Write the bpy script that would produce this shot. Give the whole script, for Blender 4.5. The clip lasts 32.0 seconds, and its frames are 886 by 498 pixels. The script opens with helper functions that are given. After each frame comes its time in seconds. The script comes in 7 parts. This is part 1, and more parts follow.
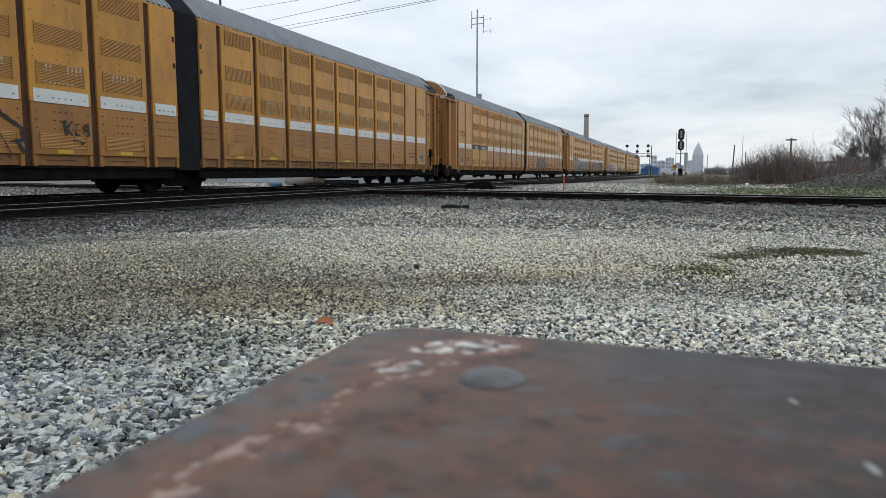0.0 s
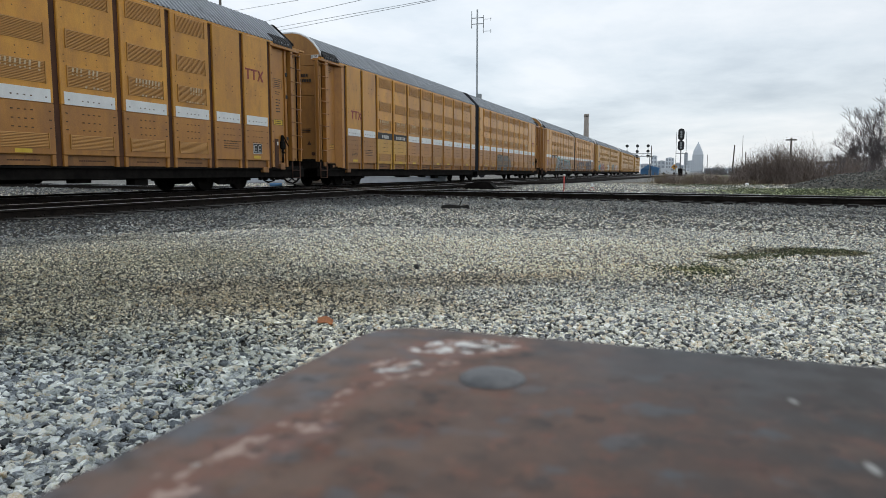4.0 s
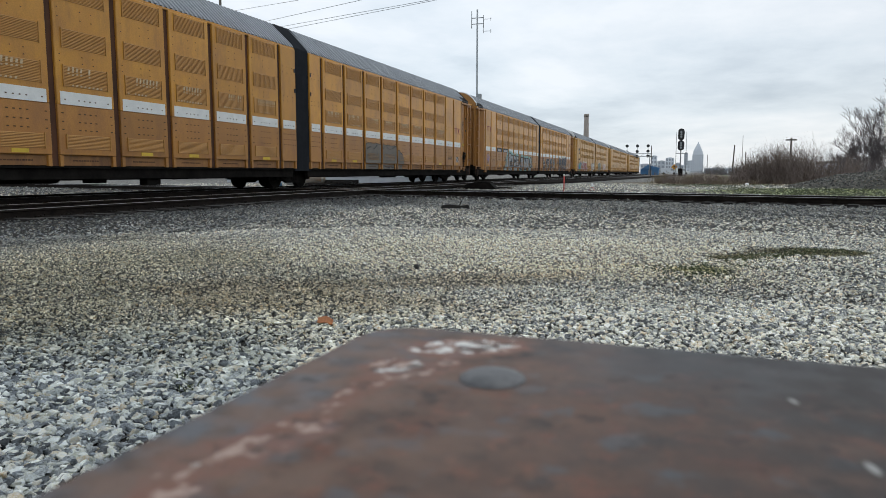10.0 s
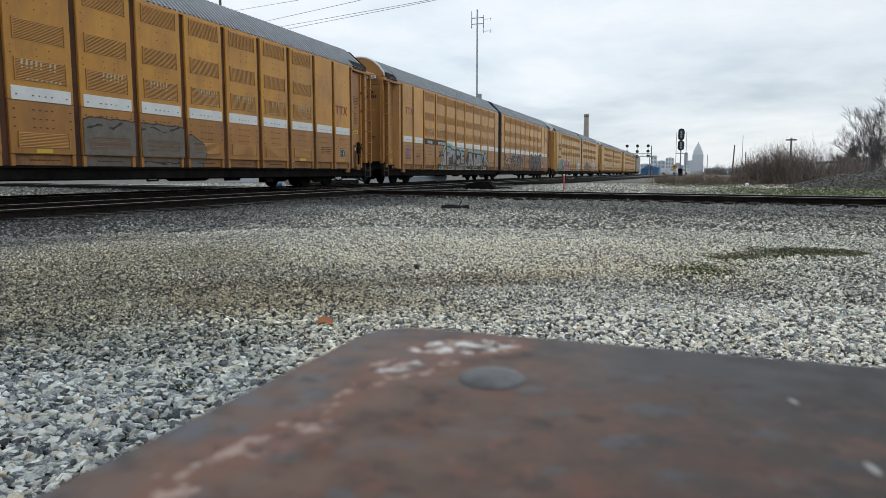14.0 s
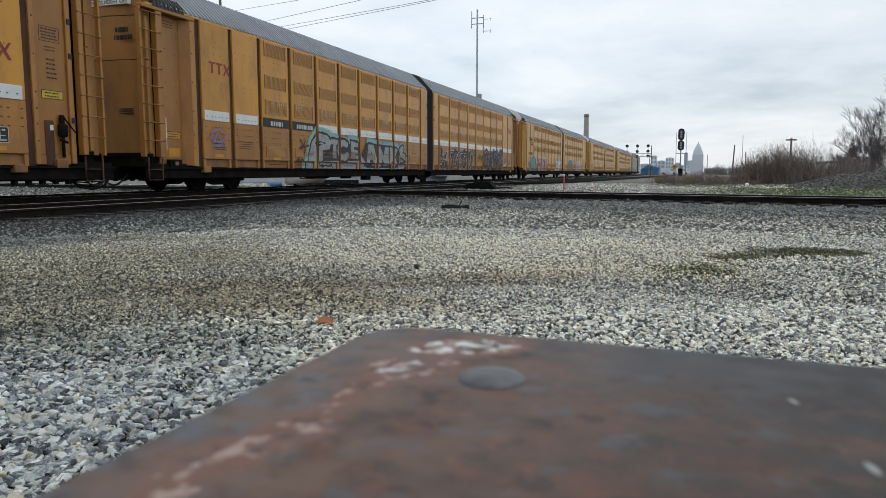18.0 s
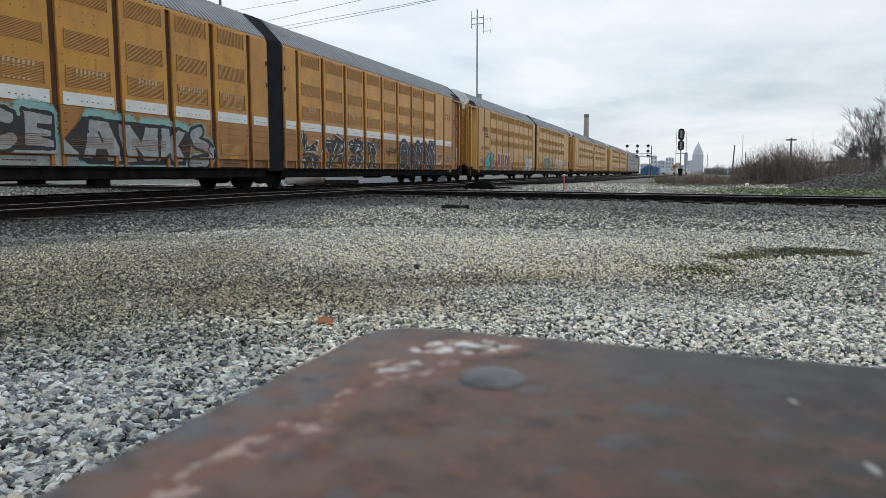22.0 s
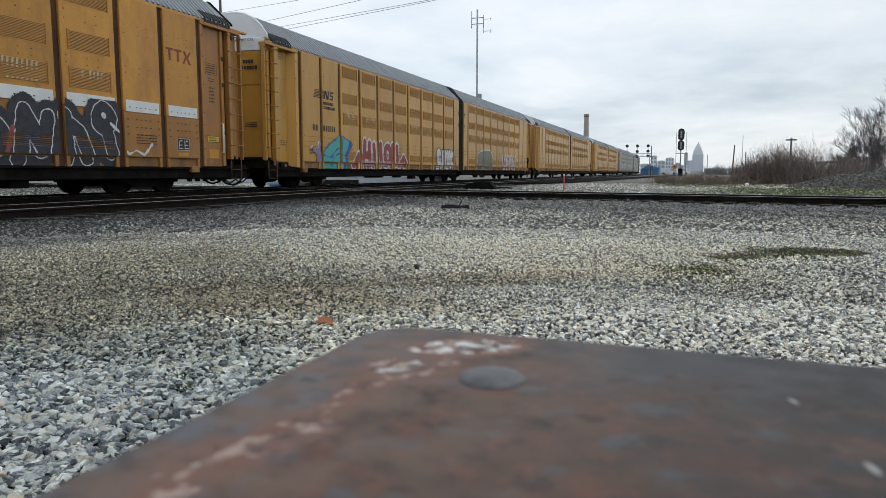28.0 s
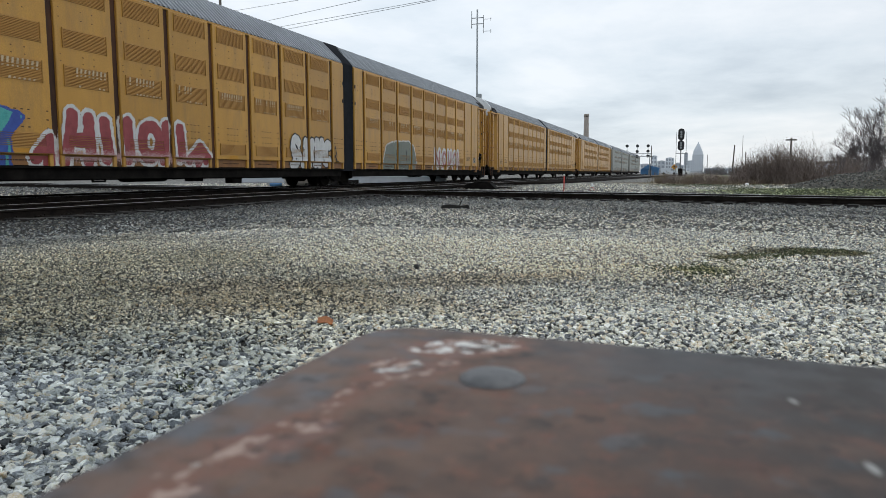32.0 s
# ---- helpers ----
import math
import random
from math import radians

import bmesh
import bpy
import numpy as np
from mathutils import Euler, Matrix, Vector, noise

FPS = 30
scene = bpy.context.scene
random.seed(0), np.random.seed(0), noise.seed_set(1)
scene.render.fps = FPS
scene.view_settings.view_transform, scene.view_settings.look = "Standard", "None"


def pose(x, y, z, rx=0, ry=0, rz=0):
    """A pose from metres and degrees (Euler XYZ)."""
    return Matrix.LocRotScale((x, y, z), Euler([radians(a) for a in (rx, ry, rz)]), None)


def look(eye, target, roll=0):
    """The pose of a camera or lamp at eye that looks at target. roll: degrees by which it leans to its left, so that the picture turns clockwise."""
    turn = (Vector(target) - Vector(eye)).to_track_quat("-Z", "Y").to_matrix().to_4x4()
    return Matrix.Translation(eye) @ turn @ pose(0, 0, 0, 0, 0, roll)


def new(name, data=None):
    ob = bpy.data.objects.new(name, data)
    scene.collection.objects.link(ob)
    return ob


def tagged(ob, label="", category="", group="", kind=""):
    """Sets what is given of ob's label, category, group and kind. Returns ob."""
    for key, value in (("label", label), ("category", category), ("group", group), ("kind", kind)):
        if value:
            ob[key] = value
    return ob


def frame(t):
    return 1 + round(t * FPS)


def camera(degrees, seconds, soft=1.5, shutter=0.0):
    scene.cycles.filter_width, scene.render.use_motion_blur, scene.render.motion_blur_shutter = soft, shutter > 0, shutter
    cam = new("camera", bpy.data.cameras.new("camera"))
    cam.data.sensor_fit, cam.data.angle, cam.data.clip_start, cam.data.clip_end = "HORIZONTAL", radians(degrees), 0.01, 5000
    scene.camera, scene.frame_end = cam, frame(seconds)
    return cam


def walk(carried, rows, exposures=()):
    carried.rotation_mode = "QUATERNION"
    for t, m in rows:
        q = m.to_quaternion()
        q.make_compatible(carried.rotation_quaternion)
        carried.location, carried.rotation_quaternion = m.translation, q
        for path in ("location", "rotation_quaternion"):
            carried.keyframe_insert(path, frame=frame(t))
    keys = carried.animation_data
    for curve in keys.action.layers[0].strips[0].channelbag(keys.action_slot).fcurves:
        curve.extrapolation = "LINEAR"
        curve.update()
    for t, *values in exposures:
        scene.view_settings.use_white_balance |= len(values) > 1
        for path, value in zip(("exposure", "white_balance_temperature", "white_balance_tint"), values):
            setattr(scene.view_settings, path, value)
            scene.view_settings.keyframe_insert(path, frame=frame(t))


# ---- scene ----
cam = camera(64.6, 32.0, soft=0.75)
EYE = (0.0, 0.0, 0.75)
YAW, PITCH = 18.96, 6.26
walk(cam, [(0.0, pose(*EYE, 90 - PITCH, 0, YAW)), (32.0, pose(*EYE, 90 - PITCH, 0, YAW))], [(0.0, 0.0), (32.0, 0.0)])
cam.data.dof.use_dof = True
cam.data.dof.focus_distance = 14.0
cam.data.dof.aperture_fstop = 17.0

# ---- world: overcast sky ----
world = bpy.data.worlds.new("overcast_sky")
scene.world = world
world.use_nodes = True
wt = world.node_tree
wt.nodes.clear()


def wnode(kind, **values):
    n = wt.nodes.new(kind)
    for k, v in values.items():
        n.inputs[k].default_value = v
    return n


w_out = wnode("ShaderNodeOutputWorld")
w_bg = wnode("ShaderNodeBackground", Strength=1.0)
w_sky = wt.nodes.new("ShaderNodeTexSky")
w_sky.sky_type, w_sky.sun_disc = "NISHITA", False
w_sky.sun_elevation, w_sky.sun_rotation = radians(38), radians(20)
w_dim = wt.nodes.new("ShaderNodeVectorMath")
w_dim.operation = "SCALE"
w_dim.inputs["Scale"].default_value = 0.10
w_co = wt.nodes.new("ShaderNodeTexCoord")
w_sep = wt.nodes.new("ShaderNodeSeparateXYZ")
wt.links.new(w_co.outputs["Generated"], w_sep.inputs[0])
# flatten the cloud layer: direction divided by height
w_h = wt.nodes.new("ShaderNodeMath")
w_h.operation = "MAXIMUM"
w_h.inputs[1].default_value = 0.0
w_h2 = wt.nodes.new("ShaderNodeMath")
w_h2.operation = "ADD"
w_h2.inputs[1].default_value = 0.18
wt.links.new(w_sep.outputs["Z"], w_h.inputs[0])
wt.links.new(w_h.outputs[0], w_h2.inputs[0])
w_div = wt.nodes.new("ShaderNodeVectorMath")
w_div.operation = "DIVIDE"
wt.links.new(w_co.outputs["Generated"], w_div.inputs[0])
wt.links.new(w_h2.outputs[0], w_div.inputs[1])
w_n1 = wnode("ShaderNodeTexNoise", Scale=0.62, Detail=6.0, Roughness=0.48, Distortion=0.5)
w_n2 = wnode("ShaderNodeTexNoise", Scale=2.6, Detail=6.0, Roughness=0.6)
wt.links.new(w_div.outputs[0], w_n1.inputs["Vector"])
wt.links.new(w_div.outputs[0], w_n2.inputs["Vector"])
w_mixn = wt.nodes.new("ShaderNodeMath")
w_mixn.operation = "MULTIPLY_ADD"
w_mixn.inputs[1].default_value = 0.35
wt.links.new(w_n2.outputs["Fac"], w_mixn.inputs[0])
wt.links.new(w_n1.outputs["Fac"], w_mixn.inputs[2])
w_ramp = wt.nodes.new("ShaderNodeValToRGB")
els = w_ramp.color_ramp.elements
els[0].position, els[0].color = 0.46, (0.57, 0.66, 0.755, 1)
els[1].position, els[1].color = 0.76, (0.945, 1.0, 1.06, 1)
e_mid = els.new(0.62)
e_mid.color = (0.785, 0.872, 0.955, 1)
wt.links.new(w_mixn.outputs[0], w_ramp.inputs[0])
# brighter towards the zenith, as under an even overcast
w_zen = wt.nodes.new("ShaderNodeMapRange")
w_zen.inputs["From Min"].default_value, w_zen.inputs["From Max"].default_value = 0.0, 1.0
w_zen.inputs["To Min"].default_value, w_zen.inputs["To Max"].default_value = 0.98, 1.12
wt.links.new(w_sep.outputs["Z"], w_zen.inputs["Value"])
w_mul = wt.nodes.new("ShaderNodeVectorMath")
w_mul.operation = "SCALE"
# a little heavier cloud to the east
w_east = wt.nodes.new("ShaderNodeMapRange")
w_east.inputs["From Min"].default_value, w_east.inputs["From Max"].default_value = -0.30, 0.25
w_east.inputs["To Min"].default_value, w_east.inputs["To Max"].default_value = 1.0, 0.88
wt.links.new(w_sep.outputs["X"], w_east.inputs["Value"])
w_both = wt.nodes.new("ShaderNodeMath")
w_both.operation = "MULTIPLY"
wt.links.new(w_zen.outputs[0], w_both.inputs[0])
wt.links.new(w_east.outputs[0], w_both.inputs[1])
wt.links.new(w_ramp.outputs["Color"], w_mul.inputs[0])
wt.links.new(w_both.outputs[0], w_mul.inputs["Scale"])
w_mix = wt.nodes.new("ShaderNodeMix")
w_mix.data_type = "RGBA"
w_mix.inputs["Factor"].default_value = 0.9
wt.links.new(w_sky.outputs["Color"], w_dim.inputs[0])
wt.links.new(w_dim.outputs[0], w_mix.inputs["A"])
wt.links.new(w_mul.outputs[0], w_mix.inputs["B"])
wt.links.new(w_mix.outputs["Result"], w_bg.inputs["Color"])
wt.links.new(w_bg.outputs[0], w_out.inputs[0])

sun = new("sun", bpy.data.lights.new("sun", "SUN"))
sun.data.energy, sun.data.angle, sun.data.color = 0.4, radians(40), (1.0, 0.97, 0.92)
sun.matrix_world = look((0, 0, 60), (-20 * 0.9, -14, 0))


# ---- materials ----
def material(name, a, b, scale=4.0, rough=0.75, metal=0.0, bump=0.3, fine=60.0, stretch=(1, 1, 1), c=None, cscale=1.2, cfrom=0.55, cto=0.7, bdist=0.004, shift=True, spec=0.5, vary=0.0, drip=None):
    """Two tones mixed by noise, an optional third for stains, fine grain and relief."""
    m = bpy.data.materials.new(name)
    m.use_nodes = True
    nt = m.node_tree
    bsdf = nt.nodes["Principled BSDF"]
    co = nt.nodes.new("ShaderNodeTexCoord")
    mp = nt.nodes.new("ShaderNodeMapping")
    mp.inputs["Scale"].default_value = stretch
    vec = co.outputs["Object"]
    if shift:
        info = nt.nodes.new("ShaderNodeObjectInfo")
        mul = nt.nodes.new("ShaderNodeMath")
        mul.operation, mul.inputs[1].default_value = "MULTIPLY", 37.0
        add = nt.nodes.new("ShaderNodeVectorMath")
        nt.links.new(info.outputs["Random"], mul.inputs[0])
        nt.links.new(vec, add.inputs[0])
        nt.links.new(mul.outputs[0], add.inputs[1])
        vec = add.outputs[0]
    nt.links.new(vec, mp.inputs["Vector"])
    n1 = nt.nodes.new("ShaderNodeTexNoise")
    n1.inputs["Scale"].default_value, n1.inputs["Detail"].default_value, n1.inputs["Roughness"].default_value = scale, 6, 0.62
    n2 = nt.nodes.new("ShaderNodeTexNoise")
    n2.inputs["Scale"].default_value, n2.inputs["Detail"].default_value = fine, 4
    nt.links.new(mp.outputs[0], n1.inputs["Vector"])
    nt.links.new(vec, n2.inputs["Vector"])
    ramp = nt.nodes.new("ShaderNodeValToRGB")
    e = ramp.color_ramp.elements
    e[0].position, e[0].color = 0.34, (*a, 1)
    e[1].position, e[1].color = 0.66, (*b, 1)
    nt.links.new(n1.outputs["Fac"], ramp.inputs[0])
    col = ramp.outputs["Color"]
    if c:
        n3 = nt.nodes.new("ShaderNodeTexNoise")
        n3.inputs["Scale"].default_value, n3.inputs["Detail"].default_value, n3.inputs["Roughness"].default_value = cscale, 8, 0.7
        nt.links.new(mp.outputs[0], n3.inputs["Vector"])
        rg = nt.nodes.new("ShaderNodeMapRange")
        rg.inputs["From Min"].default_value, rg.inputs["From Max"].default_value = cfrom, cto
        nt.links.new(n3.outputs["Fac"], rg.inputs["Value"])
        mx = nt.nodes.new("ShaderNodeMix")
        mx.data_type = "RGBA"
        nt.links.new(rg.outputs[0], mx.inputs["Factor"])
        nt.links.new(col, mx.inputs["A"])
        mx.inputs["B"].default_value = (*c, 1)
        col = mx.outputs["Result"]
    if drip:
        # narrow runs of rust and dirt down the sheet
        md = nt.nodes.new("ShaderNodeMapping")
        md.inputs["Scale"].default_value = (1, 1.8, 0.5)
        nt.links.new(vec, md.inputs["Vector"])
        n4 = nt.nodes.new("ShaderNodeTexNoise")
        n4.inputs["Scale"].default_value, n4.inputs["Detail"].default_value, n4.inputs["Roughness"].default_value = 1.6, 8, 0.66
        nt.links.new(md.outputs[0], n4.inputs["Vector"])
        rd = nt.nodes.new("ShaderNodeMapRange")
        rd.inputs["From Min"].default_value, rd.inputs["From Max"].default_value, rd.inputs["To Max"].default_value = 0.54, 0.80, 0.45
        nt.links.new(n4.outputs["Fac"], rd.inputs["Value"])
        dx = nt.nodes.new("ShaderNodeMix")
        dx.data_type = "RGBA"
        nt.links.new(rd.outputs[0], dx.inputs["Factor"])
        nt.links.new(col, dx.inputs["A"])
        dx.inputs["B"].default_value = (*drip, 1)
        col = dx.outputs["Result"]
    if vary:
        oi = nt.nodes.new("ShaderNodeObjectInfo")
        vr = nt.nodes.new("ShaderNodeMapRange")
        vr.inputs["To Min"].default_value, vr.inputs["To Max"].default_value = 1 - vary, 1 + vary
        nt.links.new(oi.outputs["Random"], vr.inputs["Value"])
        vs = nt.nodes.new("ShaderNodeVectorMath")
        vs.operation = "SCALE"
        nt.links.new(col, vs.inputs[0])
        nt.links.new(vr.outputs[0], vs.inputs["Scale"])
        col = vs.outputs[0]
    mg = nt.nodes.new("ShaderNodeMix")
    mg.data_type, mg.blend_type = "RGBA", "OVERLAY"
    mg.inputs["Factor"].default_value = 0.25
    nt.links.new(col, mg.inputs["A"])
    nt.links.new(n2.outputs["Fac"], mg.inputs["B"])
    nt.links.new(mg.outputs["Result"], bsdf.inputs["Base Color"])
    rr = nt.nodes.new("ShaderNodeMapRange")
    rr.inputs["To Min"].default_value, rr.inputs["To Max"].default_value = max(rough - 0.15, 0.05), min(rough + 0.15, 1.0)
    nt.links.new(n1.outputs["Fac"], rr.inputs["Value"])
    nt.links.new(rr.outputs[0], bsdf.inputs["Roughness"])
    bsdf.inputs["Metallic"].default_value = metal
    bsdf.inputs["Specular IOR Level"].default_value = spec
    if bump:
        bp = nt.nodes.new("ShaderNodeBump")
        bp.inputs["Strength"].default_value, bp.inputs["Distance"].default_value = bump, bdist
        nt.links.new(n2.outputs["Fac"], bp.inputs["Height"])
        nt.links.new(bp.outputs[0], bsdf.inputs["Normal"])
    return m


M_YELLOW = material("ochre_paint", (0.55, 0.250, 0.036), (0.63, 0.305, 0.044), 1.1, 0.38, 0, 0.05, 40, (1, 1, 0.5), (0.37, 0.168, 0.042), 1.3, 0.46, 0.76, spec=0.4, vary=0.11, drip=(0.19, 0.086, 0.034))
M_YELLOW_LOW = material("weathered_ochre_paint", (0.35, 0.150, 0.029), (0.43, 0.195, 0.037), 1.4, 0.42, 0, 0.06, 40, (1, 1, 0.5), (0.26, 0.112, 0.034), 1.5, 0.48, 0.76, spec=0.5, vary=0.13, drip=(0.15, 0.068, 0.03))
M_YELLOW_NEW = material("fresh_ochre_paint", (0.52, 0.275, 0.035), (0.58, 0.315, 0.042), 1.4, 0.40, 0, 0.05, 40, (1, 1, 0.5), (0.42, 0.21, 0.036), 1.5, 0.50, 0.78, spec=0.5, vary=0.05)
M_YELLOW_D = material("ochre_paint_dirty", (0.225, 0.104, 0.034), (0.345, 0.164, 0.050), 2.2, 0.65, 0, 0.15, 40, (1, 1, 0.3), (0.13, 0.062, 0.032), 1.6, 0.50, 0.70, vary=0.15, drip=(0.10, 0.045, 0.022))
M_GRILLE = material("grille_steel", (0.40, 0.198, 0.046), (0.47, 0.236, 0.056), 3.0, 0.5, 0.0, 0.2, 50)
M_POST = material("rusty_post", (0.042, 0.018, 0.010), (0.115, 0.046, 0.020), 3.0, 0.8, 0, 0.3, 60, (1, 1, 0.3))
M_WHITE = material("white_paint", (0.70, 0.715, 0.69), (0.80, 0.81, 0.785), 3.0, 0.5, 0, 0.05, 40, c=(0.45, 0.42, 0.36), cfrom=0.62, cto=0.85)
M_BLACK = material("black_paint", (0.012, 0.012, 0.013), (0.028, 0.027, 0.027), 3.0, 0.6, 0, 0.2, 60)
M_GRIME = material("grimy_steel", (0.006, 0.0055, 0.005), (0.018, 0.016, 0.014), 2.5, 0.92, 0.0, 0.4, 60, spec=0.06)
M_RUBBER = material("bellows_rubber", (0.010, 0.012, 0.016), (0.022, 0.025, 0.032), 2.0, 0.75, 0, 0.1, 60, spec=0.3)
M_ROOF = material("galvanised_roof", (0.22, 0.238, 0.256), (0.29, 0.31, 0.333), 1.5, 0.48, 0.2, 0.1, 50, c=(0.14, 0.15, 0.158), cfrom=0.55, cto=0.8)
# darker ochre for the car ends, with the shade between cars in its tone
M_END = material("shaded_ochre_end_paint", (0.335, 0.163, 0.044), (0.42, 0.205, 0.052), 1.3, 0.6, 0, 0.1, 40, (1, 1, 0.4), (0.20, 0.096, 0.036), 1.6, 0.52, 0.78, vary=0.08, drip=(0.13, 0.062, 0.03))
M_MAROON = material("maroon_paint", (0.22, 0.035, 0.025), (0.28, 0.05, 0.035), 4, 0.6)
M_HOLE = material("dark_hole", (0.075, 0.038, 0.016), (0.11, 0.058, 0.024), 20, 0.8, 0, 0)
M_SLOT = material("slot_paint", (0.34, 0.160, 0.040), (0.40, 0.190, 0.048), 20, 0.8, 0, 0)
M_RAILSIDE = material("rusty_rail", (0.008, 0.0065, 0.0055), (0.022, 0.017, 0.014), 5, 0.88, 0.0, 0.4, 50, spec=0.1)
M_RAILHEAD = material("polished_rail", (0.22, 0.22, 0.22), (0.34, 0.34, 0.33), 6, 0.38, 0.8, 0.05, 80, (6, 0.3, 1))
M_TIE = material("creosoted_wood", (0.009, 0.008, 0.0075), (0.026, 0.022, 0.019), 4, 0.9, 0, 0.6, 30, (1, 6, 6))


def slab_material():
    """Rust and old grey paint, with chips down to bare metal along the worn ridge and at the corner."""
    m = material("rusted_painted_steel", (0.062, 0.040, 0.032), (0.150, 0.086, 0.062), 70, 0.66, 0.0, 0.5, 240, c=(0.20, 0.078, 0.050), cscale=85, cfrom=0.52, cto=0.66, spec=0.3, bdist=0.0009, shift=False)
    nt = m.node_tree
    bsdf = nt.nodes["Principled BSDF"]
    col = bsdf.inputs["Base Color"].links[0].from_socket

    def math_node(op, a, b=None, c=None):
        n = nt.nodes.new("ShaderNodeMath")
        n.operation = op
        for k, v in enumerate((a, b, c)):
            if v is None:
                continue
            if isinstance(v, (int, float)):
                n.inputs[k].default_value = v
            else:
                nt.links.new(v, n.inputs[k])
        return n.outputs[0]

    geo = nt.nodes.new("ShaderNodeNewGeometry")
    sep = nt.nodes.new("ShaderNodeSeparateXYZ")
    nt.links.new(geo.outputs["Position"], sep.inputs[0])

    def mix(fac, col, tint):
        n = nt.nodes.new("ShaderNodeMix")
        n.data_type = "RGBA"
        nt.links.new(fac, n.inputs["Factor"])
        nt.links.new(col, n.inputs["A"])
        n.inputs["B"].default_value = (*tint, 1)
        return n.outputs["Result"]

    def ranged(v, a, b, lo=0.0, hi=1.0):
        n = nt.nodes.new("ShaderNodeMapRange")
        n.inputs["From Min"].default_value, n.inputs["From Max"].default_value = a, b
        n.inputs["To Min"].default_value, n.inputs["To Max"].default_value = lo, hi
        nt.links.new(v, n.inputs["Value"])
        return n.outputs[0]

    def speckle(scale, detail=5, w=0.0):
        n = nt.nodes.new("ShaderNodeTexNoise")
        n.noise_dimensions = "4D"
        n.inputs["Scale"].default_value, n.inputs["Detail"].default_value, n.inputs["W"].default_value = scale, detail, w
        nt.links.new(geo.outputs["Position"], n.inputs["Vector"])
        return n.outputs["Fac"]

    def spot(cx, cy, rx, ry, turn):
        """1 inside a turned ellipse on the plate, fading outwards."""
        mp = nt.nodes.new("ShaderNodeMapping")
        mp.vector_type = "TEXTURE"
        mp.inputs["Location"].default_value = (cx, cy, 0.682)
        mp.inputs["Rotation"].default_value = (0, 0, radians(turn))
        mp.inputs["Scale"].default_value = (rx, ry, 1)
        nt.links.new(geo.outputs["Position"], mp.inputs["Vector"])
        ln = nt.nodes.new("ShaderNodeVectorMath")
        ln.operation = "LENGTH"
        nt.links.new(mp.outputs[0], ln.inputs[0])
        return ranged(ln.outputs["Value"], 1.25, 0.45)

    x, y = sep.outputs["X"], sep.outputs["Y"]
    wob = math_node("MULTIPLY", math_node("SUBTRACT", speckle(45, 6, 3.1), 0.5), 0.11)
    # blue-grey paint left in patches over the plate
    col = mix(ranged(speckle(60, 7, 1.7), 0.56, 0.62, 0, 0.85), col, (0.098, 0.108, 0.122))
    col = mix(ranged(speckle(70, 6, 8.2), 0.60, 0.66, 0, 0.7), col, (0.032, 0.027, 0.025))
    # whole paint on the rounded left edge; along the far edge a painted grey sky sheen
    rim = math_node("ADD", math_node("ADD", x, 0.104), wob)
    col = mix(ranged(rim, 0.010, -0.004, 0.0, 0.92), col, (0.15, 0.158, 0.172))
    col = mix(math_node("MULTIPLY", ranged(rim, 0.006, -0.004), ranged(speckle(85, 7, 4.4), 0.48, 0.60, 0, 0.8)), col, (0.062, 0.058, 0.060))
    far = math_node("ADD", math_node("SUBTRACT", 0.268, math_node("MULTIPLY_ADD", x, 0.04, y)), wob)
    col = mix(math_node("MULTIPLY", ranged(far, 0.062, 0.020, 0.0, 0.85), ranged(x, -0.055, -0.020)), col, (0.074, 0.077, 0.083))
    col = mix(ranged(speckle(95, 6, 9.5), 0.585, 0.64, 0, 0.6), col, (0.022, 0.020, 0.020))
    col = mix(ranged(far, 0.006, -0.004, 0.0, 0.8), col, (0.06, 0.062, 0.067))
    # blotchy pale brown towards one end, near-black towards the other
    col = mix(math_node("MULTIPLY", ranged(x, 0.0, -0.085, 0.0, 0.85), ranged(speckle(50, 6, 7.7), 0.38, 0.58)), col, (0.205, 0.130, 0.096))
    col = mix(math_node("MULTIPLY", ranged(x, -0.03, 0.05, 0.0, 0.92), ranged(speckle(60, 6, 3.9), 0.30, 0.54)), col, (0.027, 0.022, 0.021))
    # bare band along the ridge and the battered corner
    ridge = ranged(math_node("ABSOLUTE", math_node("ADD", math_node("ADD", math_node("ADD", x, 0.104), math_node("MULTIPLY", wob, 0.45)), math_node("MULTIPLY_ADD", y, -0.20, 0.026))), 0.022, 0.002)
    ridge = math_node("MULTIPLY", ridge, ranged(y, 0.265, 0.235))
    corner = math_node("MAXIMUM", spot(-0.078, 0.257, 0.036, 0.020, 30), math_node("MULTIPLY", spot(-0.094, 0.222, 0.017, 0.018, 0), 0.9))
    zone = math_node("MAXIMUM", math_node("MULTIPLY", ridge, 0.88), corner)
    col = mix(ranged(math_node("MULTIPLY", zone, speckle(110, 6)), 0.24, 0.44, 0, 0.8), col, (0.235, 0.112, 0.080))
    col = mix(ranged(math_node("MULTIPLY", zone, speckle(150, 6, 5.3)), 0.42, 0.52, 0, 0.85), col, (0.50, 0.37, 0.31))
    col = mix(ranged(math_node("MULTIPLY", corner, speckle(130, 6, 2.4)), 0.46, 0.56), col, (0.80, 0.79, 0.76))
    col = mix(ranged(math_node("MULTIPLY", zone, speckle(120, 4, 6.6)), 0.565, 0.62), col, (0.74, 0.70, 0.65))
    col = mix(ranged(math_node("MULTIPLY", zone, speckle(115, 5, 11.3)), 0.47, 0.56, 0, 0.75), col, (0.075, 0.050, 0.042))
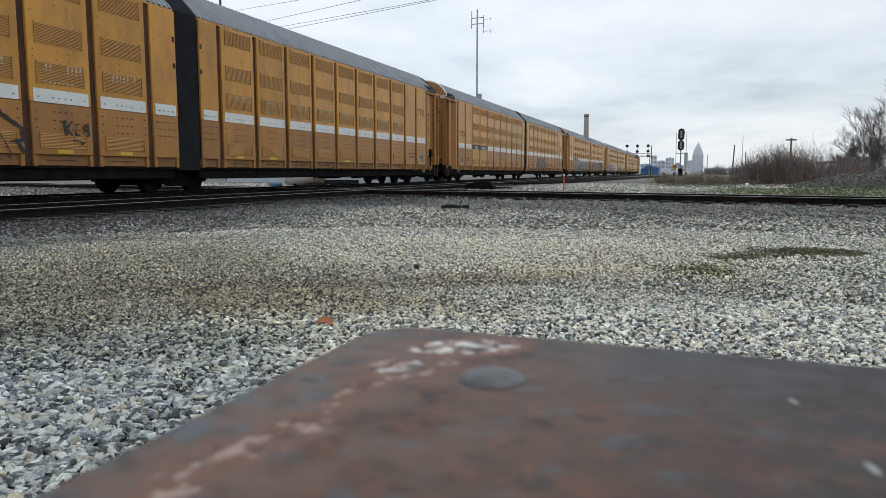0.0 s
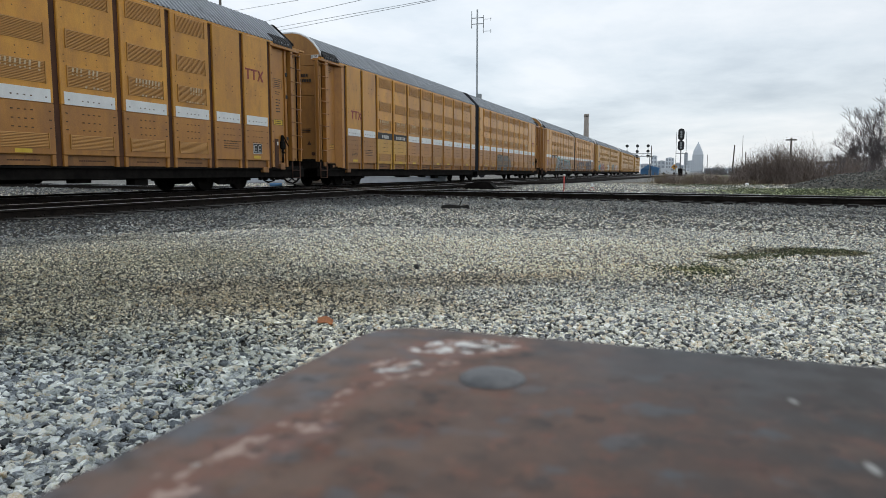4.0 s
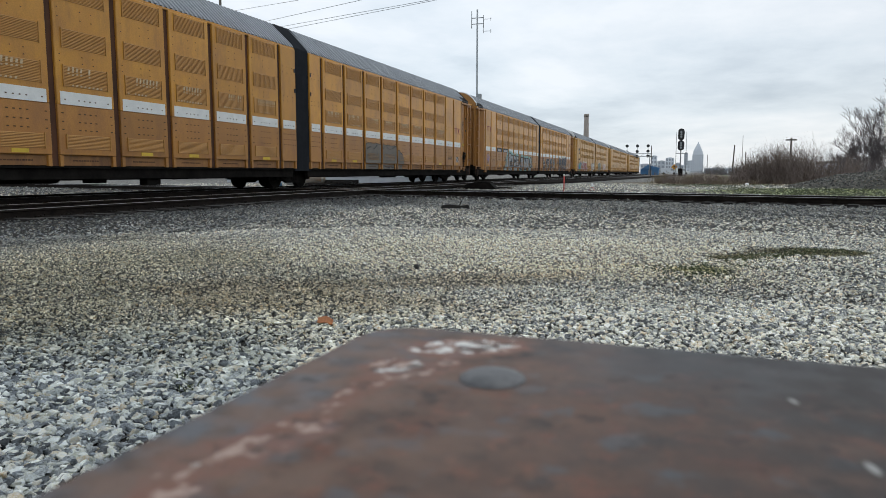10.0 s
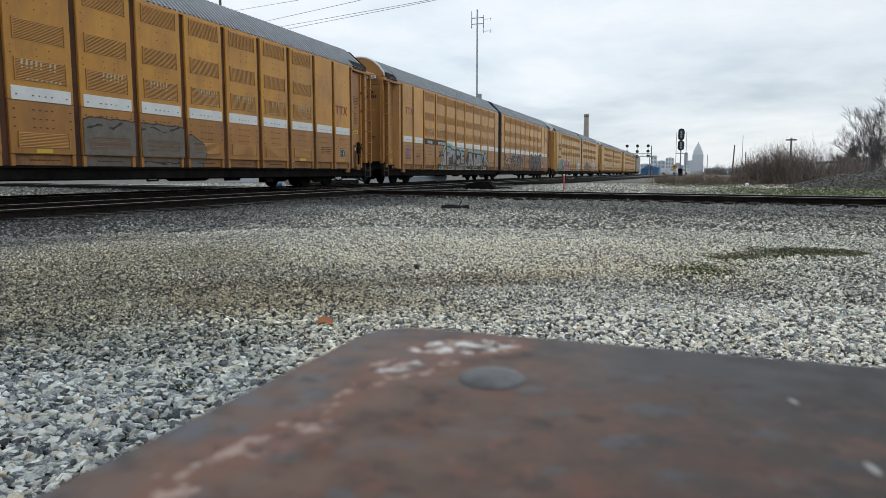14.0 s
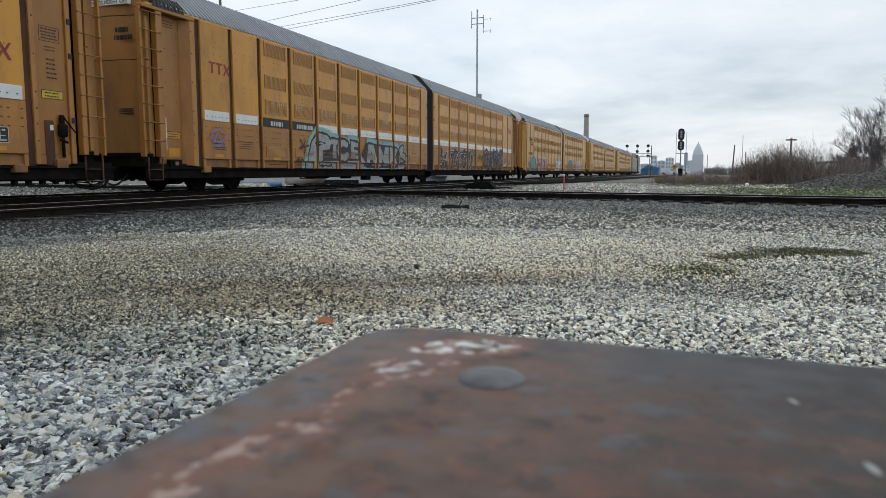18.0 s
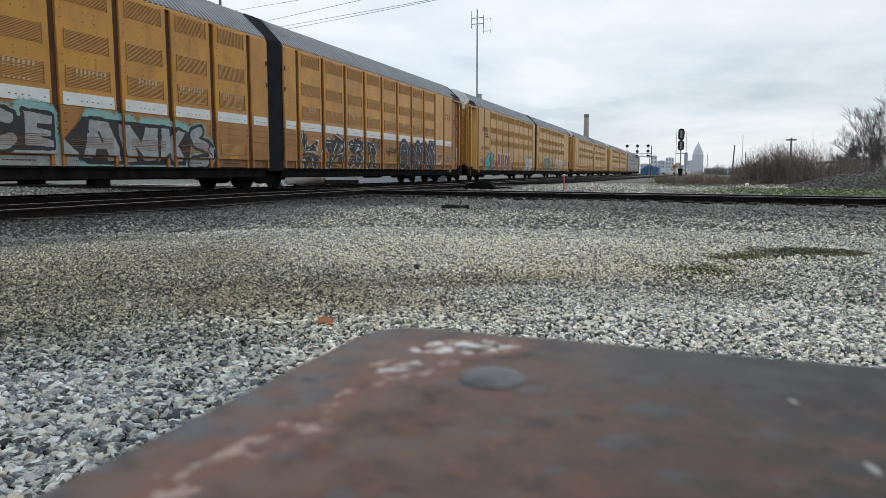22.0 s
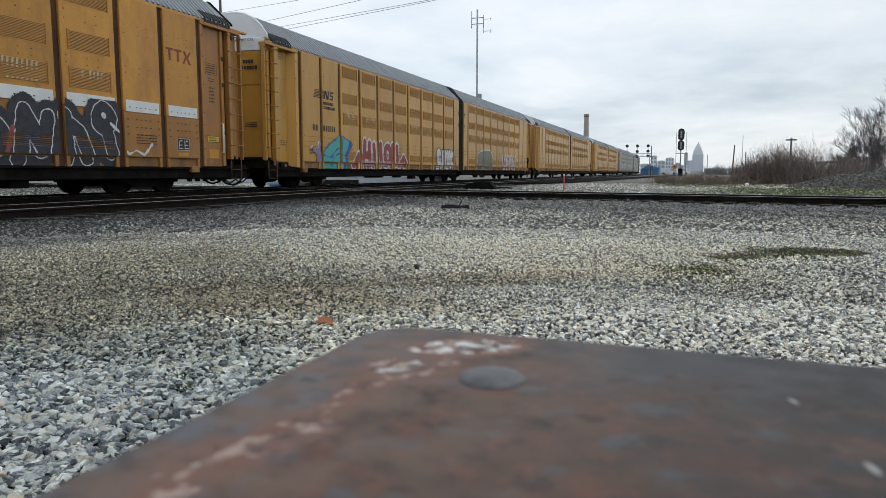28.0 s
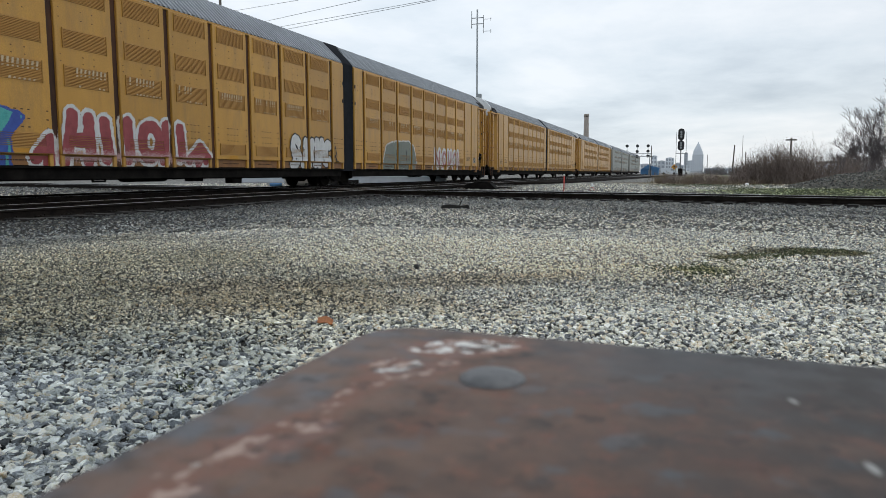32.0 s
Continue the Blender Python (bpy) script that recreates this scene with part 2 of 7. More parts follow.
    # two pale scratches
    for place in ((0.033, 0.226, 0.0010, 0.0028, 20), (0.0434, 0.179, 0.0013, 0.004, 10)):
        col = mix(math_node("MULTIPLY", spot(*place), 0.8), col, (0.45, 0.45, 0.43))
    nt.links.new(col, bsdf.inputs["Base Color"])
    return m


M_SLAB = slab_material()


# ---- mesh helpers ----
def part(name, bm, mats, parent=None, label=""):
    """One mesh object from a bmesh, under a thing or a part."""
    me = bpy.data.meshes.new(name)
    bm.normal_update()
    bm.to_mesh(me)
    bm.free()
    for m in mats if isinstance(mats, (list, tuple)) else [mats]:
        me.materials.append(m)
    return link(name, me, parent, label)


def link(name, me, parent=None, label="", m=None):
    ob = new(name, me)
    if parent:
        ob.parent = parent
    if m:
        ob.matrix_basis = m
    if label:
        tagged(ob, label)
    return ob


def box(bm, x0, x1, y0, y1, z0, z1, bev=0.0, mi=0):
    vs = [bm.verts.new((x, y, z)) for x in (x0, x1) for y in (y0, y1) for z in (z0, z1)]
    fs = [bm.faces.new([vs[i] for i in q]) for q in ((0, 1, 3, 2), (4, 6, 7, 5), (0, 4, 5, 1), (2, 3, 7, 6), (0, 2, 6, 4), (1, 5, 7, 3))]
    for f in fs:
        f.material_index = mi
    if bev:
        es = list({e for f in fs for e in f.edges})
        r = bmesh.ops.bevel(bm, geom=es, offset=bev, segments=1, affect="EDGES")
        for f in r["faces"]:
            f.material_index = mi
    return bm


def rod(bm, p, q, r, seg=8, r2=None, mi=0):
    """A straight bar between two points."""
    p, q = Vector(p), Vector(q)
    d = q - p
    m = Matrix.Translation((p + q) / 2) @ d.to_track_quat("Z", "Y").to_matrix().to_4x4()
    g = bmesh.ops.create_cone(bm, cap_ends=True, segments=seg, radius1=r, radius2=r if r2 is None else r2, depth=d.length, matrix=m)
    for f in {f for v in g["verts"] for f in v.link_faces}:
        f.material_index = mi
        f.smooth = len(f.verts) == 4
    return bm


def tube(bm, pts, r, seg=6):
    """One bent round bar through the points."""
    pts = [Vector(p) for p in pts]
    rings = []
    side = None
    for i, p in enumerate(pts):
        d = (pts[min(i + 1, len(pts) - 1)] - pts[max(i - 1, 0)]).normalized()
        if side is None:
            side = d.orthogonal().normalized()
        side = (side - d * side.dot(d)).normalized()
        up = d.cross(side)
        rings.append([bm.verts.new(p + (side * math.cos(k * math.tau / seg) + up * math.sin(k * math.tau / seg)) * r) for k in range(seg)])
    for a, b in zip(rings, rings[1:]):
        for k in range(seg):
            bm.faces.new((a[k], a[(k + 1) % seg], b[(k + 1) % seg], b[k])).smooth = True
    bm.faces.new(rings[0][::-1])
    bm.faces.new(rings[-1])
    return bm


def prism(bm, outline, lo, hi, axis="y", mi=0):
    """An outline of (a, b) pairs pushed along an axis."""
    def at(a, b, t):
        return (a, t, b) if axis == "y" else (t, a, b) if axis == "x" else (a, b, t)
    n = len(outline)
    v0 = [bm.verts.new(at(a, b, lo)) for a, b in outline]
    v1 = [bm.verts.new(at(a, b, hi)) for a, b in outline]
    fs = [bm.faces.new((v0[i], v0[(i + 1) % n], v1[(i + 1) % n], v1[i])) for i in range(n)]
    fs += [bm.faces.new(v0[::-1]), bm.faces.new(v1)]
    for f in fs:
        f.material_index = mi
    bmesh.ops.recalc_face_normals(bm, faces=fs)
    return bm


def mesh(bm, name, mats):
    me = bpy.data.meshes.new(name)
    bm.normal_update()
    bm.to_mesh(me)
    bm.free()
    for m in mats if isinstance(mats, (list, tuple)) else [mats]:
        me.materials.append(m)
    return me


B = bmesh.new
RAIL = 0.18
TRACK_X = -14.87
NEAR_X = -10.52


# ---- ground ----
CROSS_A, CROSS_B = Vector((-4.24, 19.49)), Vector((4.12, 17.44))
CROSS_D = (CROSS_B - CROSS_A).normalized()
CROSS_N = Vector((-CROSS_D.y, CROSS_D.x))
if CROSS_N.y < 0:
    CROSS_N = -CROSS_N
CROSS_C = CROSS_A + CROSS_N * 0.75


def bed(x, y):
    """How far the ballast bed of a track lifts the ground."""
    d = np.minimum(np.abs(x - TRACK_X), np.abs(x - NEAR_X))
    e = np.abs((x - CROSS_C.x) * CROSS_N.x + (y - CROSS_C.y) * CROSS_N.y)
    d = np.minimum(d, e)
    return 0.012 * np.clip((2.9 - d) / 1.3, 0, 1)


def swell(x, y):
    return 0.012 * np.sin(x * 1.3 + 0.7) * np.sin(y * 0.9 + 0.3) + 0.008 * np.sin(x * 3.1 + y * 2.3)


def height(x, y):
    return bed(x, y) + swell(x, y) * np.clip(40 - y, 0, 1)


def grid_lines(lo, hi, step, far, n):
    mid = np.arange(lo, hi + 1e-6, step)
    out = np.geomspace(1, far, n)
    return np.concatenate([lo - out[::-1], mid, hi + out])


def build_mesh(name, co, faces, mats, smooth=False):
    me = bpy.data.meshes.new(name)
    co = np.asarray(co, np.float32)
    faces = np.asarray(faces, np.int32)
    n, k = faces.shape
    me.vertices.add(len(co))
    me.vertices.foreach_set("co", co.ravel())
    me.loops.add(n * k)
    me.loops.foreach_set("vertex_index", faces.ravel())
    me.polygons.add(n)
    me.polygons.foreach_set("loop_start", np.arange(0, n * k, k, dtype=np.int32))
    me.update(calc_edges=True)
    me.polygons.foreach_set("use_smooth", np.full(n, smooth))
    for m in mats:
        me.materials.append(m)
    return me


def ground_material():
    """Gravel with dirt, tan and grassy patches by place in the yard, and shade between stones put into the colour."""
    m = bpy.data.materials.new("gravel_ground")
    m.use_nodes = True
    nt = m.node_tree
    bsdf = nt.nodes["Principled BSDF"]
    bsdf.inputs["Roughness"].default_value = 0.95
    geo = nt.nodes.new("ShaderNodeNewGeometry")
    vor = nt.nodes.new("ShaderNodeTexVoronoi")
    vor.inputs["Scale"].default_value = 26
    nt.links.new(geo.outputs["Position"], vor.inputs["Vector"])
    ramp = nt.nodes.new("ShaderNodeValToRGB")
    e = ramp.color_ramp.elements
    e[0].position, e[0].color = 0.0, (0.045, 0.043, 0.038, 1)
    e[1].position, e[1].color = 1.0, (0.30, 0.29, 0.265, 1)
    sep = nt.nodes.new("ShaderNodeSeparateColor")
    nt.links.new(vor.outputs["Color"], sep.inputs[0])
    nt.links.new(sep.outputs[0], ramp.inputs[0])
    # the last, wide zone darkens the sheet as painted shade in the stones' gaps
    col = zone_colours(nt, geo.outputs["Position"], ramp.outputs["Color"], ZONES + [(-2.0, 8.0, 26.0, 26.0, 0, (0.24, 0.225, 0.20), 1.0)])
    nt.links.new(col, bsdf.inputs["Base Color"])
    bp = nt.nodes.new("ShaderNodeBump")
    bp.inputs["Strength"].default_value, bp.inputs["Distance"].default_value = 0.8, 0.03
    bp.invert = True
    nt.links.new(vor.outputs["Distance"], bp.inputs["Height"])
    nt.links.new(bp.outputs[0], bsdf.inputs["Normal"])
    return m


def zone_colours(nt, place, col, zones=None):
    """Tints gravel by the yard's patches: brown dirt, tan fines, weeds, dark track ballast."""
    warp = nt.nodes.new("ShaderNodeTexNoise")
    warp.inputs["Scale"].default_value, warp.inputs["Detail"].default_value = 0.9, 6
    nt.links.new(place, warp.inputs["Vector"])
    wv = nt.nodes.new("ShaderNodeVectorMath")
    wv.operation = "MULTIPLY_ADD"
    wv.inputs[1].default_value = (1.6, 1.6, 0)
    nt.links.new(warp.outputs["Color"], wv.inputs[0])
    nt.links.new(place, wv.inputs[2])
    speck = nt.nodes.new("ShaderNodeTexNoise")
    speck.inputs["Scale"].default_value, speck.inputs["Detail"].default_value = 9.0, 5
    nt.links.new(place, speck.inputs["Vector"])
    for cx, cy, rx, ry, turn, tint, amount in zones or ZONES:
        mp = nt.nodes.new("ShaderNodeMapping")
        mp.vector_type = "TEXTURE"
        mp.inputs["Location"].default_value = (cx + 0.8, cy + 0.8, 0)
        mp.inputs["Rotation"].default_value = (0, 0, radians(turn))
        mp.inputs["Scale"].default_value = (rx, ry, 1000)
        nt.links.new(wv.outputs[0], mp.inputs["Vector"])
        ln = nt.nodes.new("ShaderNodeVectorMath")
        ln.operation = "LENGTH"
        nt.links.new(mp.outputs[0], ln.inputs[0])
        sub = nt.nodes.new("ShaderNodeMath")
        sub.operation = "MULTIPLY_ADD"
        sub.inputs[1].default_value = 0.9
        nt.links.new(speck.outputs["Fac"], sub.inputs[0])
        nt.links.new(ln.outputs["Value"], sub.inputs[2])
        rg = nt.nodes.new("ShaderNodeMapRange")
        rg.inputs["From Min"].default_value, rg.inputs["From Max"].default_value = 1.62, 1.15
        rg.inputs["To Min"].default_value, rg.inputs["To Max"].default_value = 0.0, amount
        nt.links.new(sub.outputs[0], rg.inputs["Value"])
        mx = nt.nodes.new("ShaderNodeMix")
        mx.data_type, mx.blend_type = "RGBA", "MULTIPLY"
        nt.links.new(rg.outputs[0], mx.inputs["Factor"])
        nt.links.new(col, mx.inputs["A"])
        mx.inputs["B"].default_value = (*tint, 1)
        col = mx.outputs["Result"]
    return col


# centre, half-axes, turn, tint, amount
ZONES = [
    (-3.4, 3.9, 2.5, 1.5, -30, (0.80, 0.785, 0.72), 1.0),
    (-3.7, 3.05, 1.5, 0.75, -40, (0.80, 0.79, 0.74), 0.9),
    (-5.2, 5.2, 1.9, 1.5, -35, (1.0, 0.98, 0.91), 0.9),
    (-2.3, 3.75, 1.35, 0.42, 2, (0.80, 0.745, 0.67), 0.95),
    (-1.5, 4.6, 0.95, 0.34, 32, (0.76, 0.71, 0.64), 0.9),
    (-2.0, 2.0, 1.3, 0.9, -30, (0.67, 0.72, 0.78), 1.0),
    (-1.4, 6.4, 2.6, 1.7, 10, (1.34, 1.30, 1.22), 1.0),
    (-0.5, 5.4, 1.2, 0.5, 8, (1.04, 1.01, 0.94), 0.8),
    (1.05, 7.25, 0.62, 0.24, 40, (0.22, 0.21, 0.14), 1.0),
    (0.42, 6.55, 0.36, 0.22, 45, (0.26, 0.24, 0.17), 1.0),
    (0.1, 5.72, 0.26, 0.24, 45, (0.45, 0.46, 0.30), 0.9),
    (-12.7, 60.0, 4.9, 400.0, 0, (0.25, 0.25, 0.26), 1.0),
    (CROSS_C.x, CROSS_C.y - 2.0, 200.0, 4.6, math.degrees(math.atan2(CROSS_D.y, CROSS_D.x)), (0.46, 0.475, 0.50), 1.0),
    (-7.8, 9.0, 2.0, 12.0, 0, (0.47, 0.50, 0.54), 0.95),
    (5.2, 29.5, 5.5, 6.0, 0, (0.52, 0.60, 0.33), 0.9),
    (3.0, 52.0, 9.0, 8.0, 0, (0.80, 0.66, 0.46), 0.8),
]
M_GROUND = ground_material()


def build_ground():
    xs = grid_lines(-20, 12, 0.25, 2500, 26)
    ys = grid_lines(-2, 44, 0.25, 2500, 26)
    gx, gy = np.meshgrid(xs, ys)
    gz = height(gx, gy) - 0.02
    co = np.stack([gx, gy, gz], -1).reshape(-1, 3)
    w = len(xs)
    i = (np.arange(len(ys) - 1)[:, None] * w + np.arange(w - 1)[None, :]).ravel()
    faces = np.stack([i, i + 1, i + w + 1, i + w], -1)
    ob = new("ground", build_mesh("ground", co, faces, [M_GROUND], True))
    tagged(ob, "grey gravel rail yard ground with brown dirt patches", "ground", kind="structure")


build_ground()


# ---- loose stones ----
def stone_material(name, dim, zoned=True):
    m = bpy.data.materials.new(name)
    m.use_nodes = True
    nt = m.node_tree
    bsdf = nt.nodes["Principled BSDF"]
    bsdf.inputs["Roughness"].default_value = 0.9
    geo = nt.nodes.new("ShaderNodeNewGeometry")
    ramp = nt.nodes.new("ShaderNodeValToRGB")
    e = ramp.color_ramp.elements
    e[0].position, e[0].color = 0.0, (0.035, 0.037, 0.04, 1)
    e[1].position, e[1].color = 1.0, (0.70, 0.695, 0.67, 1)
    for p, c in ((0.2, (0.15, 0.16, 0.178)), (0.42, (0.32, 0.325, 0.325)), (0.6, (0.42, 0.41, 0.37)), (0.76, (0.57, 0.57, 0.56)), (0.88, (0.37, 0.31, 0.24))):
        e.new(p).color = (*c, 1)
    for el in e:
        el.color = (el.color[0] * dim, el.color[1] * dim * 0.985, el.color[2] * dim * 0.90, 1)
    nt.links.new(geo.outputs["Random Per Island"], ramp.inputs[0])
    n = nt.nodes.new("ShaderNodeTexNoise")
    n.inputs["Scale"].default_value, n.inputs["Detail"].default_value, n.inputs["Roughness"].default_value = 115, 7, 0.82
    nt.links.new(geo.outputs["Position"], n.inputs["Vector"])
    hard = nt.nodes.new("ShaderNodeMapRange")
    hard.inputs["From Min"].default_value, hard.inputs["From Max"].default_value = 0.33, 0.67
    nt.links.new(n.outputs["Fac"], hard.inputs["Value"])
    mg = nt.nodes.new("ShaderNodeMix")
    mg.data_type, mg.blend_type = "RGBA", "OVERLAY"
    mg.inputs["Factor"].default_value = 0.9
    nt.links.new(ramp.outputs["Color"], mg.inputs["A"])
    nt.links.new(hard.outputs[0], mg.inputs["B"])
    col = mg.outputs["Result"]
    if zoned:
        col = zone_colours(nt, geo.outputs["Position"], col)
    nt.links.new(col, bsdf.inputs["Base Color"])
    bp = nt.nodes.new("ShaderNodeBump")
    bp.inputs["Strength"].default_value, bp.inputs["Distance"].default_value = 0.9, 0.007
    nt.links.new(n.outputs["Fac"], bp.inputs["Height"])
    nt.links.new(bp.outputs[0], bsdf.inputs["Normal"])
    return m


M_STONE = stone_material("crushed_limestone", 2.0)
M_STONE_DARK = stone_material("dark_crushed_stone", 0.50, False)
M_STONE_PALE = stone_material("pale_crushed_stone", 1.7)
RNG = np.random.default_rng(7)


def stone_shapes(points, count):
    """Broken stones: the hulls of a few points thrown round a flattened ball."""
    shapes = []
    for k in range(count):
        bm = B()
        v = RNG.normal(size=(points, 3))
        v /= np.linalg.norm(v, axis=1)[:, None]
        v *= RNG.uniform(0.72, 1.0, (points, 1)) * np.array([1.0, RNG.uniform(0.55, 0.9), RNG.uniform(0.36, 0.62)])
        for p in v:
            bm.verts.new(p)
        r = bmesh.ops.convex_hull(bm, input=bm.verts[:])
        bmesh.ops.delete(bm, geom=list({g for g in r["geom_interior"] + r["geom_unused"] if isinstance(g, bmesh.types.BMVert)}), context="VERTS")
        bmesh.ops.triangulate(bm, faces=bm.faces[:])
        bmesh.ops.recalc_face_normals(bm, faces=bm.faces[:])
        bm.verts.index_update()
        co = np.array([w.co[:] for w in bm.verts])
        fs = np.array([[w.index for w in f.verts] for f in bm.faces])
        bm.free()
        shapes.append((co, fs))
    return shapes


def scatter_stones(name, xy, size, base, detail, label, mat, sink=0.0):
    shapes = stone_shapes(detail, 24)
    pick = RNG.integers(0, len(shapes), len(xy))
    cos, faces, off = [], [], 0
    for k, (sc, sf) in enumerate(shapes):
        sel = np.where(pick == k)[0]
        n, nv = len(sel), len(sc)
        if not n:
            continue
        yaw = RNG.uniform(0, 2 * np.pi, n)
        tx, ty = RNG.normal(0, 0.35, n), RNG.normal(0, 0.35, n)
        p = np.repeat(sc[None], n, 0) * (size[sel, None, None] * 0.5)
        x, y, z = p[..., 0], p[..., 1], p[..., 2]
        y, z = y * np.cos(tx)[:, None] - z * np.sin(tx)[:, None], y * np.sin(tx)[:, None] + z * np.cos(tx)[:, None]
        x, z = x * np.cos(ty)[:, None] + z * np.sin(ty)[:, None], -x * np.sin(ty)[:, None] + z * np.cos(ty)[:, None]
        x, y = x * np.cos(yaw)[:, None] - y * np.sin(yaw)[:, None], x * np.sin(yaw)[:, None] + y * np.cos(yaw)[:, None]
        p = np.stack([x + xy[sel, 0][:, None], y + xy[sel, 1][:, None], z + (base[sel] + size[sel] * (0.2 - sink))[:, None]], -1)
        cos.append(p.reshape(-1, 3))
        faces.append((sf[None] + (np.arange(n) * nv)[:, None, None] + off).reshape(-1, 3))
        off += n * nv
    ob = new(name, build_mesh(name, np.concatenate(cos), np.concatenate(faces), [mat]))
    return tagged(ob, label, "gravel", kind="stuff")


def fine_zone(x, y):
    """0 where the gravel is coarse, 1 where it is trodden fine."""
    d = np.minimum(((x + 4.0) / 3.2) ** 2 + ((y - 5.1) / 2.1) ** 2, ((x + 1.2) / 1.9) ** 2 + ((y - 5.7) / 1.9) ** 2)
    d = np.minimum(d, ((x + 3.9) / 1.5) ** 2 + ((y - 3.3) / 1.25) ** 2)
    return np.clip((1.25 - d) * 2.5, 0, 1)


def wedge(n, r0, r1):
    r = np.sqrt(RNG.uniform(r0 * r0, r1 * r1, n))
    a = np.radians(RNG.uniform(-14.5, 53.0, n))
    return -np.sin(a) * r, np.cos(a) * r


def build_gravel():
    for name, n, r0, r1, s0, s1, detail in (("near_gravel", 27000, 1.0, 3.0, 0.013, 0.072, 12), ("near_gravel", 28000, 2.95, 4.6, 0.014, 0.058, 9), ("fine_gravel", 13000, 1.0, 4.6, 0.008, 0.020, 6), ("yard_gravel", 80000, 4.4, 9.5, 0.018, 0.062, 6), ("track_gravel", 46000, 9.2, 19.0, 0.034, 0.086, 5), ("far_gravel", 24000, 18.5, 48.0, 0.075, 0.16, 5)):
        x, y = wedge(n, r0, r1)
        keep = ~((x > -1.1) & (y < 2.6))
        x, y = x[keep], y[keep]
        size = s0 + (s1 - s0) * RNG.beta(1.6, 2.6, len(x))
        size *= 1 - 0.40 * fine_zone(x, y)
        scatter_stones(name, np.stack([x, y], -1), size, height(x, y) - 0.012, detail, "loose grey crushed limestone gravel on the yard ground", M_STONE)


build_gravel()


def build_yard_rest():
    """Coarse gravel on the rest of the yard, round the block and behind it."""
    n = 15000
    a, r = RNG.uniform(0, math.tau, n), np.sqrt(RNG.uniform(0, 10.0 ** 2, n))
    x, y = -np.sin(a) * r, np.cos(a) * r
    ahead = (a < radians(53)) | (a > radians(360 - 14.5))
    keep = (~ahead & (x > -9.0)) | (ahead & (r < 4.5) & (x > -1.1) & (y < 2.6))
    keep &= ~((x > -0.12) & (x < 0.53) & (y > -0.43) & (y < 0.27))
    x, y = x[keep], y[keep]
    scatter_stones("outer_gravel", np.stack([x, y], -1), RNG.uniform(0.05, 0.13, len(x)), height(x, y) - 0.012, 6, "loose grey crushed limestone gravel round the steel block", M_STONE)


build_yard_rest()


def build_fines():
    """Trodden fine gravel in the middle of the yard."""
    x, y = wedge(56000, 2.9, 8.2)
    keep = RNG.uniform(0, 1, len(x)) < fine_zone(x, y) * 0.8
    x, y = x[keep], y[keep]
    scatter_stones("trodden_gravel", np.stack([x, y], -1), RNG.uniform(0.017, 0.040, len(x)), height(x, y), 5, "fine trodden gravel with brown dirt", M_STONE, -0.05)


build_fines()


def build_streak():
    """A thin spill of pale chips beside the near track."""
    t = RNG.uniform(0, 1, 1300)
    x = -6.09 - 0.24 * np.sin(np.pi * np.clip((t - 0.15) / 0.85, 0, 1)) + RNG.normal(0, 0.03, 1300)
    y = 6.05 + 3.75 * t + RNG.normal(0, 0.05, 1300)
    scatter_stones("pale_gravel", np.stack([x, y], -1), RNG.uniform(0.025, 0.05, 1300), height(x, y), 6, "thin line of pale spilled gravel chips", M_STONE_PALE, -0.45)


build_streak()


# ---- tracks ----
def rail_mesh(length):
    """A T-rail lying along y, head on top at z = 0."""
    bm = B()
    h = 0.17
    prof = [(-0.036, -0.004), (-0.028, 0.0), (0.028, 0.0), (0.036, -0.004), (0.036, -0.034), (0.010, -0.046), (0.009, -0.130), (0.030, -0.150), (0.075, -0.160), (0.075, -h), (-0.075, -h), (-0.075, -0.160), (-0.030, -0.150), (-0.009, -0.130), (-0.010, -0.046), (-0.036, -0.034)]
    prism(bm, prof, -length / 2, length / 2)
    for f in bm.faces:
        f.material_index = 1 if f.normal.z > 0.4 and f.calc_center_median().z > -0.006 else 0
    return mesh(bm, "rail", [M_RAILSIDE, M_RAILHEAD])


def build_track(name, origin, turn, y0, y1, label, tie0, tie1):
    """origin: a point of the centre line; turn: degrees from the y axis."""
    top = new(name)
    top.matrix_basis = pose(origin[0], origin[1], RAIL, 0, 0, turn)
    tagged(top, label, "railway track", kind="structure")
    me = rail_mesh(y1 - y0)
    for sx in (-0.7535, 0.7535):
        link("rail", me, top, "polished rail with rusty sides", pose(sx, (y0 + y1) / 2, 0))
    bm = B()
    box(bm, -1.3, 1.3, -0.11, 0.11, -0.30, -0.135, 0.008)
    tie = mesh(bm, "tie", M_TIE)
    bp = B()
    for sx in (-0.7535, 0.7535):
        box(bp, sx - 0.17, sx + 0.17, -0.09, 0.09, -0.136, -0.122)
    for sx in (-0.85, -0.66, 0.66, 0.85):
        box(bp, sx - 0.012, sx + 0.012, -0.05, -0.025, -0.13, -0.10)
        box(bp, sx - 0.012, sx + 0.012, 0.025, 0.05, -0.13, -0.10)
    plate = mesh(bp, "tie_plate", M_RAILSIDE)
    y = tie0
    while y < tie1:
        t = link("tie", tie, top, "", pose(random.uniform(-0.06, 0.06), y, random.uniform(-0.012, 0.008), 0, 0, random.uniform(-1, 1)))
        link("tie_plate", plate, top, "", pose(0, y, 0))
        y += 0.5
    return top


build_track("track_main", (TRACK_X, 0), 0, -30, 215, "straight main track under the train", 5, 70)
build_track("track_near", (NEAR_X, 0), 0, -30, 215, "empty track beside the train track", 3, 70)
cross_turn = math.degrees(math.atan2(-CROSS_D.x, CROSS_D.y))
build_track("track_crossing", (CROSS_C.x, CROSS_C.y), cross_turn, -60, 60, "track that crosses the other two at a diamond", -22, 14)


